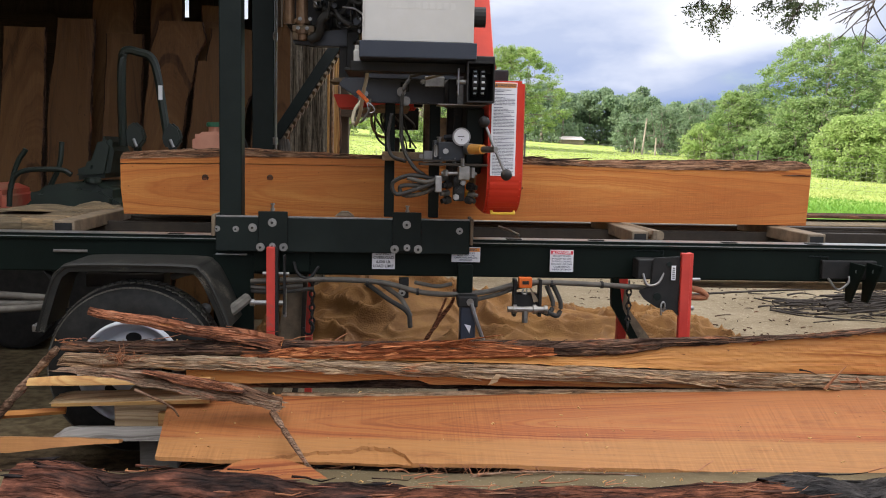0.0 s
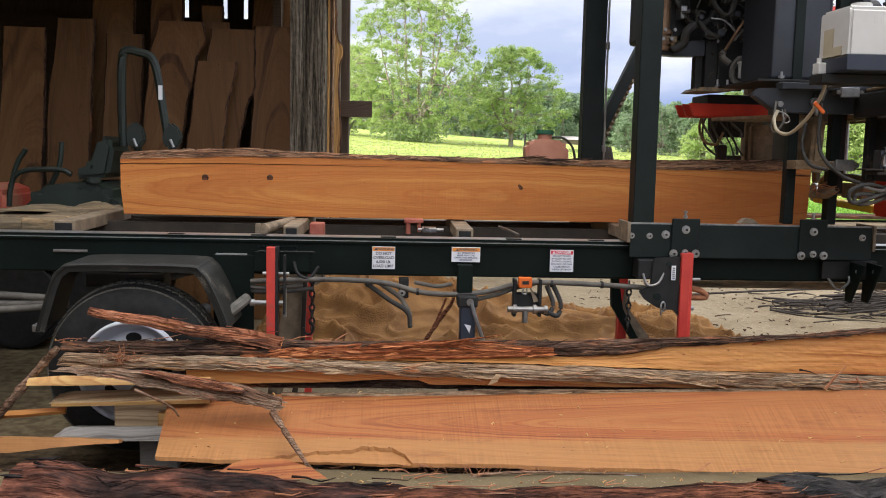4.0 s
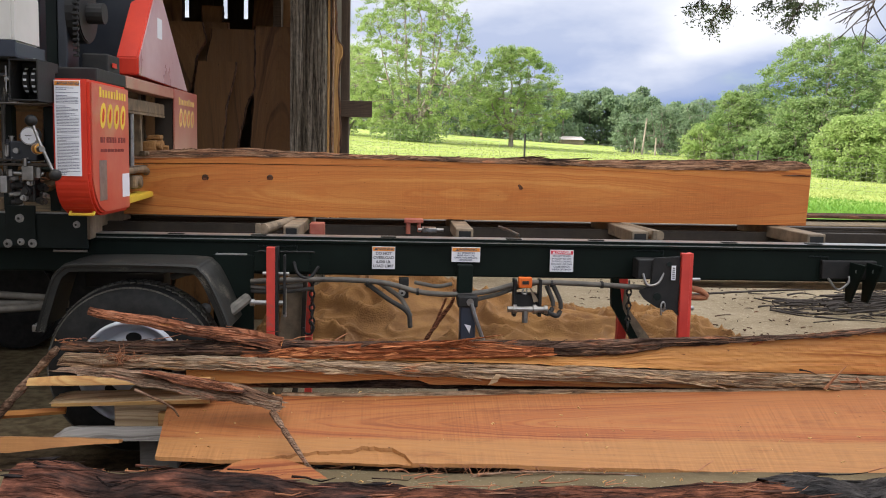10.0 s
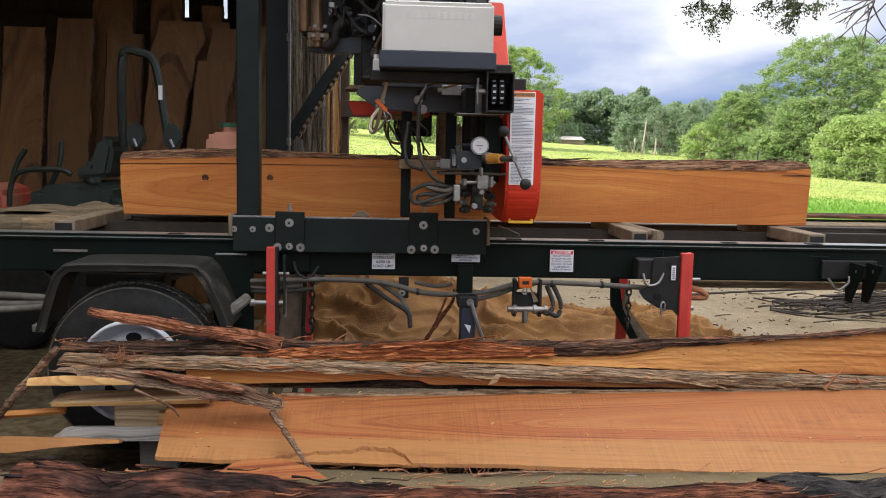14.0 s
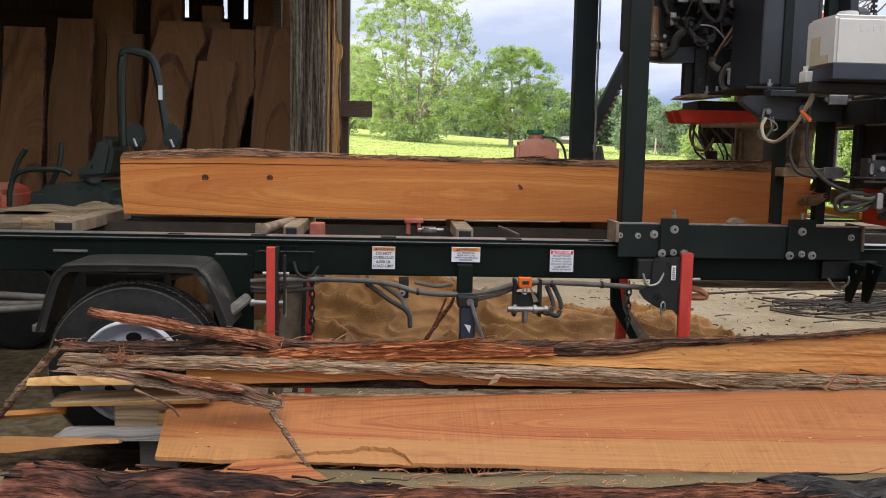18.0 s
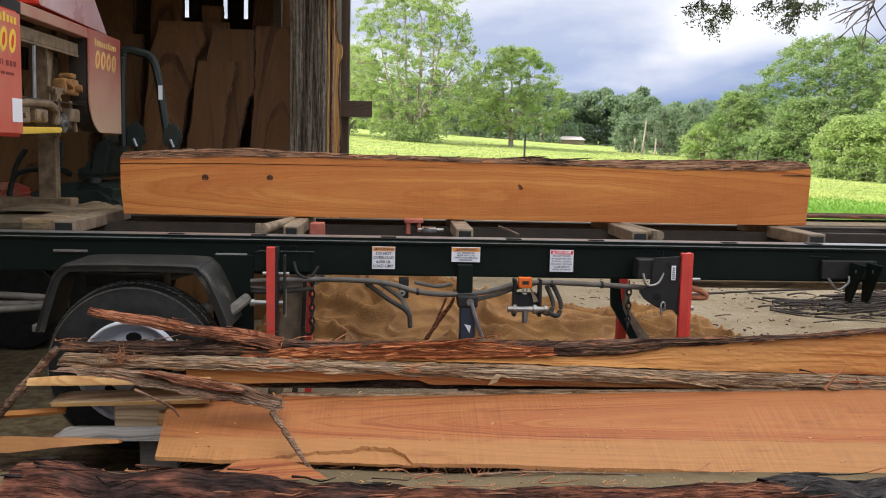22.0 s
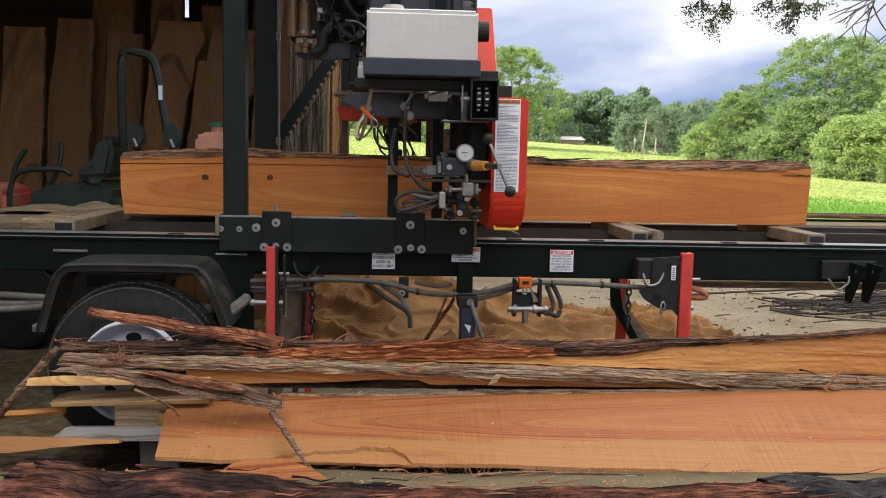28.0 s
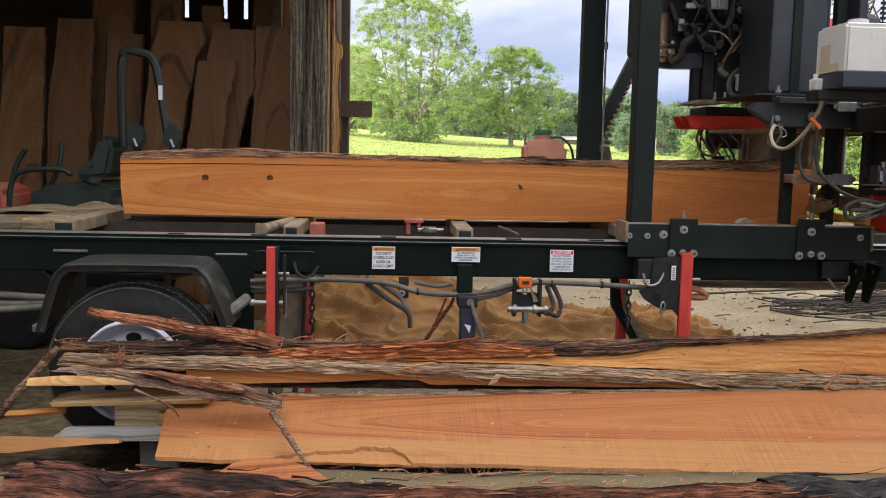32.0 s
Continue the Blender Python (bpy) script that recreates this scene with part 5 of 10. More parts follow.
def build_cant():
    """The squared log, with an earlier saw cut open along its top and a waney bark crown."""
    y0, y1 = 0.58, 0.93
    deep = y1 - y0
    t = thing("timber_cant", "squared orange cypress log with bark on top", "log", at=(-1.375, y0, 0.945))

    def kerf(f):
        return 0.2505 + 0.018 * ramp01(0, 0.2, f) * 0.55 + 0.008 * f
    n = 120
    bm = B()
    rows = []
    for i in range(n + 1):
        f = i / n
        x0, x = 0.014 * (1 - f) ** 9, 3.56 * f
        j = lambda q: 0.0022 * noise.noise((f * 25, q, 1))
        zk = kerf(f)
        end = -0.010 * (f > 0.995)
        rows.append([bm.verts.new(p) for p in ((x + x0 * (i == 0) + end, j(1), 0.0), (x + end * 0.4, j(3), zk * 0.5), (x, j(2), zk), (x, deep, zk), (x, deep, 0.0))])
    for a, b in zip(rows, rows[1:]):
        for q in range(5):
            bm.faces.new((a[q], a[(q + 1) % 5], b[(q + 1) % 5], b[q]))
    bm.faces.new(rows[0])
    bm.faces.new(rows[-1][::-1])
    bmesh.ops.recalc_face_normals(bm, faces=bm.faces[:])
    part("squared_log", bm, M_WOOD, t)
    # the slab above the cut: sawn face, then a rough wane that leans back to the crown
    b2, b3 = B(), B()
    rows, crust = [], []
    for i in range(n + 1):
        f = i / n
        x = 3.56 * f
        lo = kerf(f) + 0.0045 * (1 - ramp01(0.10, 0.55, f)) + 0.0006
        fz = profile(CANT_FACE, x) + 0.003 * noise.noise((x * 9, 1, 3)) + 0.0015 * noise.noise((x * 40, 1, 3))
        cz = profile(CANT_CROWN, x) + 0.004 * noise.noise((x * 7, 5, 3))
        jy = 0.002 * noise.noise((f * 25, 8, 1))
        rows.append([b2.verts.new(p) for p in ((x, jy, lo), (x, jy, fz), (x, 0.06, fz + 0.004), (x, deep, fz + 0.004), (x, deep, lo))])
        row = []
        for q in range(15):
            u = q / 14
            y = -0.002 + 0.30 * u ** 1.3
            z = fz - 0.001 + (cz - fz) * math.sin(min(1.0, u * 2.2) * math.pi / 2) ** 0.8 - 0.010 * max(0, u - 0.5)
            g = 0.006 * noise.noise((x * 5, u * 6, 2)) + 0.006 * abs(noise.noise((x * 3, u * 11, 4))) + 0.003 * noise.noise((x * 30, u * 14, 6))
            row.append(b3.verts.new((x + (0.006 * noise.noise((u * 7, 1, 1)) if i in (0, n) else 0), y - g * (0.9 - u), z + g * min(1, u * 3))))
        row.append(b3.verts.new((x, 0.31, fz + 0.002)))
        crust.append(row)
    for bm, rw, m in ((b2, rows, 5), (b3, crust, 16)):
        for a, b in zip(rw, rw[1:]):
            for q in range(m - (bm is b3)):
                bm.faces.new((a[q], a[(q + 1) % m], b[(q + 1) % m], b[q]))
        bm.faces.new(rw[0])
        bm.faces.new(rw[-1][::-1])
        bmesh.ops.recalc_face_normals(bm, faces=bm.faces[:])
    lay_map(b3, {v: (v.co.x + 3.0, 0.30 * q / 14 + 0.4) for row in crust for q, v in enumerate(row)})
    part("top_slab", b2, M_WOOD, t)
    part("bark_crown", b3, M_CROWN, t, "brown wane and bark along the log's top")
    # loose bark flakes on the crown, heaped up near the middle
    rnd = random.Random(11)
    bm = B()
    for i in range(620):
        x = 3.54 * rnd.random()
        heap = 0.0
        if i < 120:
            x = 2.16 + rnd.gauss(0, 0.10)
            heap = rnd.uniform(0, 0.014) * math.exp(-((x - 2.12) / 0.07) ** 2)
        u = rnd.random()
        fz, cz = profile(CANT_FACE, x), profile(CANT_CROWN, x)
        z = fz + (cz - fz) * math.sin(min(1.0, u * 2.2) * math.pi / 2) ** 0.8 - 0.010 * max(0, u - 0.5) + heap
        up = Vector((0, -0.8 * (1 - u), 0.6 + 0.4 * u)).normalized()
        flake(bm, Vector((x, 0.30 * u ** 1.3 - 0.002, z)), Vector((1, rnd.gauss(0, 0.12), rnd.gauss(0, 0.03 + heap * 3))).normalized(), up,
              rnd.uniform(0.02, 0.12), rnd.uniform(0.003, 0.011), rnd.uniform(0.0015, 0.005), rnd.uniform(0.002, 0.012) if rnd.random() < 0.2 else 0.0)
    tagged(part("bark_crust", bm, F_CROWN, t, "shaggy brown bark crust"), kind="stuff")
    # strips of bark that stand off the crown
    for x, y, z, L_, lift, r in ((1.93, 0.05, 0.320, 0.20, 0.018, 0.005), (2.15, 0.04, 0.318, 0.26, 0.012, 0.006), (2.05, 0.03, 0.326, 0.12, 0.010, 0.004), (2.55, 0.06, 0.318, 0.14, 0.018, 0.004),
                                 (3.22, 0.05, 0.328, 0.26, 0.035, 0.005), (3.05, 0.05, 0.327, 0.20, 0.006, 0.004), (0.62, 0.05, 0.330, 0.10, 0.006, 0.003), (1.05, 0.05, 0.318, 0.12, 0.008, 0.003), (0.2, 0.05, 0.311, 0.2, 0.005, 0.004)):
        bm = B()
        tube(bm, [(x, y, z - 0.004), (x + L_ * 0.45, y - 0.005, z + lift * 0.25), (x + L_ * 0.75, y, z + lift * 0.6), (x + L_, y + 0.01, z + lift)], r, n=5, steps=3, taper=0.3, wob=0.4)
        part("bark_strip", bm, M_BARKDARK, t)
    # split piece at the far end's upper corner
    bm = B()
    prism(bm, [(3.40, 0.262), (3.47, 0.2655), (3.555, 0.2635), (3.555, 0.2595), (3.47, 0.2585)], "y", -0.004, 0.02)
    part("end_split", bm, M_BARKDARK, t, "dark ragged split near the log's end")
    # knots
    for x, z, r in ((0.42, 0.190, 0.014), (0.745, 0.197, 0.013), (2.03, 0.170, 0.008), (2.022, 0.180, 0.006)):
        bm = B()
        cyl(bm, (x, 0.003, z), (x, -0.0026, z), r * 0.95, r * 0.85, n=12)
        kn = part("knot", bm, M_KNOT, t, "round red-brown knot")
        bm = B()
        cyl(bm, (x + r * 0.1, 0.003, z), (x + r * 0.1, -0.0022, z - r * 0.08), r * 1.28, r * 1.22, n=14)
        part("knot_rim", bm, M_BARKDARK, kn)


build_cant()


# ================= the mill's bed =================
def build_bed():
    t = thing("sawmill_bed", "black steel sawmill trailer bed on road wheels", "sawmill")
    # near rail
    bm = B()
    box(bm, -3.4, 4.2, 0.0, 0.10, 0.728, 0.890, 0.008)
    part("near_rail", bm, M_FRAME, t)
    bm = B()
    box(bm, -3.4, 4.2, -0.004, 0.085, 0.8905, 0.8995, 0.001)
    part("track_bar", bm, M_FRAME, t)
    bm = B()
    box(bm, -3.4, 4.2, -0.006, 0.085, 0.8997, 0.9030, 0.001)
    part("track_strip", bm, M_ZINC, t, "worn bright steel track")
    # thin bright strip that draws the white highlight on the rail's edge
    bm = B()
    box(bm, -3.4, 4.2, -0.0142, -0.0122, 0.8835, 0.8870, 0.0005)
    part("worn_edge", bm, M_ZINC, t, "bright highlight line along the rail's upper edge")
    bm = B()
    box(bm, -3.4, 4.2, -0.012, 0.005, 0.872, 0.8895, 0.004)
    part("rail_lip", bm, M_FRAME, t)
    for x in (-0.965, -0.60, -0.02, 0.55, 0.93, 1.55, 1.95):
        bm = B()
        box(bm, x - 0.035, x + 0.035, -0.010, 0.03, 0.9028, 0.9065, 0.001)
        part("weld_seam", bm, M_MAST, t)
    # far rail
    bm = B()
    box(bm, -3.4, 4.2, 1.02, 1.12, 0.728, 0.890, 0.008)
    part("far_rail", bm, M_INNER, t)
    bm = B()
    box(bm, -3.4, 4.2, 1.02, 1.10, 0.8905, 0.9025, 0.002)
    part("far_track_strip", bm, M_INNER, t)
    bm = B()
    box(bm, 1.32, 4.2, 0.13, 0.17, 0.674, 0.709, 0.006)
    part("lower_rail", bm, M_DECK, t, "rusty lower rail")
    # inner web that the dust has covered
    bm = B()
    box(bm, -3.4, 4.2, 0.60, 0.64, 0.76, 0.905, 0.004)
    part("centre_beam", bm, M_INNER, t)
    # cross bunks, tube ends towards the near rail plated black for the hollow's shade
    for x, w, top in ((-0.47, 0.075, 0.938), (0.335, 0.08, 0.938), (1.165, 0.08, 0.940), (2.02, 0.09, 0.940), (-1.50, 0.10, 0.945), (2.9, 0.09, 0.94)):
        bm = B()
        box(bm, x - w / 2, x + w / 2, 0.125, 1.02, top - 0.06, top, 0.006)
        bk = part("bunk", bm, M_BUNK, t, "dust-covered steel cross bunk")
        bm = B()
        box(bm, x - w / 2 + 0.012, x + w / 2 - 0.012, 0.1225, 0.127, top - 0.05, top - 0.012)
        part("tube_mouth", bm, M_BLACK, bk)
    # loading arm roller beside the left bunk, and one at the right
    for x, dx in ((-0.60, 0.09), (1.26, -0.07)):
        bm = B()
        cyl(bm, (x, 0.13, 0.918), (x + dx, 0.52, 0.925), 0.026, n=14, bevel=0.003)
        part("side_roller", bm, M_BUNK, t)
        bm = B()
        box(bm, x - 0.035, x - 0.012, 0.12, 0.15, 0.895, 0.945, 0.003)
        part("roller_bracket", bm, M_BUNK, t)
    bm = B()
    box(bm, -0.405, -0.335, 0.33, 0.42, 0.87, 0.935, 0.006)
    part("red_stop", bm, M_RUSTRED, t, "dusty red steel stop block")
    # clamp under the log
    bm = B()
    box(bm, 0.055, 0.15, 0.42, 0.50, 0.935, 0.955, 0.004)
    cyl(bm, (0.075, 0.44, 0.88), (0.075, 0.44, 0.945), 0.012)
    cyl(bm, (0.13, 0.44, 0.89), (0.13, 0.44, 0.945), 0.009)
    part("log_clamp", bm, M_RUSTRED, t, "dusty red log clamp")
    bm = B()
    box(bm, 0.14, 0.21, 0.26, 0.36, 0.902, 0.925, 0.004)
    cyl(bm, (0.12, 0.30, 0.914), (0.245, 0.30, 0.914), 0.008)
    cyl(bm, (0.16, 0.25, 0.914), (0.16, 0.25, 0.93), 0.012)
    part("clamp_slide", bm, M_STEEL, t)
    bm = B()
    tube(bm, [(0.52, 0.35, 0.93), (0.56, 0.28, 0.92), (0.60, 0.2, 0.905)], 0.007)
    part("toe_bar", bm, M_STEEL, t)
    # welded plates and brackets
    for x0, x1, z in ((-1.50, -1.35, 0.821), (-0.79, -0.65, 0.815)):
        bm = B()
        box(bm, x0, x1, -0.012, -0.001, z - 0.006, z + 0.006, 0.003)
        part("weld_bead", bm, M_STEEL, t)
    bm = B()
    box(bm, -0.80, -0.62, -0.014, -0.001, 0.47, 0.815, 0.004)
    part("axle_bracket", bm, M_FRAME, t)
    bm = B()
    box(bm, -0.62, -0.37, -0.020, -0.001, 0.742, 0.832, 0.004)
    part("stake_plate", bm, M_FRAME, t)
    for i in range(7):
        bm = B()
        x = -0.60 + i * 0.036
        tube(bm, [(x, -0.022, 0.832), (x + 0.018, -0.026, 0.835), (x + 0.036, -0.022, 0.832)], 0.004, n=5, steps=2)
        part("weld_bead", bm, M_BLACK, t)
    # red log stakes
    for x0, x1, z1, z0, tilt in ((-0.548, -0.498, 0.865, 0.30, 0), (1.287, 1.34, 0.866, 0.30, 0)):
        bm = B()
        box(bm, x0, x1 - 0.012, -0.135, -0.105, z0, z1, 0.003)
        st = part("log_stake", bm, M_STAKE, t, "red painted steel log stake")
        bm = B()
        box(bm, x1 - 0.0125, x1, -0.133, -0.075, z0, z1, 0.002)
        part("stake_flange", bm, M_BLACK if x0 < 0 else M_STAKE, st)
        bm = B()
        cyl(bm, (x0 - 0.02, -0.10, 0.745), (x1 + 0.045, -0.10, 0.745), 0.008)
        part("stake_pin", bm, M_ZINC, st)
        bm = B()
        cyl(bm, (x0 - 0.07, -0.10, 0.615), (x1 + 0.02, -0.10, 0.615), 0.011)
        cyl(bm, (x0 - 0.075, -0.10, 0.615), (x0 - 0.055, -0.10, 0.615), 0.016)
        part("pivot_pin", bm, M_ZINC, st, "bright zinc pivot pin")
    for x in (-0.475,):
        bm = B()
        box(bm, x, x + 0.008, -0.14, -0.09, 0.57, 0.83, 0.002)
        part("stake_link", bm, M_BLACK, t)
        bm = B()
        box(bm, x - 0.004, x + 0.010, -0.10, -0.085, 0.55, 0.68, 0.003)
        part("release_handle", bm, M_ZINC, t)
    bm = B()
    box(bm, 1.10, 1.30, -0.10, -0.001, 0.742, 0.832, 0.006)
    part("stake_housing", bm, M_BLACK, t)
    bm = B()
    prism(bm, [(1.165, 0.84), (1.287, 0.85), (1.287, 0.580), (1.262, 0.608), (1.191, 0.616), (1.13, 0.654), (1.103, 0.692), (1.155, 0.715)], "y", -0.118, -0.10, 0.003)
    part("stake_housing", bm, M_BLACK, t)
    bm = B()
    box(bm, 1.243, 1.262, -0.134, -0.1305, 0.745, 0.81)
    part("small_label", bm, M_LABEL, t)
    bm = B()
    cyl(bm, (1.185, -0.119, 0.668), (1.185, -0.126, 0.668), 0.018, n=14)
    part("housing_boss", bm, M_MAST, t)
    bm = B()
    cyl(bm, (1.235, -0.119, 0.815), (1.235, -0.124, 0.815), 0.012, n=12)
    part("housing_boss", bm, M_MAST, t)
    bm = B()
    tube(bm, [(1.206, -0.125, 0.585), (1.204, -0.128, 0.63), (1.214, -0.128, 0.645), (1.222, -0.128, 0.630), (1.214, -0.126, 0.60)], 0.004, n=6)
    part("cotter_pin", bm, M_ZINC, t)
    for i in range(6):
        bm = B()
        box(bm, 1.247, 1.258, -0.1352, -0.1342, 0.752 + i * 0.009, 0.757 + i * 0.009)
        part("label_bar", bm, M_INK, t)
    bm = B()
    box(bm, 1.98, 2.24, -0.03, -0.001, 0.745, 0.832, 0.005)
    part("hitch_bracket", bm, M_BLACK, t)
    for x in (2.11, 2.19):
        bm = B()
        prism(bm, [(-0.16, 0.825), (-0.001, 0.825), (-0.001, 0.64), (-0.05, 0.64)], "x", x, x + 0.012, 0.002)
        part("hitch_ear", bm, M_FRAME, t)
        bolt(t, x + 0.006, -0.09, 0.79, 0.006, 0.010)
    for a in (1.99, 0.0):
        if a:
            bm = B()
            tube(bm, [(a + 0.02, -0.034, 0.75), (a + 0.06, -0.05, 0.70), (a + 0.11, -0.045, 0.73), (a + 0.12, -0.034, 0.76)], 0.006)
            part("safety_wire", bm, M_STEEL, t)
    bm = B()
    tube(bm, [(-0.44, -0.03, 0.79), (-0.42, -0.05, 0.74), (-0.37, -0.05, 0.72), (-0.33, -0.03, 0.77)], 0.007)
    part("safety_wire", bm, M_BLACK, t)
    bm = B()
    tube(bm, [(1.12, -0.11, 0.77), (1.14, -0.12, 0.72), (1.19, -0.12, 0.73), (1.22, -0.11, 0.79)], 0.006)
    part("safety_wire", bm, M_STEEL, t)
    # jack leg
    bm = B()
    box(bm, 0.292, 0.362, -0.06, -0.001, 0.62, 0.79, 0.006)
    jk = part("jack_sleeve", bm, M_FRAME, t)
    bm = B()
    box(bm, 0.302, 0.372, -0.13, -0.065, 0.05, 0.655, 0.008)
    part("jack_leg", bm, M_NAVY, jk)
    bm = B()
    box(bm, 0.290, 0.380, -0.14, -0.06, 0.61, 0.662, 0.008)
    part("jack_head", bm, M_BLACK, jk)
    bm = B()
    tube(bm, [(0.35, -0.145, 0.63), (0.375, -0.15, 0.55), (0.405, -0.15, 0.47)], 0.010, steps=2)
    cyl(bm, (0.345, -0.15, 0.635), (0.345, -0.12, 0.635), 0.016)
    part("jack_crank", bm, M_STEEL, jk)
    bm = B()
    prism(bm, [(0.322, 0.535), (0.352, 0.528), (0.345, 0.495)], "y", -0.1335, -0.1305)
    part("small_label", bm, M_LABEL, jk)
    bm = B()
    box(bm, 0.24, 0.44, -0.20, 0.02, 0.02, 0.05, 0.006)
    part("jack_foot", bm, M_BLACK, jk)
    # orange marker lamp housing and hydraulic valve
    bm = B()
    box(bm, 0.565, 0.625, -0.10, -0.06, 0.695, 0.742, 0.004)
    mk = part("orange_lever_plate", bm, M_ORANGE, t, "small orange plastic plate")
    bm = B()
    box(bm, 0.580, 0.610, -0.1035, -0.0995, 0.712, 0.727)
    part("plate_print", bm, M_BLACK, mk)
    bm = B()
    tube(bm, [(0.59, -0.09, 0.694), (0.582, -0.09, 0.672), (0.60, -0.09, 0.668), (0.602, -0.09, 0.694)], 0.004)
    part("pull_ring", bm, M_ZINC, mk)
    bm = B()
    box(bm, 0.545, 0.56, -0.07, -0.02, 0.56, 0.73, 0.003)
    box(bm, 0.66, 0.675, -0.07, -0.02, 0.56, 0.73, 0.003)
    box(bm, 0.56, 0.66, -0.05, 0.02, 0.60, 0.66, 0.004)
    vb = part("valve_bracket", bm, M_BLACK, t)
    bm = B()
    cyl(bm, (0.52, -0.075, 0.595), (0.70, -0.075, 0.595), 0.014)
    cyl(bm, (0.545, -0.075, 0.595), (0.56, -0.075, 0.595), 0.022)
    cyl(bm, (0.635, -0.075, 0.595), (0.65, -0.075, 0.595), 0.022)
    cyl(bm, (0.60, -0.075, 0.59), (0.60, -0.075, 0.535), 0.013)
    cyl(bm, (0.685, -0.075, 0.595), (0.70, -0.075, 0.595), 0.020)
    part("hydraulic_fitting", bm, M_STEEL, vb)
    bm = B()
    prism(bm, [(0.618, 0.70), (0.665, 0.63), (0.64, 0.625)], "y", -0.062, -0.056)
    part("gusset", bm, M_BUNK, vb)
    # hoses slung under the rail
    runs = [
        ([(-0.63, -0.04, 0.70), (-0.3, -0.05, 0.715), (-0.05, -0.05, 0.705), (0.12, -0.05, 0.665), (0.26, -0.05, 0.655), (0.42, -0.05, 0.668), (0.56, -0.05, 0.705), (0.72, -0.05, 0.715), (1.1, -0.05, 0.70), (1.18, -0.05, 0.69)], 0.012, M_DUSTHOSE),
        ([(-0.12, -0.03, 0.70), (-0.02, -0.04, 0.63), (0.07, -0.04, 0.57), (0.085, -0.04, 0.50)], 0.011, M_RUBBER),
        ([(-0.06, -0.02, 0.70), (0.03, -0.03, 0.64), (0.06, -0.03, 0.60), (0.085, -0.035, 0.55)], 0.011, M_DUSTHOSE),
        ([(0.10, -0.03, 0.705), (0.2, -0.03, 0.688), (0.27, -0.03, 0.70)], 0.009, M_DUSTHOSE),
        ([(0.38, -0.03, 0.63), (0.48, -0.03, 0.655), (0.56, -0.03, 0.685), (0.66, -0.03, 0.71)], 0.010, M_DUSTHOSE),
        ([(0.70, -0.04, 0.70), (0.73, -0.05, 0.62), (0.71, -0.06, 0.575), (0.67, -0.06, 0.59)], 0.011, M_RUBBER),
        ([(0.73, -0.04, 0.70), (0.765, -0.05, 0.62), (0.75, -0.06, 0.565), (0.70, -0.06, 0.585)], 0.011, M_RUBBER),
        ([(-2.2, 0.02, 0.60), (-1.75, 0.02, 0.575), (-1.45, 0.02, 0.585)], 0.017, M_DUSTHOSE),
        ([(-2.2, 0.0, 0.66), (-1.8, 0.02, 0.62), (-1.45, 0.02, 0.60)], 0.016, M_DUSTHOSE),
        ([(-2.2, 0.0, 0.555), (-1.8, 0.0, 0.55), (-1.45, 0.02, 0.575)], 0.016, M_DUSTHOSE),
        ([(1.33, -0.05, 0.70), (1.40, -0.06, 0.69), (1.43, -0.06, 0.66), (1.35, -0.05, 0.655)], 0.014, M_FIBRE),
        ([(-0.63, -0.03, 0.675), (-0.55, -0.03, 0.67), (-0.4, -0.03, 0.685)], 0.011, M_DUSTHOSE),
        ([(-0.63, -0.03, 0.655), (-0.5, -0.03, 0.652), (-0.35, -0.03, 0.672)], 0.009, M_RUBBER),
        ([(-1.0, 0.05, 0.70), (-0.9, 0.05, 0.725), (-0.8, 0.05, 0.70), (-0.68, 0.03, 0.71)], 0.014, M_DUSTHOSE),
    ]
    for pts, r, m in runs:
        bm = B()
        tube(bm, pts, r)
        part("hydraulic_hose", bm, m, t, smooth=True)
    for x, z in ((-0.11, 0.70), (0.115, 0.665), (0.72, 0.71), (0.55, 0.70), (0.95, 0.708)):
        bm = B()
        cyl(bm, (x - 0.006, -0.05, z), (x + 0.006, -0.05, z), 0.017, n=10)
        part("hose_tie", bm, M_BLACK, t)
    bm = B()
    box(bm, 0.03, 0.075, -0.02, 0.03, 0.63, 0.72, 0.004)
    part("hose_block", bm, M_BLACK, t)
    bolt(t, 0.045, -0.022, 0.655, 0.010, 0.016)
    # hanging chains
    for x, y, z1, nlink in ((-0.37, 0.10, 0.72, 9), (1.09, 0.0, 0.70, 7)):
        for k in range(nlink):
            bm = B()
            a = 0.012 if k % 2 else 0.003
            b_ = 0.003 if k % 2 else 0.012
            z = z1 - k * 0.032
            tube(bm, [(x - a, y - b_, z), (x, y, z + 0.02), (x + a, y + b_, z), (x, y, z - 0.02), (x - a, y - b_, z)], 0.005, n=5, steps=3)
            part("chain_link", bm, M_BLACK, t)
    bm = B()
    tube(bm, [(-0.375, 0.08, 0.50), (-0.36, 0.08, 0.47), (-0.375, 0.08, 0.44), (-0.40, 0.08, 0.445), (-0.405, 0.08, 0.47)], 0.006, n=6)
    part("chain_hook", bm, M_BLACK, t)
    rnd = random.Random(77)
    for x0, x1, z0, z1 in ((-0.60, -0.43, 0.755, 0.855), (1.10, 1.24, 0.765, 0.862), (1.93, 2.02, 0.765, 0.845)):
        bm = B()
        n = 26
        for i in range(n):
            f = i / (n - 1)
            bmesh.ops.create_icosphere(bm, subdivisions=1, radius=rnd.uniform(0.003, 0.0055), matrix=Matrix.Translation((x0 + (x1 - x0) * f, -0.003, z1 + rnd.gauss(0, 0.0012))))
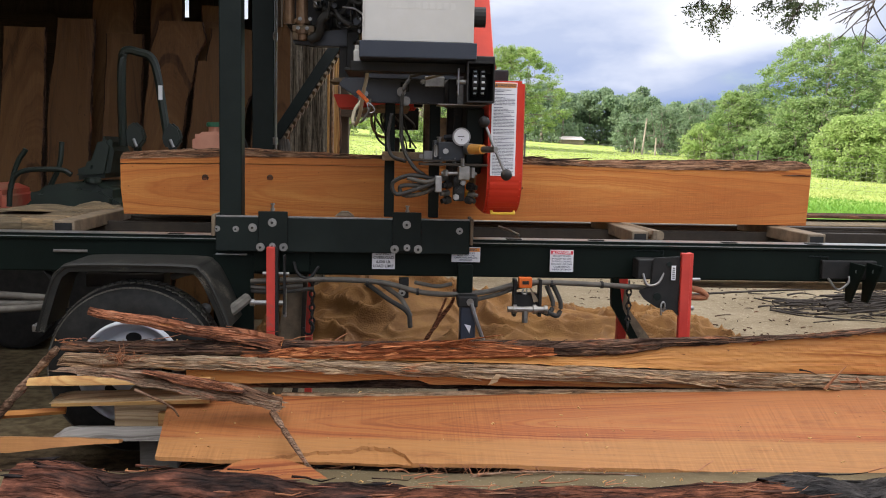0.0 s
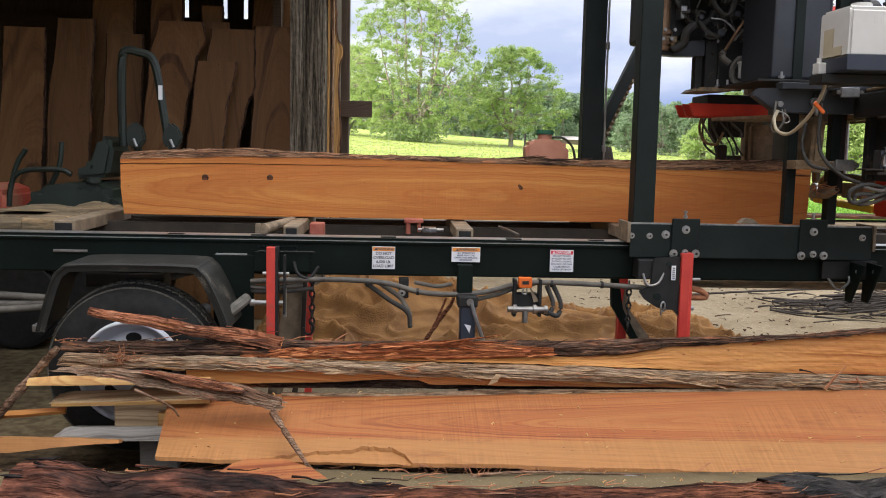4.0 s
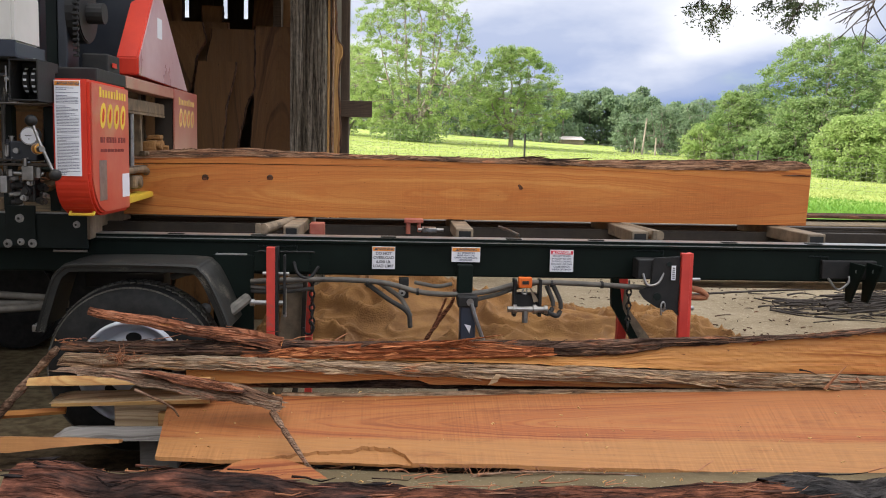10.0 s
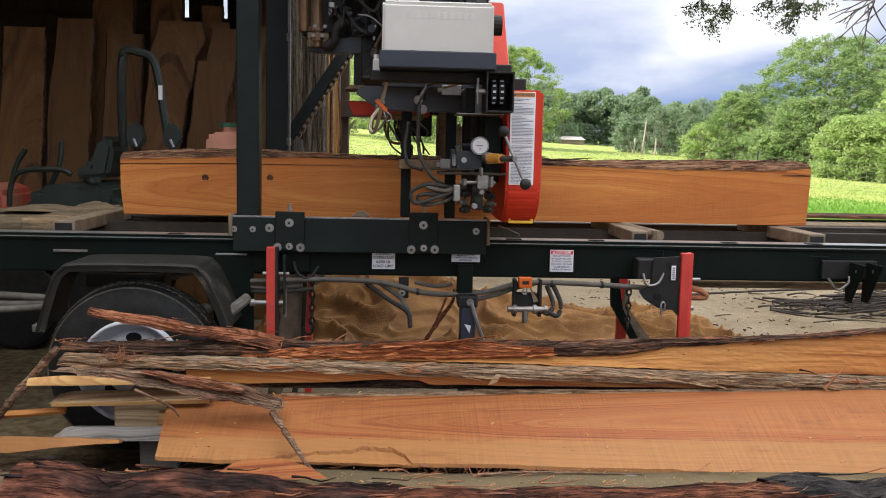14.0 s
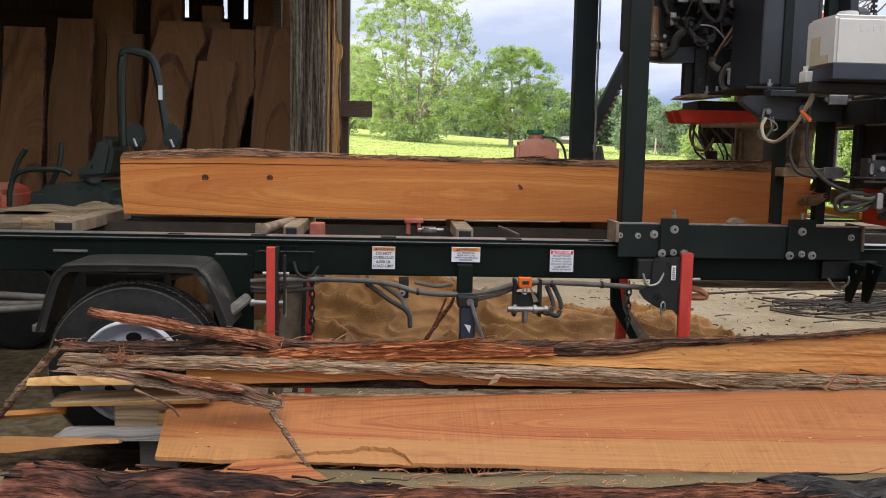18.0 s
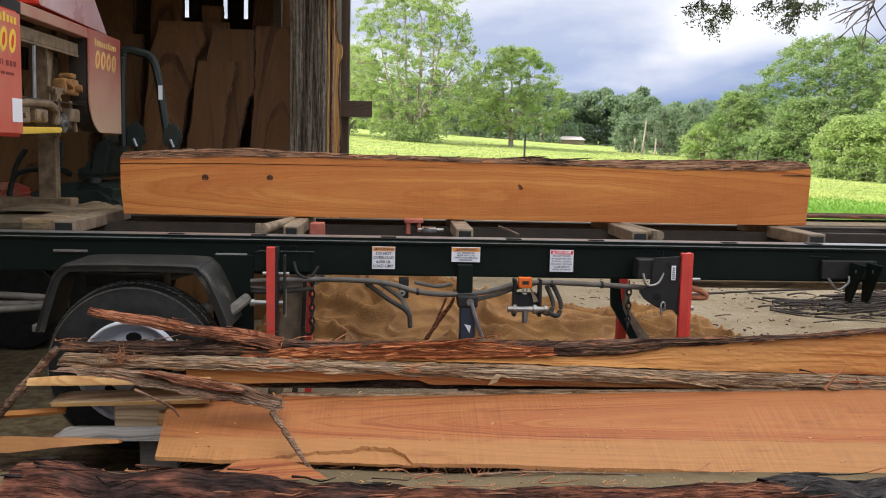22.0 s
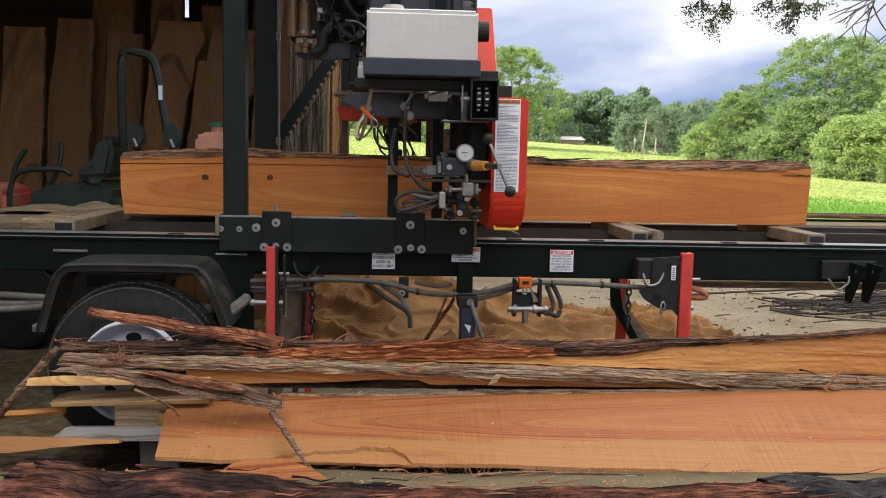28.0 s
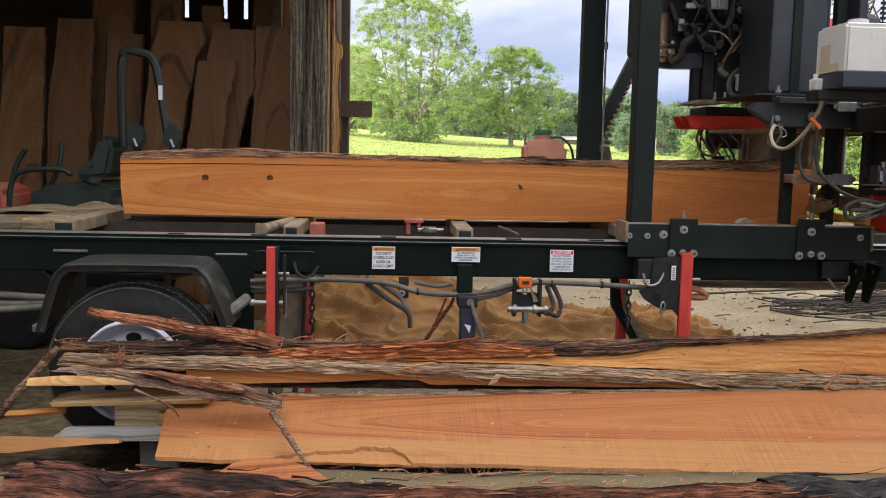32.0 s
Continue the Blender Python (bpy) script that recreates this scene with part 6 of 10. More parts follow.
        for i in range(16):
            bmesh.ops.create_icosphere(bm, subdivisions=1, radius=rnd.uniform(0.003, 0.0055), matrix=Matrix.Translation((x1 + rnd.gauss(0, 0.0012), -0.003, z0 + (z1 - z0) * i / 15)))
        part("weld_bead", bm, M_MAST, t)
    # outrigger legs behind the rail: dusty channel, dark flange and red bar
    for plate, flange, bar in (([(-0.50, 0.72), (-0.405, 0.72), (-0.44, 0.30), (-0.57, 0.02), (-0.62, 0.02)], [(-0.430, 0.72), (-0.412, 0.72), (-0.425, 0.30), (-0.47, 0.02), (-0.50, 0.02), (-0.445, 0.30)], (-0.432, -0.396)),
                               ([(1.165, 0.66), (1.185, 0.53), (1.304, 0.375), (1.50, 0.02), (1.40, 0.02), (1.238, 0.374), (1.15, 0.50)], [(1.083, 0.72), (1.113, 0.72), (1.145, 0.537), (1.229, 0.386), (1.42, 0.02), (1.37, 0.02), (1.189, 0.386), (1.087, 0.551)], (1.146, 1.192))):
        bm = B()
        prism(bm, plate, "y", 0.345, 0.36, 0.002)
        leg = part("outrigger_leg", bm, M_BUNK, t, "dusty steel outrigger leg")
        bm = B()
        prism(bm, flange, "y", 0.30, 0.34, 0.003)
        part("leg_flange", bm, M_INNER if flange[0][0] < 0 else M_FRAME, leg)
        bm = B()
        box(bm, bar[0], bar[1], 0.40, 0.44, 0.02, 0.72, 0.004)
        part("leg_bar", bm, M_STAKE, leg, "red steel bar")
    # dead stick caught under the rail
    for pts, r in (([(0.12, 0.2, 0.30), (0.169, 0.2, 0.397), (0.222, 0.2, 0.48), (0.288, 0.2, 0.577), (0.30, 0.2, 0.64)], 0.012), ([(0.20, 0.21, 0.44), (0.235, 0.21, 0.53), (0.26, 0.21, 0.596)], 0.008)):
        bm = B()
        tube(bm, pts, r, n=7, taper=0.6, wob=0.5)
        part("caught_stick", bm, M_BARK, t, "brown stick caught under the rail")
    # wheel, fender, axle
    wh = wheel(t, -1.085, -0.30, 0.350)
    fender(t)
    bm = B()
    cyl(bm, (-1.085, -0.1, 0.35), (-1.085, 1.2, 0.35), 0.035)
    part("axle", bm, M_BLACK, t)
    bm = B()
    cyl(bm, (-0.70, -0.20, 0.585), (-0.635, -0.10, 0.635), 0.024, n=8)
    part("spring_arm", bm, M_TREAD, t)
    bm = B()
    box(bm, -1.36, -1.02, -0.01, 0.12, 0.66, 0.725, 0.006)
    part("spring_hanger", bm, M_INNER, t)
    # operator's deck of old planks at the mill's head
    for i in range(5):
        bm = B()
        box(bm, 0, 1.3, -0.09, 0.09, -0.02, 0.02, 0.004)
        ob = part("deck_plank", bm, M_DECK, t, "dusty old deck plank")
        ob.matrix_basis = pose(-2.9, 0.26 + i * 0.19, 0.905, 0, 0, random.Random(i).uniform(-1, 1))
    bm = B()
    box(bm, -0.10, 0.07, 0.0, 1.05, -0.05, 0.045, 0.012)
    ob = part("deck_block", bm, M_DECK, t, "sawdust-covered timber block")
    ob.matrix_basis = pose(-1.60, 0.14, 0.905, 0, 0, 1)
    for cx, cy, r, h in ((-1.62, 0.95, 0.12, 0.035), (-1.85, 0.85, 0.20, 0.02), (-1.60, 0.55, 0.07, 0.015)):
        verts, faces = [], []
        for i in range(13):
            for j in range(13):
                u, v = i / 6 - 1, j / 6 - 1
                k = max(0.0, 1 - u * u - v * v)
                verts.append((cx + r * u, cy + r * v, 0.944 + h * k + 0.012 * k * noise.noise((u * 3, v * 3, cx * 9))))
        for i in range(12):
            for j in range(12):
                a = i * 13 + j
                faces.append((a, a + 13, a + 14, a + 1))
        raw("sawdust_drift", verts, faces, M_DECK, t, smooth=True)
    # labels on the rail
    label_plate(t, -0.092, 0.011, 0.761, 0.863, "WARNING", M_WARN, ["DO NOT", "OVERLOAD", "6,000 LB.", "LOAD LIMIT"], 0.0175)
    label_plate(t, 0.266, 0.396, 0.798, 0.866, "WARNING", M_WARN, ["ALL OPERATORS", "MUST READ THE", "OPERATORS MANUAL", "BEFORE USE"], 0.0105)
    label_plate(t, 0.715, 0.823, 0.760, 0.860, "DANGER", M_DANGER, ["DO NOT STAND", "IN FRONT OF LOG", "DURING LOADING", "ROLLING LOG CAN", "CAUSE SERIOUS", "INJURY OR DEATH"], 0.0105)


def label_plate(parent, x0, x1, z0, z1, head, head_mat, lines, size):
    """A sticker on the rail with a coloured heading and its lines."""
    bm = B()
    box(bm, x0, x1, -0.0165, -0.0135, z0, z1, 0.001)
    lb = part("warning_label", bm, M_LABEL, parent, "white warning sticker with a coloured heading")
    hh = 0.020
    bm = B()
    box(bm, x0 + 0.003, x1 - 0.003, -0.0185, -0.0172, z1 - hh, z1 - 0.003)
    part("heading_band", bm, head_mat, lb)
    face = Matrix.Rotation(radians(90), 4, "X")
    letters(head, 0.017, M_INK if head_mat is M_WARN else M_LABEL, lb, Matrix.Translation(((x0 + x1) / 2 + 0.008, -0.0192, z1 - hh / 2 - 0.001)) @ face)
    bm = B()
    cx = x0 + (x1 - x0) * (0.16 if x1 - x0 < 0.12 else 0.2)
    prism(bm, [(cx - 0.008, z1 - hh + 0.003), (cx + 0.008, z1 - hh + 0.003), (cx, z1 - 0.005)], "y", -0.0195, -0.0188)
    part("alert_triangle", bm, M_INK if head_mat is M_WARN else M_LABEL, lb)
    step = (z1 - hh - z0 - 0.006) / len(lines)
    for i, tx in enumerate(lines):
        letters(tx, size, M_INK if size > 0.012 else M_GREYINK, lb, Matrix.Translation(((x0 + x1) / 2, -0.0176, z1 - hh - step * (i + 0.5) - 0.002)) @ face)


def wheel(parent, x, y, z):
    """Trailer wheel: lathed tyre with tread blocks and a silver steel rim, its oval holes drawn as black discs for the
    shade inside. y is its outer face.
    """
    R, r = 0.365, 0.205
    prof = [(r - 0.005, 0.03), (r + 0.01, 0.012), (r + 0.05, 0.0), (R - 0.06, 0.002), (R - 0.025, 0.018), (R - 0.006, 0.04), (R, 0.075), (R, 0.16), (R - 0.006, 0.195), (R - 0.03, 0.222), (r + 0.05, 0.235), (r, 0.21)]
    bm = B()
    n = 72
    rings = [[bm.verts.new((x + q * math.cos(2 * math.pi * i / n), y + d, z + q * math.sin(2 * math.pi * i / n))) for q, d in prof] for i in range(n)]
    for i in range(n):
        a, b = rings[i], rings[(i + 1) % n]
        for j in range(len(prof)):
            k = (j + 1) % len(prof)
            bm.faces.new((a[j], b[j], b[k], a[k]))
    bmesh.ops.recalc_face_normals(bm, faces=bm.faces[:])
    ty = part("tyre", bm, M_TYRE, parent, "black road tyre with dusty tread", smooth=True)
    bm = B()
    for i in range(76):
        a = 2 * math.pi * i / 76
        for k, (d0, d1, s) in enumerate(((0.026, 0.062, 0.013), (0.07, 0.105, 0.012), (0.118, 0.155, 0.012), (0.165, 0.205, 0.013))):
            aa = a + (0.03 if k % 2 else 0)
            rr = R - (0.016 if k in (0, 3) else 0.001)
            b2 = B()
            box(b2, -s, s, d0, d1, -0.004, 0.004)
            bmesh.ops.rotate(b2, verts=b2.verts[:], cent=(0, 0, 0), matrix=Matrix.Rotation(0.35 * (1 if k % 2 else -1), 3, "Z")) if k in (1, 2) else None
            b2.transform(Matrix.Translation((x, y, z)) @ Matrix.Rotation(-a - (aa - a), 4, "Y") @ Matrix.Translation((0, 0, rr)))
            merge(bm, b2)
    part("tread", bm, M_TREAD, ty)
    bm = B()
    prof2 = [(r + 0.014, 0.020), (r + 0.012, -0.016), (r + 0.002, -0.020), (r - 0.006, 0.004), (r - 0.010, 0.028), (r - 0.028, 0.032), (r - 0.034, 0.055), (r - 0.05, 0.062), (0.14, 0.050), (0.10, 0.040), (0.075, 0.052), (0.06, 0.055), (0.0, 0.055)]
    n = 48
    rings = [[bm.verts.new((x + q * math.cos(2 * math.pi * i / n), y + d, z + q * math.sin(2 * math.pi * i / n))) for q, d in prof2[:-1]] for i in range(n)]
    for i in range(n):
        a, b = rings[i], rings[(i + 1) % n]
        for j in range(len(prof2) - 2):
            bm.faces.new((a[j], a[j + 1], b[j + 1], b[j]))
    bm.faces.new([rg[-1] for rg in rings])
    rm = part("rim", bm, M_RIM, parent, "silver steel wheel rim", smooth=True)
    for k in range(8):
        a = 2 * math.pi * (k + 0.5) / 8 + math.pi / 8
        b2 = B()
        cyl(b2, (0, 0, 0), (0, 0.004, 0), 0.022, n=14)
        for v in b2.verts:
            v.co.z *= 1.0
            v.co.x *= 1.5
        b2.transform(Matrix.Translation((x, y + 0.044, z)) @ Matrix.Rotation(-a, 4, "Y") @ Matrix.Translation((0, 0, 0.136)))
        part("vent_hole", b2, M_BLACK, rm)
    bm = B()
    cyl(bm, (x, y + 0.01, z), (x, y + 0.06, z), 0.045, 0.055, n=20, bevel=0.006)
    part("hub_cap", bm, M_ZINC, rm)
    return ty


def fender(parent):
    """Square-shouldered steel fender with a rolled lip."""
    prof = [(-1.45, 0.53), (-1.43, 0.60), (-1.385, 0.74), (-1.35, 0.785), (-1.28, 0.805), (-0.86, 0.805), (-0.79, 0.785), (-0.75, 0.73), (-0.70, 0.62), (-0.675, 0.545)]
    line = smooth_line([(a, 0, b) for a, b in prof], 5)
    bm = B()
    th = 0.006
    rows = []
    for i, p in enumerate(line):
        d = (line[min(i + 1, len(line) - 1)] - line[max(i - 1, 0)]).normalized()
        nn = Vector((-d.z, 0, d.x))
        up = nn if nn.z > -0.2 else -nn
        rows.append([bm.verts.new(q) for q in (p + Vector((0, -0.335, 0)) - up * 0.03, p + Vector((0, -0.338, 0)), p + Vector((0, -0.325, 0)) + up * th, p + Vector((0, -0.03, 0)) + up * th, p + Vector((0, -0.03, 0)), p + Vector((0, -0.327, 0)) - up * 0.002, p + Vector((0, -0.328, 0)) - up * 0.03)])
    for a, b in zip(rows, rows[1:]):
        for j in range(7):
            bm.faces.new((a[j], a[(j + 1) % 7], b[(j + 1) % 7], b[j]))
    bm.faces.new(rows[0])
    bm.faces.new(rows[-1][::-1])
    bmesh.ops.recalc_face_normals(bm, faces=bm.faces[:])
    fd = part("fender", bm, M_FENDER, parent, "black steel fender thick with sawdust", smooth=False)
    bm = B()
    tube(bm, [p + Vector((0, -0.338, -0.004)) for p in line[::2]], 0.008, n=6, steps=2)
    part("rolled_lip", bm, M_FENDER, fd)
    bm = B()
    box(bm, -1.475, -1.44, -0.33, -0.28, 0.52, 0.55, 0.003)
    part("fender_tab", bm, M_STEEL, fd)


build_bed()


# ================= the carriage =================
def build_carriage():
    t = thing("saw_carriage", "black steel saw carriage rolling on the mill's track", "sawmill carriage")
    y0 = -0.066
    bm = B()
    box(bm, -0.245, 0.875, y0, y0 + 0.012, 0.838, 0.988, 0.003)
    part("side_plate", bm, M_MAST, t)
    bm = B()
    box(bm, -0.25, 0.88, y0 + 0.013, 0.09, 0.955, 0.9715, 0.003)
    box(bm, -0.25, 0.88, y0 + 0.0125, y0 + 0.0155, 0.95, 0.995, 0.001)
    part("top_channel", bm, M_STEEL, t, "bright worn top edge")
    bm = B()
    box(bm, -0.262, -0.246, y0 - 0.01, 0.09, 0.905, 0.998, 0.003)
    part("end_scraper", bm, M_BUNK, t)
    bm = B()
    box(bm, 0.876, 0.890, y0 - 0.01, 0.09, 0.88, 0.998, 0.003)
    part("end_scraper", bm, M_BUNK, t)
    for x0, x1, z0, z1 in ((-0.058, 0.070, 0.846, 1.017), (0.530, 0.658, 0.846, 1.023)):
        bm = B()
        box(bm, x0, x1, y0 - 0.013, y0 - 0.001, z0, z1, 0.004)
        part("roller_plate", bm, M_MAST, t)
    yb = y0 - 0.014
    for x, y, z, r in ((0.004, yb, 0.968, 0.011), (0.593, yb, 0.968, 0.011), (0.829, y0, 0.943, 0.009), (-0.243 + 0.004, y0, 0.936, 0.008), (-0.157, y0, 0.936, 0.008), (-0.084, y0, 0.943, 0.011),
                       (-0.048, yb, 0.859, 0.011), (0.004, yb, 0.864, 0.009), (0.053, yb, 0.860, 0.011), (0.541, yb, 0.858, 0.011), (0.596, yb, 0.866, 0.009), (0.645, yb, 0.860, 0.011)):
        bolt(t, x, y, z, r, r * 1.7)
    for x in (0.004, 0.595):
        bm = B()
        cyl(bm, (x, y0, 1.015), (x, y0, 1.045), 0.006, n=8)
        cyl(bm, (x, y0, 1.02), (x, y0, 1.03), 0.011, n=6)
        cyl(bm, (x, y0, 1.045), (x, y0, 1.052), 0.010, n=6)
        part("adjusting_screw", bm, M_ZINC, t)
    bm = B()
    prism(bm, [(0.27, 0.995), (0.36, 0.995), (0.33, 1.018), (0.30, 1.018)], "y", -0.03, 0.03, 0.003)
    part("wiper_block", bm, M_BUNK, t)
    # masts and guide posts
    bm = B()
    box(bm, -0.231, -0.134, -0.050, 0.045, 0.972, 2.5, 0.006)
    part("near_mast", bm, M_MAST, t)
    for x0, x1, nm in ((0.490, 0.535, "guide_post"), (0.690, 0.737, "guide_post")):
        bm = B()
        box(bm, x0, x1, 0.01, 0.06, 0.995, 2.5, 0.004)
        part(nm, bm, M_MAST, t)
    bm = B()
    box(bm, -0.255, -0.135, 1.03, 1.13, 0.93, 2.5, 0.006)
    fm = part("far_mast", bm, M_MAST, t)
    bm = B()
    box(bm, 0.695, 0.79, 1.05, 1.12, 0.93, 2.5, 0.004)
    part("guide_post", bm, M_DUSTMETAL, t, "dusty far guide post")
    bm = B()
    cyl(bm, (-0.125, 1.04, 0.95), (-0.125, 1.04, 2.5), 0.006, n=8)
    part("lift_rod", bm, M_STEEL, t)
    for z in (1.88, 1.31):
        bm = B()
        cyl(bm, (-0.128, 1.03, z), (-0.128, 1.03, z + 0.04), 0.013, n=8)
        part("rod_nut", bm, M_STEEL, t)
    bm = B()
    box(bm, -0.30, 0.88, 1.01, 1.14, 0.905, 0.99, 0.005)
    part("far_sill", bm, M_DUSTMETAL, t, "sawdust-caked far sill")
    bm = B()
    box(bm, -0.25, 0.74, -0.0, 1.13, 2.5, 2.58, 0.005)
    part("top_frame", bm, M_MAST, t)
    # raking brace with the energy chain clipped to it
    a, b = Vector((-0.19, 1.18, 1.28)), Vector((0.47, 1.79, 2.43))
    d = (b - a).normalized()
    side = d.cross(Vector((0, 1, 0))).normalized()
    m = Matrix((d, side.cross(d) * -1, side)).transposed().to_4x4()
    m.translation = a
    bm = B()
    box(bm, 0, (b - a).length, -0.03, 0.03, -0.032, 0.032, 0.004, m=m)
    br = part("brace", bm, M_MAST, t)
    for i in range(34):
        bm = B()
        box(bm, 0.045 * i, 0.045 * i + 0.024, -0.05, 0.03, -0.052, -0.034, 0.003, m=m)
        part("chain_segment", bm, M_BUNK, br)
    # fuel jug on the far sill
    bm = B()
    prism(bm, [(-0.575, 0.99), (-0.335, 0.99), (-0.335, 1.335), (-0.37, 1.365), (-0.43, 1.375), (-0.54, 1.37), (-0.575, 1.345)], "y", 0.98, 1.13, 0.018)
    jug = part("fuel_jug", bm, M_JUG, t, "faded orange plastic fuel jug")
    bm = B()
    cyl(bm, (-0.46, 1.06, 1.37), (-0.46, 1.06, 1.40), 0.040, n=16)
    part("jug_neck", bm, M_JUG, jug)
    bm = B()
    cyl(bm, (-0.46, 1.06, 1.40), (-0.46, 1.06, 1.425), 0.050, n=18, bevel=0.004)
    part("jug_cap", bm, M_GREENCAP, jug, "green screw cap")
    bm = B()
    tube(bm, [(-0.42, 1.06, 1.385), (-0.35, 1.06, 1.38), (-0.30, 1.06, 1.33), (-0.28, 1.06, 1.25)], 0.007)
    part("fuel_line", bm, M_RUBBER, t)
    bm = B()
    box(bm, -0.60, -0.25, 0.97, 1.14, 0.955, 0.988, 0.004)
    part("jug_shelf", bm, M_MAST, t)
    # hose bundle at the far mast's foot
    for k in range(4):
        bm = B()
        tube(bm, [(-0.11 + k * 0.012, 1.12, 1.34), (-0.10 + k * 0.02, 1.10, 1.22), (-0.03 + k * 0.04, 1.08, 1.05), (0.04 + k * 0.05, 1.09, 0.985)], 0.012)
        part("hose", bm, M_DUSTHOSE, t)
    return t


CARRIAGE = build_carriage()


# ================= the saw head =================
def wheel_case(y_front, y_back, z0, z1, round_front, round_back, r):
    """Side outline (y, z) of a band wheel cover with rounded lower corners."""
    pts = [(y_front, z1)]
    if round_front:
        for k in range(9):
            a = math.pi / 2 * k / 8
            pts.append((y_front + r - r * math.cos(a), z0 + r - r * math.sin(a)))
    else:
        pts.append((y_front, z0))
    if round_back:
        for k in range(9):
            a = math.pi / 2 * k / 8
            pts.append((y_back - r + r * math.sin(a), z0 + r - r * math.cos(a)))
    else:
        pts.append((y_back, z0))
    pts.append((y_back, z1))
    return pts


def build_head():
    t = thing("bandsaw", "bandsaw head with red covers, white water tank and engine", "bandsaw")
    # water tank on its tray
    bm = B()
    prism(bm, [(-0.655, 1.655), (-0.655, 1.836), (-0.640, 1.848), (-0.42, 1.850), (-0.405, 1.835), (-0.405, 1.655)], "x", 0.408, 0.822, 0.010)
    tank = part("water_tank", bm, M_WHITE, t, "milky white plastic water tank")
    bm = B()
    cyl(bm, (0.505, -0.54, 1.846), (0.505, -0.54, 1.872), 0.040, n=20, bevel=0.004)
    part("tank_cap", bm, M_WHITE, tank)
    # the recess is a flat patch with its shade put into the colour
    bm = B()
    prism(bm, [(-0.60, 1.665), (-0.60, 1.70), (-0.53, 1.70), (-0.53, 1.775), (-0.45, 1.775), (-0.45, 1.665)], "x", 0.405, 0.4085, 0.001)
    part("tank_recess", bm, M_TANKSHADE, tank)
    for i in range(10):          # moulded maker's mark, as plain ribs
        bm = B()
        x = 0.50 + i * 0.026
        box(bm, x, x + 0.016, -0.6558, -0.6545, 1.782, 1.806 if i else 1.816, 0.0004)
        part("moulded_mark", bm, M_WHITE, tank)
    bm = B()
    box(bm, 0.398, 0.833, -0.668, -0.662, 1.603, 1.662, 0.002)
    box(bm, 0.398, 0.833, -0.662, -0.39, 1.600, 1.606, 0.002)
    box(bm, 0.398, 0.404, -0.662, -0.39, 1.606, 1.655, 0.002)
    box(bm, 0.826, 0.833, -0.662, -0.39, 1.606, 1.655, 0.002)
    part("tank_tray", bm, M_NAVY, t, "dark blue steel tank tray")
    bm = B()
    box(bm, 0.37, 0.405, -0.50, -0.44, 1.60, 1.645, 0.005)
    part("tank_valve", bm, M_WHITE, t)
    bm = B()
    cyl(bm, (0.383, -0.47, 1.59), (0.383, -0.47, 1.665), 0.010)
    part("valve_stem", bm, M_WHITE, t)
    bm = B()
    tube(bm, [(0.417, -0.46, 1.635), (0.421, -0.45, 1.551), (0.405, -0.42, 1.481), (0.396, -0.36, 1.426), (0.374, -0.26, 1.369), (0.355, -0.18, 1.380), (0.361, -0.12, 1.431), (0.388, -0.09, 1.472)], 0.0075)
    part("water_hose", bm, M_TANKSHADE, t, "milky clear water hose")
    bm = B()
    box(bm, -0.008, 0.008, -0.006, 0.006, -0.03, 0.03, 0.004, m=Matrix.Translation((0.405, -0.45, 1.47)) @ Matrix.Rotation(radians(-45), 4, "Y"))
    part("valve_lever", bm, M_ORANGE, t, "small orange valve lever")
    # beam that carries tank and controls
    bm = B()
    box(bm, 0.36, 0.90, -0.55, -0.44, 1.560, 1.598, 0.004)
    part("tank_bracket", bm, M_BLACK, t)
    bm = B()
    prism(bm, [(0.285, 1.540), (0.31, 1.572), (0.80, 1.580), (0.80, 1.466), (0.46, 1.466), (0.38, 1.476)], "y", -0.06, -0.005, 0.005)
    box(bm, 0.40, 0.94, -0.10, -0.03, 1.568, 1.598, 0.004)
    part("head_beam", bm, M_CAB, t)
    bm = B()
    box(bm, 0.748, 0.79, -0.36, -0.06, 1.450, 1.556, 0.006)
    part("counter_arm", bm, M_BLACK, t)
    bm = B()
    prism(bm, [(0.785, 1.449), (0.785, 1.570), (0.832, 1.594), (0.884, 1.470), (0.884, 1.449)], "y", -0.372, -0.362, 0.002)
    box(bm, 0.70, 0.885, -0.52, -0.362, 1.440, 1.4455, 0.002)
    part("counter_plate", bm, M_STEEL, t, "bare worn steel plate")
    bm = B()
    cyl(bm, (0.655, -0.34, 1.553), (0.830, -0.385, 1.598), 0.006, n=8)
    part("counter_rod", bm, M_BUNK, t)
    bm = B()
    box(bm, 0.556, 0.594, -0.066, -0.0605, 1.516, 1.556, 0.002)
    sl = part("slot", bm, M_MAST, t)
    # dark plate in place of the slot's shaded opening
    bm = B()
    box(bm, 0.562, 0.588, -0.068, -0.0665, 1.522, 1.550, 0.0005)
    part("slot_hole", bm, M_RUBBER, sl)
    bm = B()
    cyl(bm, (0.403, -0.061, 1.503), (0.403, -0.085, 1.503), 0.013, n=14, bevel=0.002)
    part("boss", bm, M_ZINC, t)
    for x, z in ((0.56, 1.515), (0.58, 1.475)):
        bm = B()
        cyl(bm, (x, -0.062, z), (x, -0.085, z), 0.020 if x > 0.5 else 0.014, n=14, bevel=0.002)
        part("boss", bm, M_ZINC if x < 0.5 else M_STEEL, t)
    # counter box with two figure wheels
    bm = B()
    box(bm, 0.800, 0.905, -0.656, -0.487, 1.446, 1.452, 0.001)
    box(bm, 0.800, 0.905, -0.656, -0.487, 1.590, 1.597, 0.001)
    box(bm, 0.800, 0.806, -0.656, -0.487, 1.452, 1.590, 0.001)
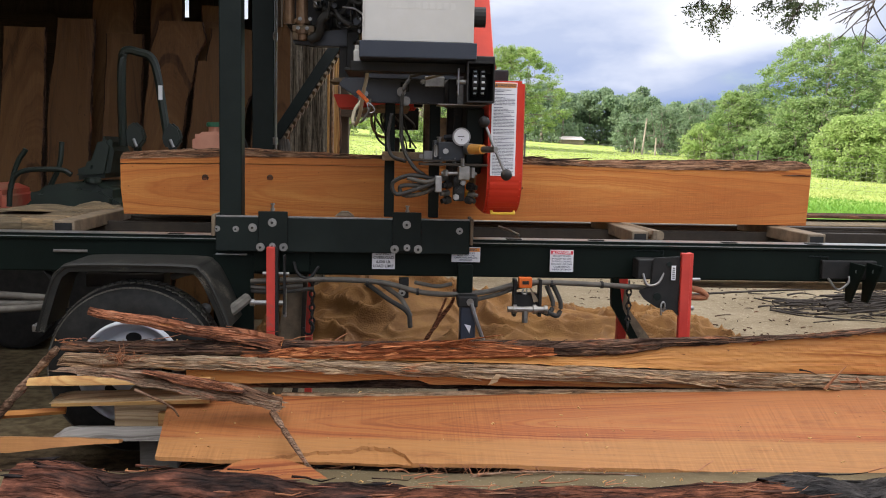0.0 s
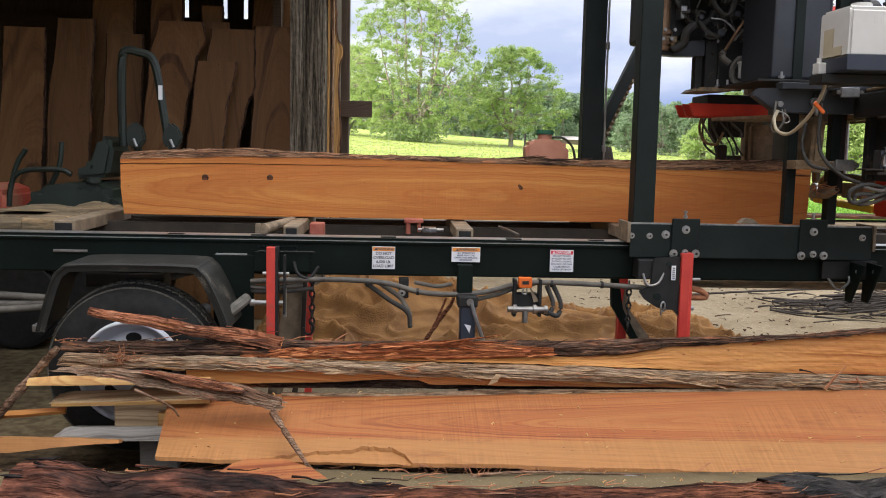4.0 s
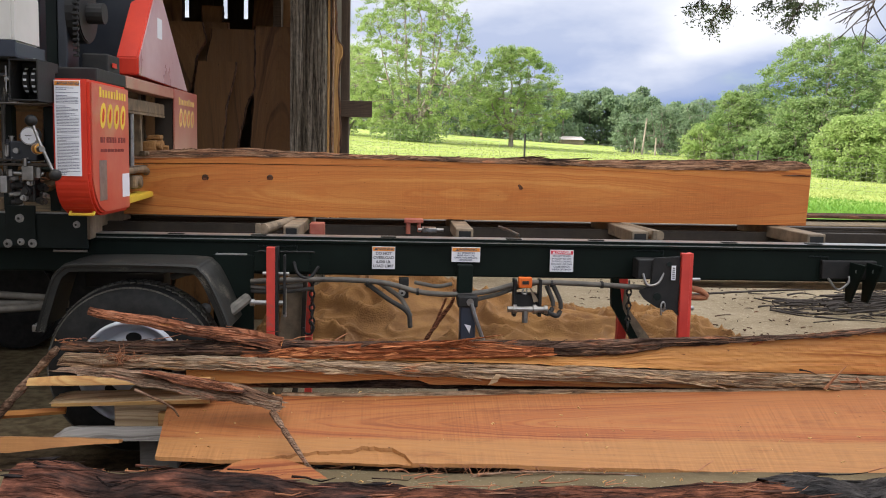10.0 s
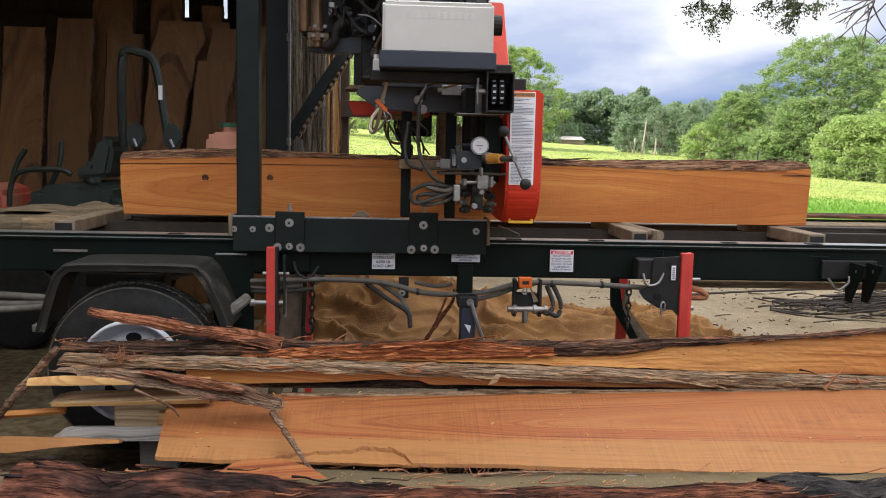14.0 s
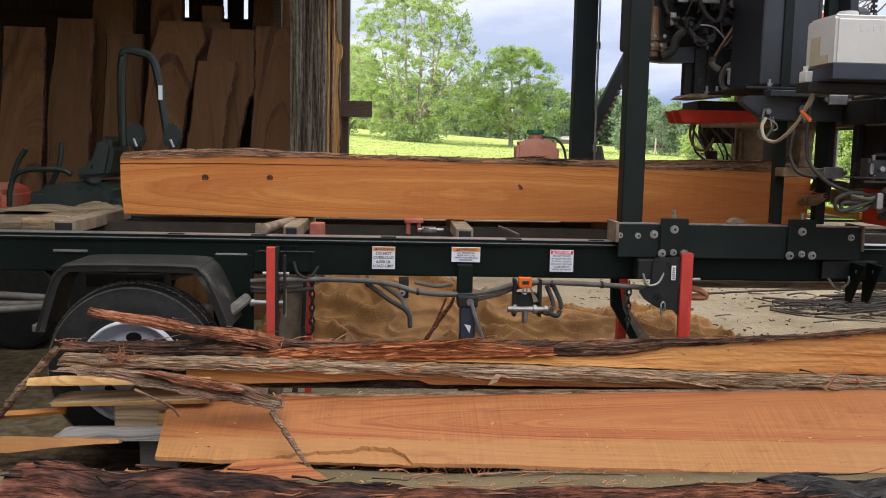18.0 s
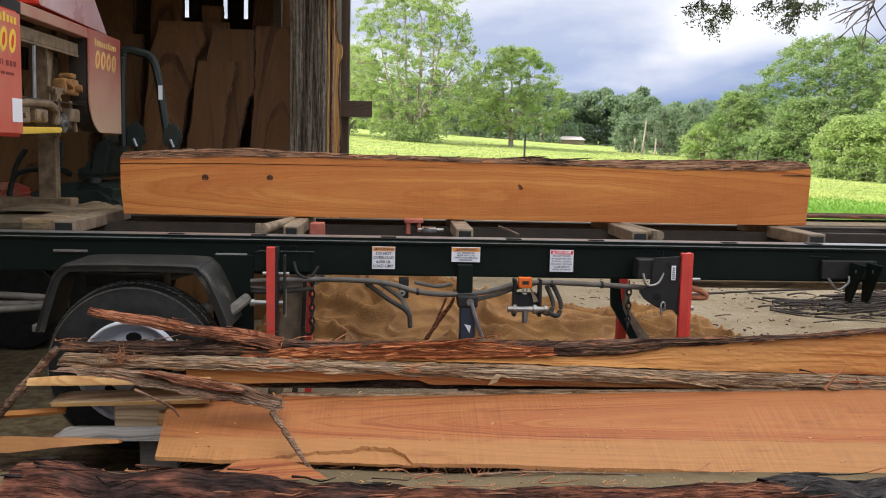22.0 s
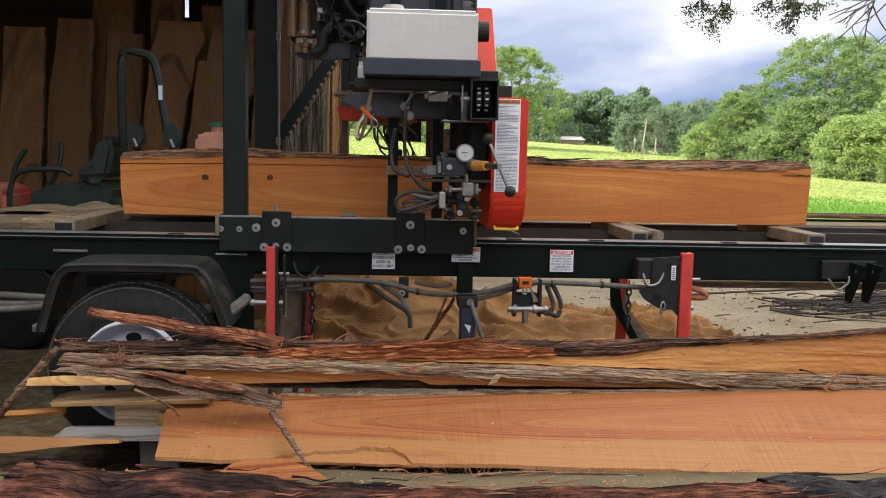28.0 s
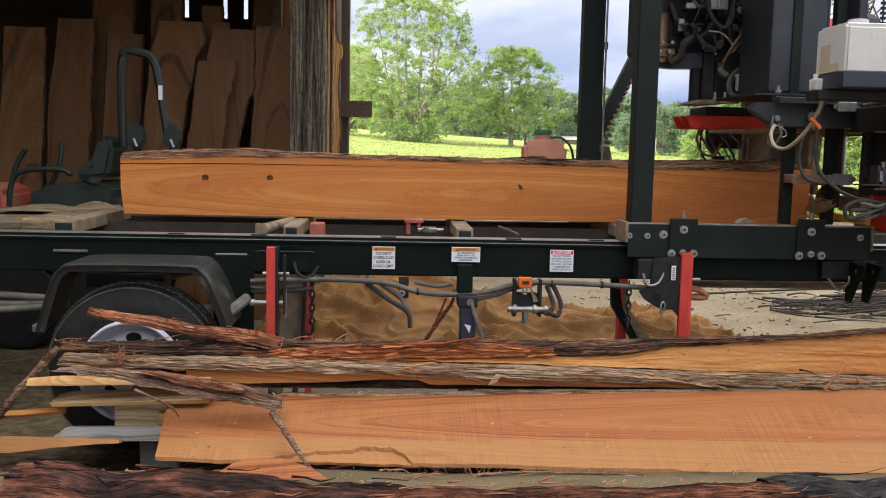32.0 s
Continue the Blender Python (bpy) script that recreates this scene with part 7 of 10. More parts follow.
    box(bm, 0.899, 0.905, -0.656, -0.487, 1.452, 1.590, 0.001)
    box(bm, 0.806, 0.899, -0.493, -0.488, 1.452, 1.590)
    cb = part("counter_box", bm, M_BLACK, t, "black counter box with figure wheels")
    for x in (0.836, 0.866):
        bm = B()
        cyl(bm, (x - 0.012, -0.55, 1.525), (x + 0.012, -0.55, 1.525), 0.052, n=24, bevel=0.004)
        cw = part("counter_wheel", bm, M_BLACK, cb)
        for k in range(-2, 3):
            a = radians(k * 26)
            bm = B()
            box(bm, x - 0.006, x + 0.006, -0.001, 0.001, -0.004, 0.004, m=Matrix.Translation((0, -0.55 - 0.0525 * math.cos(a), 1.525 + 0.0525 * math.sin(a))) @ Matrix.Rotation(-a, 4, "X"))
            part("figure_bar", bm, M_LABEL, cw)
    bm = B()
    cyl(bm, (0.765, -0.60, 1.525), (0.800, -0.60, 1.525), 0.010)
    box(bm, 0.768, 0.776, -0.612, -0.588, 1.475, 1.575, 0.003)
    part("wing_nut", bm, M_ZINC, cb)
    bm = B()
    cyl(bm, (0.83, -0.50, 1.598), (0.83, -0.50, 1.612), 0.010, n=8)
    part("box_screw", bm, M_ZINC, cb)
    # clamps on the guide posts
    for z0, z1 in ((1.537, 1.581), (1.212, 1.262)):
        bm = B()
        box(bm, 0.660, 0.745, -0.115, -0.10, z0, z1, 0.003)
        part("guide_clamp", bm, M_ZINC, t, "bright zinc guide clamp")
        for x in (0.652, 0.757):
            bm = B()
            cyl(bm, (x, -0.11, (z0 + z1) / 2), (x, -0.06, (z0 + z1) / 2), 0.011, n=6)
            part("clamp_bolt", bm, M_STEEL, t)
    bm = B()
    box(bm, 0.48, 0.76, -0.10, -0.005, 1.215, 1.255, 0.004)
    part("lower_arm", bm, M_DUSTMETAL, t)
    bm = B()
    box(bm, 0.825, 0.895, -0.30, -0.10, 1.17, 1.45, 0.008)
    box(bm, 0.790, 0.825, -0.13, -0.09, 1.17, 1.46, 0.004)
    part("drive_housing", bm, M_BLACK, t)
    # clump of sawdust and bark straw caught under the lower arm
    rnd = random.Random(77)
    bm = B()
    bmesh.ops.create_icosphere(bm, subdivisions=3, radius=1.0)
    for v in bm.verts:
        k = 1 + 0.35 * noise.noise(v.co * 1.7) + 0.22 * noise.noise(v.co * 5)
        v.co = Vector((0.685 + v.co.x * 0.062 * k, 0.03 + v.co.y * 0.04 * k, 1.108 + v.co.z * 0.024 * k + 0.2 * (v.co.x * 0.06)))
    cl = part("sawdust_clump", bm, M_DUSTMETAL, t, "clump of sawdust and bark straw", smooth=True)
    for i in range(12):
        x = rnd.uniform(0.60, 0.72)
        p = Vector((x, rnd.uniform(-0.03, 0.01), 1.11 + rnd.uniform(-0.01, 0.03)))
        bm = B()
        tube(bm, [p, p + Vector((rnd.uniform(-0.06, 0.03), -0.01, rnd.uniform(-0.01, 0.03))), p + Vector((rnd.uniform(-0.10, 0.05), -0.01, rnd.uniform(-0.05, 0.04)))], rnd.uniform(0.0015, 0.003), n=5, steps=3, taper=0.4)
        part("straw", bm, M_FIBRE, cl)
    bm = B()
    box(bm, 0.62, 0.66, 0.13, 0.20, 1.46, 1.58, 0.004)
    box(bm, 0.775, 0.82, 0.13, 0.20, 1.10, 1.58, 0.004)
    part("guide_channel", bm, M_BLACK, t)
    # gauge, valve block and levers
    bm = B()
    cyl(bm, (0.798, -0.44, 1.320), (0.798, -0.478, 1.320), 0.036, n=28, bevel=0.004)
    ga = part("pressure_gauge", bm, M_ZINC, t, "round pressure gauge with a white face")
    bm = B()
    cyl(bm, (0.798, -0.4785, 1.320), (0.798, -0.4805, 1.320), 0.030, n=28)
    part("gauge_face", bm, M_LABEL, ga)
    bm = B()
    box(bm, 0.783, 0.808, -0.4825, -0.481, 1.319, 1.322)
    box(bm, 0.796, 0.800, -0.4825, -0.481, 1.306, 1.310)
    part("gauge_needle", bm, M_INK, ga)
    bm = B()
    box(bm, 0.705, 0.812, -0.44, -0.36, 1.222, 1.300, 0.006)
    box(bm, 0.688, 0.704, -0.43, -0.37, 1.225, 1.305, 0.003)
    cyl(bm, (0.735, -0.40, 1.318), (0.80, -0.44, 1.320), 0.010, n=10)
    vb = part("valve_block", bm, M_CAB, t)
    bm = B()
    box(bm, 0.690, 0.708, -0.4435, -0.4405, 1.238, 1.288, 0.008)
    part("valve_cap", bm, M_STEEL, vb)
    for x, z in ((0.712, 1.305), (0.716, 1.222), (0.775, 1.222)):
        bm = B()
        cyl(bm, (x, -0.43, z - 0.012), (x, -0.43, z + 0.012), 0.008, n=6)
        cyl(bm, (x, -0.43, z + 0.010), (x, -0.43, z + 0.014), 0.012, n=6)
        part("block_bolt", bm, M_ZINC, vb)
    bm = B()
    box(bm, 0.822, 0.893, -0.40, -0.31, 1.20, 1.436, 0.006)
    part("valve_panel", bm, M_MAST, t)
    bm = B()
    cyl(bm, (0.738, -0.44, 1.262), (0.738, -0.460, 1.262), 0.011, n=12)
    part("valve_plug", bm, M_ZINC, t)
    bm = B()
    cyl(bm, (0.835, -0.50, 1.272), (0.875, -0.58, 1.272), 0.021, 0.018, n=18, bevel=0.003)
    part("lever_boot", bm, M_BRASS, t, "amber coloured lever collar")
    bm = B()
    cyl(bm, (0.825, -0.47, 1.272), (0.838, -0.505, 1.272), 0.023, n=18)
    part("lever_base", bm, M_STEEL, t)
    bm = B()
    cyl(bm, (0.87, -0.57, 1.272), (0.915, -0.66, 1.272), 0.013, 0.011, n=12)
    lv = part("lever_shaft", bm, M_STEEL, t)
    bm = B()
    tube(bm, [(0.873, -0.64, 1.368), (0.905, -0.65, 1.29), (0.955, -0.655, 1.18)], 0.006, n=8, steps=2)
    part("lever_rod", bm, M_STEEL, lv)
    for p in ((0.870, -0.64, 1.375), (0.958, -0.655, 1.178)):
        bm = B()
        bmesh.ops.create_uvsphere(bm, u_segments=16, v_segments=10, radius=0.022, matrix=Matrix.Translation(p))
        part("lever_knob", bm, M_BLACK, lv, "round black lever knob", smooth=True)
    # linkage and hose clutter below
    bm = B()
    box(bm, 0.63, 0.90, -0.52, -0.42, 1.205, 1.215, 0.002)
    box(bm, 0.60, 0.78, -0.50, -0.40, 1.222, 1.228, 0.002)
    part("linkage_plate", bm, M_INNER, t)
    bm = B()
    box(bm, 0.785, 0.83, -0.53, -0.47, 1.15, 1.205, 0.004)
    cyl(bm, (0.72, -0.50, 1.175), (0.86, -0.50, 1.175), 0.008)
    cyl(bm, (0.735, -0.51, 1.165), (0.735, -0.51, 1.19), 0.012, n=6)
    cyl(bm, (0.84, -0.51, 1.16), (0.84, -0.51, 1.20), 0.012, n=6)
    cyl(bm, (0.80, -0.53, 1.205), (0.80, -0.53, 1.235), 0.008, n=6)
    part("linkage", bm, M_STEEL, t)
    bm = B()
    box(bm, 0.770, 0.815, -0.48, -0.42, 1.065, 1.175, 0.006)
    hv = part("hydraulic_valve", bm, M_BLACK, t)
    for x, z, r, q, mt in ((0.745, 1.158, 0.013, -1, M_STEEL), (0.760, 1.132, 0.017, -1, M_BLACK), (0.752, 1.098, 0.014, -1, M_STEEL), (0.758, 1.070, 0.016, -1, M_BLACK), (0.827, 1.125, 0.017, 1, M_BLACK),
                           (0.832, 1.095, 0.013, 1, M_STEEL), (0.822, 1.072, 0.016, 1, M_BLACK)):
        bm = B()
        cyl(bm, (x, -0.46, z), (x + 0.022 * q, -0.475, z - 0.004), r, n=6, bevel=0.002)
        cyl(bm, (x + 0.022 * q, -0.475, z - 0.004), (x + 0.034 * q, -0.483, z - 0.006), r * 0.62, n=10)
        part("valve_fitting", bm, mt, hv)
    for x, z, r in ((0.783, 1.150, 0.016), (0.792, 1.108, 0.020), (0.780, 1.082, 0.013), (0.806, 1.140, 0.012)):
        bm = B()
        cyl(bm, (x, -0.478, z), (x, -0.505, z), r, n=6, bevel=0.002)
        cyl(bm, (x, -0.505, z), (x, -0.520, z), r * 0.55, n=10)
        part("valve_fitting", bm, M_BLACK if r > 0.013 else M_ZINC, hv)
    for pts, r, m in (
            ([(0.70, -0.47, 1.15), (0.60, -0.50, 1.165), (0.53, -0.50, 1.135), (0.545, -0.50, 1.09), (0.62, -0.50, 1.11), (0.70, -0.49, 1.14)], 0.0085, M_RUBBER),
            ([(0.69, -0.46, 1.12), (0.63, -0.49, 1.125), (0.56, -0.49, 1.12), (0.575, -0.49, 1.085), (0.65, -0.48, 1.095), (0.72, -0.47, 1.13)], 0.0085, M_RUBBER),
            ([(0.72, -0.48, 1.16), (0.66, -0.50, 1.14), (0.585, -0.50, 1.155)], 0.0085, M_DUSTHOSE),
            ([(0.60, -0.10, 1.58), (0.565, -0.13, 1.50), (0.565, -0.15, 1.30), (0.61, -0.25, 1.20), (0.66, -0.36, 1.16)], 0.0085, M_RUBBER),
            ([(0.52, -0.09, 1.42), (0.505, -0.10, 1.32), (0.52, -0.15, 1.24), (0.58, -0.2, 1.215)], 0.008, M_RUBBER),
            ([(0.60, -0.11, 1.58), (0.68, -0.3, 1.59), (0.76, -0.42, 1.60)], 0.008, M_DUSTHOSE)):
        bm = B()
        tube(bm, pts, r)
        part("hose", bm, m, t, smooth=True)
    bm = B()
    box(bm, 0.695, 0.722, -0.51, -0.46, 1.10, 1.165, 0.004)
    part("hose_block", bm, M_ZINC, t)
    # near band wheel cover
    bm = B()
    prism(bm, wheel_case(-0.515, -0.005, 1.008, 1.540, True, False, 0.17), "x", 0.900, 1.038, 0.010)
    cv = part("near_wheel_cover", bm, M_RED, t, "glossy red band wheel cover")
    bm = B()
    prism(bm, wheel_case(-0.495, -0.013, 1.022, 1.530, True, False, 0.17), "x", 1.0382, 1.043, 0.002)
    door = part("cover_door", bm, M_REDDUST, cv, "red cover door with yellow lettering")
    warning_panel(cv, 0.910, 1.008, 1.170, 1.533, -0.5185)
    door_print(door, 1.0432, -0.42, -0.03, 1.545)
    bm = B()
    tube(bm, [(0.930, -0.40, 1.045), (0.930, -0.43, 1.020), (0.935, -0.435, 1.017), (1.015, -0.435, 1.017), (1.02, -0.43, 1.02), (1.02, -0.40, 1.045)], 0.006, n=8, steps=3)
    part("cover_latch", bm, M_YELLOW, cv, "yellow wire latch")
    bm = B()
    box(bm, 0.88, 0.89, -0.30, 0.0, 1.50, 1.56, 0.003)
    part("hinge_strip", bm, M_BLACK, cv)
    # back box on top of the near cover and the belt guard
    bm = B()
    box(bm, 0.80, 1.0, -0.30, 0.18, 1.545, 1.60, 0.006)
    part("top_arm", bm, M_BLACK, t)
    bm = B()
    box(bm, 0.86, 0.97, -0.05, 0.12, 1.60, 1.68, 0.006)
    mb = part("motor_mount", bm, M_BLACK, t)
    bm = B()
    box(bm, 0.975, 0.978, -0.01, 0.05, 1.625, 1.645)
    part("red_tag", bm, M_RED, mb)
    bm = B()
    prism(bm, [(0.30, 1.62), (0.30, 1.70), (0.60, 2.05), (0.76, 2.05), (1.32, 1.60)], "x", 0.90, 1.0, 0.006)
    wg = part("belt_guard", bm, M_RED, t, "red sheet steel belt guard")
    bm = B()
    prism(bm, [(0.315, 1.62), (0.315, 1.70), (0.61, 2.04), (0.75, 2.04), (1.30, 1.603)], "x", 1.0002, 1.004, 0.001)
    gp = part("guard_face", bm, M_GUARD, wg, "dusty guard face with sky sheen in its colour")
    bm = B()
    prism(bm, [(0.64, 1.83), (0.73, 1.83), (0.73, 1.93), (0.64, 1.93)], "x", 1.0045, 1.006)
    part("small_label", bm, M_LABEL, gp)
    bm = B()
    box(bm, 0.93, 1.005, 0.10, 1.0, 1.545, 1.600, 0.004)
    part("guard_beam", bm, M_DOORDUST, t, "dusty red cross beam")
    bm = B()
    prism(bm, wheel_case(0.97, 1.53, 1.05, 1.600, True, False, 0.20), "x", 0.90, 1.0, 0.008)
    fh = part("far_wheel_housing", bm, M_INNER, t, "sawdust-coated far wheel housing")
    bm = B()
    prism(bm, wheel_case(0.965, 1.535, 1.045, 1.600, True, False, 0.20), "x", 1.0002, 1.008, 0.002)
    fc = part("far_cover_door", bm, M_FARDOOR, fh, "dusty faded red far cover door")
    door_print(fc, 1.0083, 1.05, 1.48, 1.585, small=True)
    # blade with its guides between the covers
    bm = B()
    box(bm, 0.925, 0.965, 0.10, 0.98, 1.1905, 1.1925)
    part("band_blade", bm, M_STEEL, t)
    bm = B()
    prism(bm, [(0.02, 1.018), (0.60, 1.035), (0.60, 1.062), (0.02, 1.052)], "x", 0.90, 0.99, 0.004)
    part("sawdust_chute", bm, M_YELLOW, t, "yellow sawdust deflector")
    # dust-caked guide works between the covers
    bm = B()
    box(bm, 0.90, 0.96, 0.03, 0.95, 1.452, 1.512, 0.006)
    box(bm, 0.955, 0.962, 0.03, 0.95, 1.440, 1.452, 0.002)
    part("cross_channel", bm, M_DUSTMETAL, t, "sawdust-caked cross channel")
    bm = B()
    prism(bm, [(0.57, 1.452), (0.80, 1.452), (0.74, 1.20), (0.60, 1.19)], "x", 0.86, 0.885, 0.004)
    prism(bm, [(0.57, 1.452), (0.61, 1.452), (0.63, 1.19), (0.60, 1.19)], "x", 0.885, 0.93, 0.004)
    part("guide_web", bm, M_DUSTMETAL, t)
    bm = B()
    cyl(bm, (0.945, 0.37, 1.18), (0.945, 0.375, 1.45), 0.012, n=10)
    part("guide_rod", bm, M_STEEL, t)
    bm = B()
    box(bm, 0.90, 0.96, 0.74, 0.96, 1.235, 1.320, 0.012)
    box(bm, 0.905, 0.965, 0.80, 0.90, 1.320, 1.345, 0.008)
    cyl(bm, (0.95, 0.78, 1.285), (0.985, 0.78, 1.285), 0.026, n=14, bevel=0.004)
    cyl(bm, (0.95, 0.90, 1.27), (0.99, 0.90, 1.27), 0.020, n=6)
    for v in bm.verts:
        v.co += Vector((1, 1, 1)) * 0.010 * noise.noise(v.co * 22)
    part("guide_carrier", bm, M_DUST, t, "guide carrier heaped with sawdust")
    bm = B()
    prism(bm, [(0.57, 1.262), (0.76, 1.262), (0.75, 1.235), (0.69, 1.225), (0.68, 1.135), (0.645, 1.135), (0.635, 1.225), (0.575, 1.240)], "x", 0.925, 0.955, 0.004)
    for yy, zz in ((0.60, 1.250), (0.73, 1.250), (0.662, 1.20), (0.662, 1.155)):
        cyl(bm, (0.955, yy, zz), (0.966, yy, zz), 0.011, n=6)
    part("guide_bracket", bm, M_DUSTMETAL, t)
    bm = B()
    tube(bm, [(0.95, 0.06, 1.150), (0.95, 0.235, 1.167), (0.95, 0.45, 1.175), (0.955, 0.56, 1.168), (0.955, 0.615, 1.135), (0.955, 0.616, 1.075)], 0.020, n=10)
    part("coolant_pipe", bm, M_DUSTMETAL, t)
    bm = B()
    box(bm, 0.90, 0.955, 0.10, 0.30, 1.075, 1.150, 0.006)
    box(bm, 0.91, 0.965, 0.36, 0.50, 1.08, 1.145, 0.014)
    cyl(bm, (0.955, 0.42, 1.11), (0.98, 0.42, 1.11), 0.022, n=12, bevel=0.003)
    cyl(bm, (0.955, 0.20, 1.11), (0.975, 0.20, 1.11), 0.014, n=6)
    part("roller_block", bm, M_DUSTMETAL, t)
    bm = B()
    cyl(bm, (0.945, 0.705, 1.085), (0.97, 0.705, 1.085), 0.050, n=22, bevel=0.005)
    cyl(bm, (0.97, 0.705, 1.085), (0.985, 0.705, 1.085), 0.018, n=10)
    part("guide_wheel", bm, M_STEEL, t, "worn steel guide wheel")
    bm = B()
    box(bm, 0.90, 0.96, 0.82, 0.96, 1.095, 1.165, 0.010)
    cyl(bm, (0.93, 0.89, 1.165), (0.93, 0.89, 1.205), 0.012, n=6)
    cyl(bm, (0.93, 0.95, 1.095), (0.93, 0.96, 1.045), 0.014, n=8)
    part("far_guide_block", bm, M_DUSTMETAL, t)
    for (y0_, z0_), (y1_, z1_), r in (((0.05, 1.40), (0.09, 1.33), 0.006), ((0.03, 1.34), (0.10, 1.30), 0.005)):
        bm = B()
        tube(bm, [(0.985, y0_, z0_), (0.995, (y0_ + y1_) / 2, z0_ + 0.02), (0.985, y1_, z1_)], r, n=6)
        part("cover_wire", bm, M_ZINC, t)
    # engine at the far side
    bm = B()
    box(bm, -0.02, 0.20, 0.62, 1.0, 1.86, 2.5, 0.02)
    part("engine_block", bm, M_BLACK, t)
    # plain black box added to fill the bright gaps behind the engine
    bm = B()
    box(bm, 0.16, 0.60, 0.72, 0.98, 1.85, 2.5, 0.02)
    part("engine_shroud", bm, M_BLACK, t)
    bm = B()
    box(bm, 0.55, 0.92, 0.55, 0.62, 1.62, 2.5, 0.01)
    part("rear_panel", bm, M_CAB, t)
    bm = B()
    prism(bm, [(0.015, 1.786), (0.13, 1.776), (0.315, 1.780), (0.315, 1.866), (0.16, 1.850), (0.015, 1.830)], "y", 0.62, 0.70, 0.004)
    em = part("engine_mount", bm, M_CAB, t)
    for x, z in ((0.322, 1.793), (0.345, 1.855), (0.300, 1.855)):
        bm = B()
        cyl(bm, (x, 0.618, z), (x, 0.600, z), 0.011, n=6, bevel=0.002)
        part("mount_bolt", bm, M_EXHAUST if x == 0.322 else M_ZINC, em)
    bm = B()
    box(bm, 0.246, 0.285, 0.64, 0.70, 1.606, 1.780, 0.004)
    box(bm, 0.285, 0.345, 0.60, 0.66, 1.606, 1.880, 0.004)
    box(bm, 0.352, 0.360, 0.60, 0.66, 1.606, 1.860, 0.002)
    box(bm, 0.360, 0.50, 0.64, 0.66, 1.606, 1.860, 0.003)
    part("gear_bracket", bm, M_BLACK, t)
    bm = B()
    prism(bm, [(0.205, 1.592), (0.235, 1.612), (0.46, 1.618), (0.46, 1.607), (0.30, 1.590)], "y", 0.50, 0.74, 0.002)
    part("foot_plate", bm, M_DUSTMETAL, t, "dusty foot plate")
    bm = B()
    box(bm, 0.33, 0.64, 0.66, 0.92, 1.50, 1.588, 0.006)
    part("arm_mount", bm, M_BLACK, t)
    for x in (0.333, 0.385):
        bm = B()
        cyl(bm, (x, 0.54, 1.600), (x, 0.54, 1.655), 0.007, n=8)
        cyl(bm, (x, 0.54, 1.616), (x, 0.54, 1.628), 0.013, n=6)
        part("mount_stud", bm, M_ZINC, t)
    bm = B()
    box(bm, 0.395, 0.66, 0.02, 0.40, 1.622, 2.5, 0.012)
    part("control_cabinet", bm, M_CAB, t, "dark blue-black steel control cabinet")
    bm = B()
    box(bm, 0.31, 0.74, -0.04, 0.46, 1.604, 1.616, 0.003)
    part("cabinet_shelf", bm, M_BLACK, t)
    bm = B()
    cyl(bm, (0.422, -0.025, 1.570), (0.422, -0.025, 1.650), 0.007, n=8)
    cyl(bm, (0.422, -0.025, 1.585), (0.422, -0.025, 1.600), 0.022, n=14)
    cyl(bm, (0.422, -0.025, 1.620), (0.422, -0.025, 1.632), 0.014, n=6)
    part("mount_stud", bm, M_ZINC, t)
    bm = B()
    cyl(bm, (0.06, 0.60, 1.80), (0.06, 0.60, 2.05), 0.030, n=14, bevel=0.004)
    cyl(bm, (0.06, 0.60, 1.83), (0.06, 0.60, 1.85), 0.042, n=14)
    cyl(bm, (0.06, 0.60, 1.88), (0.06, 0.60, 1.90), 0.042, n=14)
    of = part("oil_filter", bm, M_EXHAUST, t)
    bm = B()
    box(bm, 0.015, 0.125, 0.57, 0.60, 1.838, 1.872, 0.006)
    cyl(bm, (0.03, 0.585, 1.80), (0.03, 0.585, 1.838), 0.018, n=8, bevel=0.003)
    cyl(bm, (0.105, 0.585, 1.81), (0.105, 0.585, 1.838), 0.014, n=8)
    part("flange", bm, M_DUSTMETAL, of)
    for x, z in ((0.055, 1.90), (0.105, 1.90), (0.045, 1.855), (0.09, 1.855)):
        bm = B()
        cyl(bm, (x, 0.566, z), (x, 0.552, z), 0.010, n=6, bevel=0.001)
        part("flange_bolt", bm, M_STEEL, of)
    bm = B()
    cyl(bm, (-0.005, 0.62, 1.88), (-0.005, 0.62, 2.4), 0.028, n=14)
    cyl(bm, (0.05, 0.63, 1.98), (0.05, 0.63, 2.4), 0.02, n=12)
    part("exhaust_pipe", bm, M_EXHAUST, t, "brown heat-stained pipe")
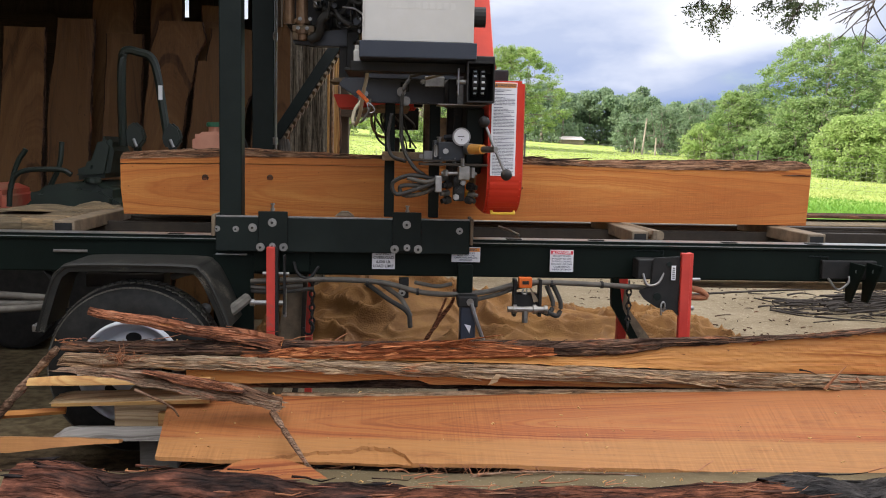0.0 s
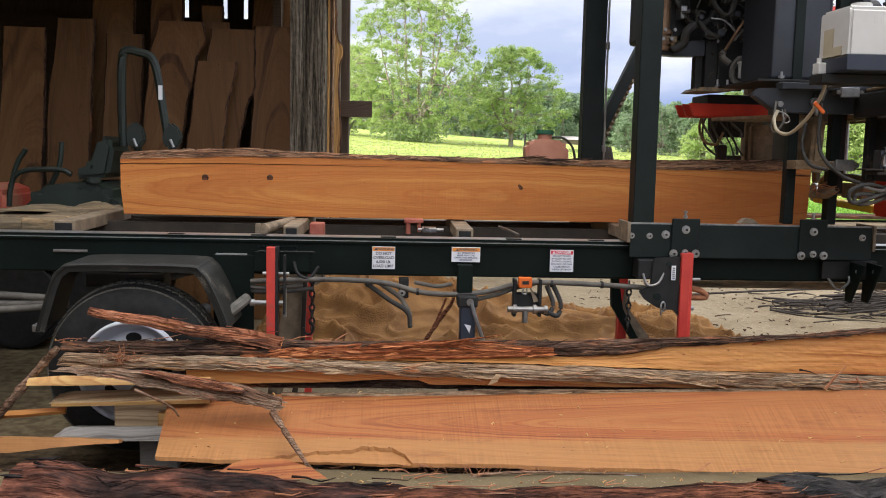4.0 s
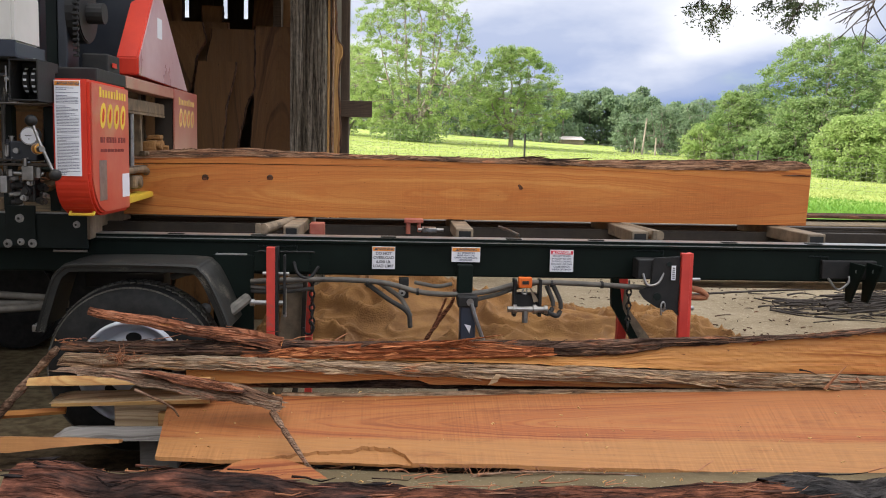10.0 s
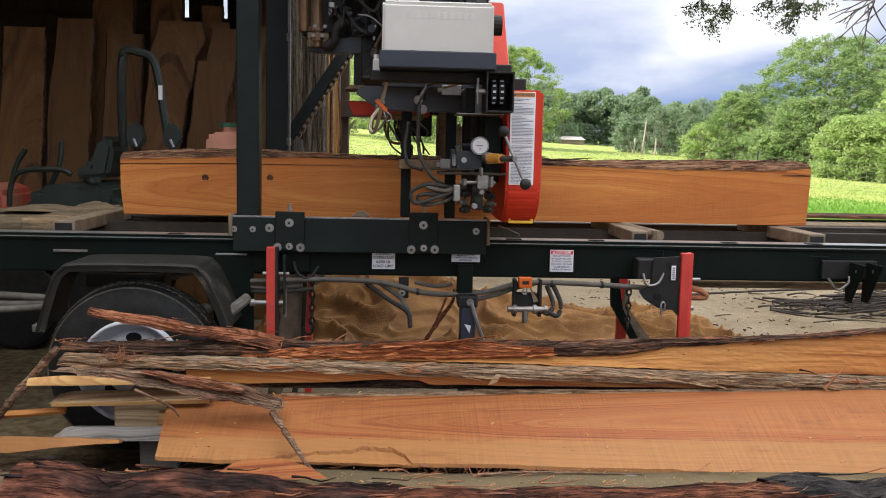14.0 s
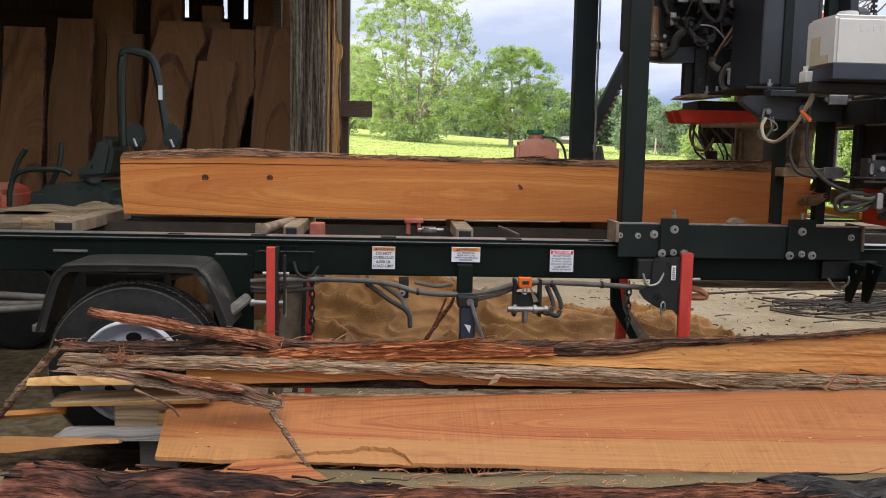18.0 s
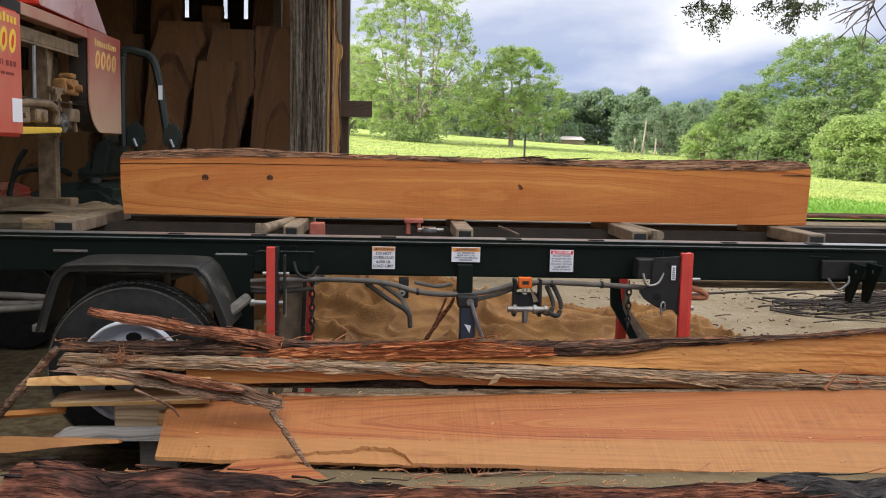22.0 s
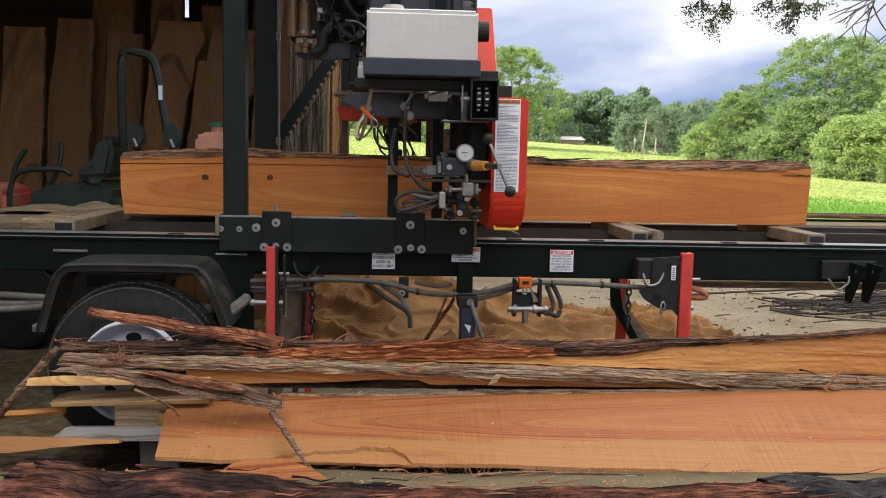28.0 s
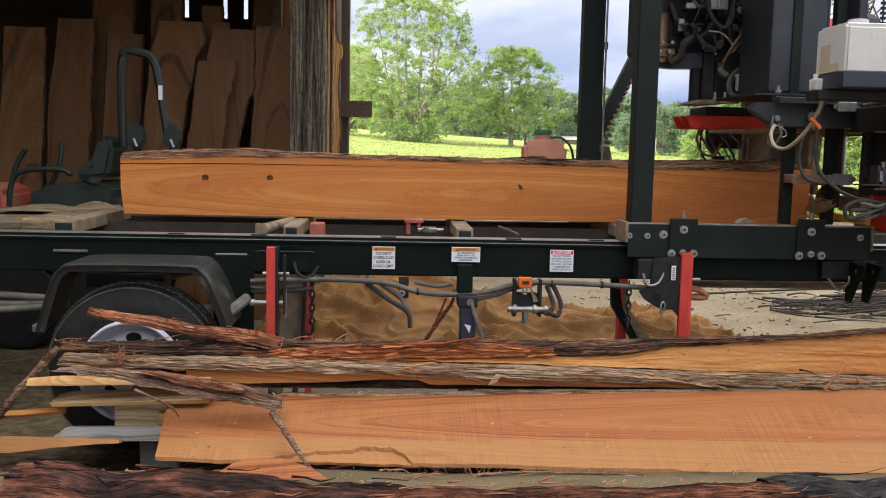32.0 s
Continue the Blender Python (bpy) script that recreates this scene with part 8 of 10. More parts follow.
    for pts, r, m in (
            ([(0.10, 0.60, 2.10), (0.15, 0.58, 1.98), (0.22, 0.57, 1.93), (0.30, 0.58, 1.98), (0.32, 0.60, 2.15)], 0.016, M_RUBBER),
            ([(0.20, 0.56, 2.0), (0.26, 0.55, 1.90), (0.34, 0.55, 1.88), (0.38, 0.57, 2.0)], 0.014, M_RUBBER),
            ([(0.355, 0.54, 1.80), (0.350, 0.53, 1.765), (0.385, 0.52, 1.735)], 0.017, M_DUSTHOSE),
            ([(0.46, 0.52, 1.765), (0.42, 0.50, 1.760), (0.385, 0.49, 1.715), (0.388, 0.49, 1.655), (0.43, 0.48, 1.622), (0.49, 0.46, 1.618)], 0.009, M_DUSTHOSE),
            ([(0.47, 0.54, 1.750), (0.43, 0.52, 1.745), (0.402, 0.51, 1.705), (0.408, 0.51, 1.655), (0.45, 0.50, 1.632)], 0.009, M_DUSTHOSE),
            ([(0.356, 0.52, 1.80), (0.385, 0.50, 1.86), (0.441, 0.49, 1.955)], 0.008, M_EXHAUST),
            ([(0.268, 0.50, 1.955), (0.33, 0.49, 1.945), (0.385, 0.50, 1.905), (0.41, 0.51, 1.87)], 0.005, M_ZINC),
            ([(0.10, 0.58, 1.80), (0.15, 0.56, 1.83), (0.16, 0.54, 1.89), (0.20, 0.53, 1.93)], 0.022, M_RUBBER),
            ([(0.15, 0.55, 2.2), (0.22, 0.53, 2.08), (0.28, 0.53, 2.12), (0.3, 0.53, 2.25)], 0.010, M_DUSTHOSE),
            ([(0.24, 0.52, 2.3), (0.27, 0.50, 2.05), (0.36, 0.50, 1.98), (0.40, 0.50, 2.2)], 0.012, M_RUBBER)):
        bm = B()
        tube(bm, pts, r)
        part("engine_hose", bm, m, t, smooth=True)
    rnd = random.Random(8)
    for i in range(40):
        x, z = rnd.uniform(0.10, 0.48), rnd.uniform(1.86, 2.25)
        bm = B()
        if i % 3:
            cyl(bm, (x, 0.60, z), (x + rnd.uniform(-.02, .02), 0.52, z), rnd.uniform(0.006, 0.024), n=12, bevel=0.002)
        else:
            box(bm, x, x + rnd.uniform(.03, .08), 0.53, 0.62, z, z + rnd.uniform(.03, .07), 0.005)
        part("engine_part", bm, rnd.choice([M_BLACK, M_CAB, M_RUBBER, M_BLACK, M_STEEL, M_CAB]), t)
    for i in range(16):
        x, z = rnd.uniform(0.16, 0.44), rnd.uniform(1.88, 2.2)
        pts = [(x, 0.52, z)]
        for q in range(3):
            pts.append((pts[-1][0] + rnd.uniform(-0.07, 0.07), 0.50 + rnd.uniform(-.01, .02), pts[-1][2] + rnd.uniform(-0.10, 0.07)))
        bm = B()
        tube(bm, pts, rnd.uniform(0.003, 0.006), n=6, steps=5)
        part("cable", bm, rnd.choice([M_RUBBER, M_RUBBER, M_DUSTHOSE]), t)
    bm = B()
    box(bm, 0.27, 0.36, 0.49, 0.53, 2.06, 2.14, 0.004)
    for q in range(6):
        box(bm, 0.275 + q * 0.014, 0.282 + q * 0.014, 0.484, 0.49, 2.07, 2.13)
    part("alternator", bm, M_STEEL, t, "ribbed bare metal alternator")
    bm = B()
    cyl(bm, (0.448, 0.50, 1.662), (0.446, 0.50, 1.732), 0.024, n=16, bevel=0.003)
    cyl(bm, (0.446, 0.50, 1.732), (0.446, 0.50, 1.742), 0.030, n=16, bevel=0.002)
    cyl(bm, (0.46, 0.49, 1.715), (0.495, 0.49, 1.725), 0.012, n=10)
    part("fuel_filter", bm, M_WHITE, t, "small white plastic fuel filter")
    # red arm of three leaves, and the guide parts hanging by the blade
    arm = None
    for k, y in enumerate((0.62, 0.735, 0.85)):
        bm = B()
        prism(bm, [(0.218, 1.538), (0.245, 1.472), (0.64, 1.472), (0.64, 1.538)], "y", y, y + 0.022, 0.003)
        if arm is None:
            arm = part("red_arm", bm, M_RED, t, "red painted steel arm of three leaves")
        else:
            part("arm_leaf", bm, M_RED, arm)
    bm = B()
    box(bm, 0.47, 0.665, 0.99, 1.04, 1.373, 1.495, 0.006)
    part("guide_block", bm, M_BLACK, t)
    bm = B()
    box(bm, 0.510, 0.563, 0.96, 1.02, 1.145, 1.33, 0.012)
    part("hose_clamp", bm, M_INNER, t)
    bm = B()
    box(bm, 0.565, 0.648, 0.97, 1.01, 1.200, 1.270, 0.004)
    part("hose_plate", bm, M_INNER, t)
    for x in (0.527, 0.585, 0.607):
        bm = B()
        cyl(bm, (x, 0.99, 1.22), (x + 0.004, 0.99, 1.09 if x > 0.55 else 1.11), 0.008, n=8)
        part("blade_rod", bm, M_RUBBER, t)
    bm = B()
    prism(bm, [(0.33, 0.60), (0.47, 0.04), (0.60, 0.04), (0.60, 0.60)], "z", 1.446, 1.464, 0.004)
    part("arm_underplate", bm, M_DUSTMETAL, t)
    bm = B()
    prism(bm, [(0.705, 1.445), (0.835, 1.445), (0.83, 1.012), (0.72, 1.005), (0.71, 1.14)], "y", 0.985, 1.045, 0.010)
    part("guide_column", bm, M_DUSTMETAL, t, "sawdust-caked guide column")
    bm = B()
    box(bm, 0.635, 0.80, 0.94, 0.984, 1.157, 1.214, 0.008)
    part("guide_bracket", bm, M_DUSTMETAL, t)
    bm = B()
    cyl(bm, (0.838, 1.0, 1.095), (0.893, 1.0, 1.095), 0.036, n=14, bevel=0.004)
    part("guide_roller", bm, M_DUSTMETAL, t)
    rnd = random.Random(12)
    for k in range(11):
        x = 0.43 + 0.017 * k
        dn = rnd.uniform(0.22, 0.30) if k % 3 else rnd.uniform(0.12, 0.2)
        sag = rnd.uniform(-0.03, 0.035)
        bm = B()
        tube(bm, [(x, 1.0, 1.50), (x - 0.012 + sag * 0.4, 0.99, 1.50 - dn * 0.35), (x + 0.02 + sag, 0.98, 1.50 - dn * 0.75), (x + 0.055, 0.97, 1.50 - dn)], rnd.uniform(0.004, 0.008), n=6)
        part("hanging_hose", bm, M_RUBBER if k % 3 else M_DUSTHOSE, t)
    bm = B()
    tube(bm, [(0.425, 1.0, 1.51), (0.405, 0.99, 1.42), (0.435, 0.98, 1.345), (0.50, 0.97, 1.335), (0.535, 0.97, 1.40)], 0.008, n=7)
    part("hanging_hose", bm, M_EXHAUST, t)
    bm = B()
    tube(bm, [(0.388, -0.07, 1.515), (0.372, -0.09, 1.45), (0.36, -0.09, 1.395), (0.385, -0.09, 1.38), (0.42, -0.09, 1.43), (0.425, -0.08, 1.48)], 0.0055)
    part("rope_loop", bm, M_DUSTHOSE, t)
    bm = B()
    tube(bm, [(0.39, -0.08, 1.475), (0.43, -0.09, 1.455), (0.445, -0.09, 1.43), (0.425, -0.09, 1.42), (0.415, -0.09, 1.445), (0.41, -0.085, 1.48)], 0.003)
    part("hitch_pin", bm, M_ZINC, t)
    # lift chain and drum behind the tank
    bm = B()
    cyl(bm, (0.80, 0.05, 1.86), (0.86, 0.05, 1.86), 0.13, n=26, bevel=0.006)
    cyl(bm, (0.86, 0.05, 1.86), (0.93, 0.05, 1.86), 0.045, n=16)
    part("pulley", bm, M_BLACK, t)
    bm = B()
    tube(bm, [(0.855, -0.08, 1.66), (0.85, -0.08, 2.2)], 0.004, n=6, steps=2)
    for i in range(24):
        z = 1.66 + i * 0.022
        box(bm, 0.838, 0.862, -0.092, -0.078, z, z + 0.012, 0.002)
    part("lift_chain", bm, M_BLACK, t)
    bm = B()
    box(bm, 0.76, 0.80, -0.05, 0.10, 1.60, 2.3, 0.006)
    part("chain_guard", bm, M_CAB, t)
    return t


def warning_panel(parent, x0, x1, z0, z1, y):
    """Tall sticker of small print under an orange heading."""
    bm = B()
    box(bm, x0, x1, y, y + 0.003, z0, z1, 0.001)
    lb = part("warning_panel", bm, M_LABEL, parent, "tall white sticker of small print")
    bm = B()
    box(bm, x0 + 0.003, x1 - 0.003, y - 0.0012, y - 0.0002, z1 - 0.020, z1 - 0.003)
    part("heading_band", bm, M_WARN, lb)
    letters("WARNING", 0.0165, M_INK, lb, Matrix.Translation(((x0 + x1) / 2 + 0.006, y - 0.0018, z1 - 0.0115)) @ Matrix.Rotation(radians(90), 4, "X"))
    bm = B()
    prism(bm, [(x0 + 0.010, z1 - 0.017), (x0 + 0.022, z1 - 0.017), (x0 + 0.016, z1 - 0.006)], "y", y - 0.002, y - 0.0013)
    part("alert_triangle", bm, M_INK, lb)
    rnd = random.Random(5)
    z = z1 - 0.028
    bm = B()
    while z > z0 + 0.008:
        if rnd.random() < 0.12:
            z -= 0.006
        w = (x1 - x0 - 0.016) * (1 if rnd.random() < 0.7 else rnd.uniform(0.4, 0.9))
        x = x0 + 0.008
        while x < x0 + 0.008 + w:
            q = min(rnd.uniform(0.004, 0.014), x0 + 0.008 + w - x)
            box(bm, x, x + q, y - 0.0010, y - 0.0002, z - 0.0024, z)
            x += q + 0.002
        z -= 0.0056
    part("small_print", bm, M_GREYINK, lb)


def door_print(parent, x, y0, y1, z1, small=False):
    """The maker's mark and number as plain yellow bars, with dark lines of print and a label."""
    s = (y1 - y0) / 0.51
    k = 0.62 if small else 1.0
    m = M_YELLOW if not small else M_YELLOWDUST
    n = 10
    for i in range(n):
        bm = B()
        a = y0 + (y1 - y0) * (0.04 + 0.92 * i / n)
        box(bm, x, x + 0.0012, a, a + 0.030 * s, z1 - 0.066, z1 - (0.026 if i in (0, 6) else 0.036), 0.0004)
        part("name_bar", bm, m, parent)
    for i in range(4):
        a = y0 + (y1 - y0) * (0.05 + 0.225 * i)
        lo, hi = [], []
        for q in range(12):
            c, sn = math.cos(2 * math.pi * q / 12), math.sin(2 * math.pi * q / 12)
            lo.append((a + (0.048 + 0.046 * c + 0.013 * sn) * s, z1 - 0.138 + 0.052 * sn))
            hi.append((a + (0.048 + 0.017 * c + 0.009 * sn) * s, z1 - 0.138 + 0.030 * sn))
        bm = B()
        prism(bm, lo, "x", x, x + 0.0012)
        part("number_shape", bm, m, parent)
        bm = B()
        prism(bm, hi, "x", x + 0.0013, x + 0.0019)
        part("number_shape", bm, M_RED if not small else M_REDDUST, parent)
    if not small:
        for i in range(9):
            bm = B()
            a = y0 + 0.02 + i * 0.038
            box(bm, x, x + 0.001, a, a + (0.026 if i % 4 != 1 else 0.012), z1 - 0.245, z1 - 0.222)
            part("print_bar", bm, M_DARKRED, parent)
        for i in range(7):
            bm = B()
            a = y0 + 0.02 + i * 0.045
            box(bm, x, x + 0.001, a, a + 0.036, z1 - 0.282, z1 - 0.270)
            part("print_bar", bm, M_DARKRED, parent)
        bm = B()
        box(bm, x, x + 0.0015, y0 + 0.0, y0 + 0.09, z1 - 0.475, z1 - 0.315)
        part("silver_label", bm, M_ZINC, parent)
        bm = B()
        box(bm, x, x + 0.0015, y1 - 0.09, y1 + 0.01, z1 - 0.475, z1 - 0.375)
        part("white_label", bm, M_LABEL, parent)


HEAD = build_head()


# ================= the pile of slabs before the mill =================
PILE = "pile of slabs before the mill"


def build_pile():
    # A: top flitch with its dark bark back and torn red inner bark
    ribbon("flitch", "orange live-edge flitch on the slab pile", [(-0.481, 0.465, 0.461), (0.363, 0.468, 0.45), (0.711, 0.469, 0.443), (0.945, 0.483, 0.436), (1.179, 0.521, 0.426), (1.653, 0.554, 0.418), (2.055, 0.59, 0.412), (2.6, 0.62, 0.41)], -0.47, -0.50, 0.16, M_WOODRED, 31,
           wave=0.002, group=PILE, category="board", bark=F_TORN, per_m=60, upper=0.12)
    ribbon("bark_slab", "dark bark-covered slab on top of the pile", [(-1.304, 0.507, 0.475), (-0.887, 0.52, 0.466), (-0.438, 0.522, 0.468), (0.017, 0.525, 0.497), (0.363, 0.535, 0.502), (0.712, 0.534, 0.474), (0.946, 0.544, 0.483), (1.182, 0.553, 0.52), (1.659, 0.57, 0.554), (2.063, 0.603, 0.589), (2.6, 0.63, 0.615)], -0.455, -0.478, 0.14, M_BARKDARK, 32,
           bulge=0.012, bark=F_DARK, per_m=620, rough=0.010, group=PILE)
    ribbon("torn_bark", "strip of torn red inner bark on the flitch", [(-0.60, 0.468, 0.463), (-0.39, 0.500, 0.461), (-0.119, 0.518, 0.458), (0.222, 0.536, 0.463), (0.383, 0.528, 0.466), (0.66, 0.510, 0.482)], -0.482, -0.494, 0.03, M_TORN, 33,
           bulge=0.004, bark=F_TORN, per_m=420, rough=0.006, size=1.2, group=PILE, category="bark")
    # B: long tan and grey bark slab
    ribbon("bark_slab", "long slab with tan and grey flaking bark", [(-1.302, 0.453, 0.428), (-1.28, 0.476, 0.428), (-0.655, 0.466, 0.418), (-0.432, 0.461, 0.413), (0.018, 0.449, 0.403), (0.361, 0.443, 0.392), (0.706, 0.439, 0.383), (1.174, 0.424, 0.375), (1.648, 0.416, 0.365), (2.052, 0.405, 0.358), (2.6, 0.392, 0.347)], -0.502, -0.53, 0.20, M_INNERBARK, 34,
           bulge=0.010, bark=F_TAN, per_m=330, rough=0.008, size=1.5, group=PILE)
    ribbon("board", "red-brown board below the bark slab", [(-0.815, 0.406, 0.349), (-0.299, 0.403, 0.360), (0.019, 0.396, 0.376), (0.110, 0.394, 0.374), (0.17, 0.392, 0.354), (0.829, 0.375, 0.350), (1.8, 0.360, 0.346)], -0.485, -0.49, 0.25, M_WOODRED, 35, wave=0.003, group=PILE, category="board")
    # dark strip put into the gap to draw its shadow
    ribbon("board", "dark strip for the shadow gap deep in the pile", [(-0.7, 0.352, 0.318), (2.6, 0.345, 0.318)], -0.40, -0.42, 0.2, M_BARKDARK, 36, wave=0.004, group=PILE, category="board")
    # board ends
    ribbon("board", "yellow-orange board end in the slab pile", [(-1.395, 0.392, 0.367), (-1.256, 0.402, 0.368), (-0.70, 0.398, 0.378)], -0.575, -0.60, 0.20, M_PALE, 37, bulge=0.004, wave=0.003, group=PILE, category="board")
    sp = ribbon("board", "weathered tan sapwood slab with a waney edge", [(-1.312, 0.303, 0.297), (-1.251, 0.318, 0.298), (-0.70, 0.334, 0.316)], -0.49, -0.60, 0.15, M_TAN, 38, bulge=0.004, wave=0.003, group=PILE, category="board")
    bm = B()
    prism(bm, [(-1.300, 0.287), (-1.300, 0.299), (-0.70, 0.319), (-0.70, 0.305)], "y", -0.609, -0.601)
    part("sawn_edge", bm, M_PALE, sp, "pale sawn lower edge")
    ribbon("board", "weathered grey board low in the pile", [(-1.285, 0.180, 0.172), (-1.235, 0.214, 0.168), (-0.70, 0.216, 0.168)], -0.625, -0.655, 0.12, M_GREYBOARD, 40, wave=0.0015, group=PILE, category="board")
    # C: the wide sawn face towards the yard
    a0, a1 = Vector((-0.871, -0.55, 0.282)), Vector((2.30, -0.55, 0.352))     # back edge
    b0, b1 = Vector((-0.819, -0.95, 0.201)), Vector((2.06, -0.95, 0.130))     # front edge
    wide_board(a0, a1, b0, b1)
    # sticker blocks under the pile
    for x0, x1, y, z0, z1, mt in ((-1.075, -0.80, -0.57, 0.178, 0.292, M_TAN), (-0.90, -0.70, -0.60, 0.190, 0.262, M_PALE), (0.4, 0.55, -0.55, 0.05, 0.25, M_GREYBOARD), (1.9, 2.05, -0.55, 0.05, 0.25, M_GREYBOARD), (-1.0, -0.85, -0.5, 0.0, 0.16, M_GREYBOARD)):
        bm = B()
        box(bm, x0, x1, y, y + 0.30, z0, z1, 0.004)
        tagged(part("sticker_block", bm, mt), "short sawn block between the slabs", "block", PILE)
    # low boards at the left and the split bark log along the front
    ribbon("board", "orange off-cut lying low beside the pile", [(-1.70, 0.222, 0.160), (-1.40, 0.224, 0.170), (-1.21, 0.222, 0.192), (-0.99, 0.214, 0.208)], -0.78, -0.80, 0.04, M_WIDE, 47, wave=0.003, group=PILE, category="board")
    p0, p1 = (-2.1, -0.45, 0.155), (-1.30, -0.45, 0.225)
    live_board("board", "orange off-cut beside the wheel", stand(Vector(p1) - Vector(p0), (0, 0.8, 0.6), p0), span(p0, p1), 0.03, 0.022, 0.014, 48, M_WOODRED, None, 0.2, 0.008, PILE, n=20)
    bm = B()
    prism(bm, [(-0.62, 0.0), (-0.545, 0.10), (-0.50, 0.128), (-0.37, 0.128), (-0.27, 0.075), (-0.20, 0.0)], "z", 0.0, 0.022, 0.002)
    ob = part("off_cut", bm, M_WIDE)
    ob.matrix_basis = pose(0, -1.075, 0.155, 14, 0, 0)
    tagged(ob, "three-cornered orange off-cut on the dirt", "off-cut", PILE)
    for p0, p1, w, h, sd, mt, fl, lab in (
            ((-1.17, -1.31, 0.135), (0.05, -1.26, 0.045), 0.34, 0.155, 51, M_CHAR, F_CHAR, "charred black bark slab in the dirt"),
            ((-0.62, -1.36, 0.06), (1.42, -1.30, 0.07), 0.32, 0.152, 52, M_REDLOG, F_RED, "shaggy red bark slab in the dirt"),
            ((1.25, -1.27, 0.06), (2.6, -1.24, 0.07), 0.32, 0.168, 53, M_ASH, F_ASH, "dark grey bark slab in the dirt")):
        bark_slab("bark_slab", lab, stand(Vector(p1) - Vector(p0), (0, 1, 0.0), p0), span(p0, p1), w, w, h, h, sd, mt, M_WOODRED, "bark slabs in the dirt", n=90, rough=0.014, shreds=9, shred_mat=M_FIBRE if mt is M_REDLOG else None, plates=fl, per_m=1100, size=1.35)
    # bark slab lying over the wheel, twisted bark strip and branches
    p0, p1 = (-1.20, -0.46, 0.632), (-0.44, -0.46, 0.500)
    bark_slab("bark_slab", "peeling red bark slab leaning on the wheel", stand(Vector(p1) - Vector(p0), (0, 0.75, 0.65), p0), span(p0, p1), 0.030, 0.060, 0.014, 0.020, 54, M_BARK, M_WOODRED, PILE, n=50, plates=F_RED, per_m=420, shreds=12)
    ribbon("bark_slab", "grey-brown bark strip fallen across the boards", [(-1.232, 0.466, 0.460), (-1.03, 0.463, 0.437), (-0.885, 0.456, 0.400), (-0.615, 0.415, 0.352), (-0.41, 0.357, 0.319)], -0.70, -0.74, 0.03, M_BARKGREY, 55,
           bulge=0.012, bark=F_GREY, per_m=560, rough=0.012, group=PILE)
    ribbon("torn_bark", "red inner bark peeling off the fallen strip", [(-0.914, 0.468, 0.458), (-0.759, 0.446, 0.413), (-0.551, 0.404, 0.384)], -0.735, -0.752, 0.02, M_BARK, 56,
           bulge=0.008, bark=F_RED, per_m=420, rough=0.006, group=PILE, category="bark")
    for pts, r, tp, lab in (
            ([(-0.43, -0.82, 0.335), (-0.36, -0.92, 0.275), (-0.28, -1.0, 0.19), (-0.20, -1.05, 0.085)], 0.013, 0.5, "thin broken branch hanging off the boards"),
            ([(-1.31, -0.50, 0.495), (-1.42, -0.50, 0.37), (-1.55, -0.50, 0.215), (-1.62, -0.5, 0.13)], 0.016, 1.2, "grey branch leaning on the pile"),
            ([(0.17, -1.02, 0.075), (0.25, -1.0, 0.13), (0.33, -1.0, 0.165), (0.55, -1.0, 0.175), (0.9, -1.0, 0.165)], 0.008, 0.4, "shredded bark strip hanging below the board"),
            ([(-0.93, -0.80, 0.41), (-0.80, -0.83, 0.36), (-0.76, -0.85, 0.325)], 0.006, 0.4, "splinter on the boards")):
        bm = B()
        tube(bm, pts, r, n=7, taper=tp, wob=0.5)
        tagged(part("branch", bm, M_BARKGREY), lab, "branch")


# the torn hollow in the wide board's front edge: how far along, how deep
HOLLOW = [(0.118, 0.0), (0.16, 0.035), (0.19, 0.050), (0.235, 0.066), (0.252, 0.092), (0.285, 0.088), (0.303, 0.050), (0.313, 0.0)]


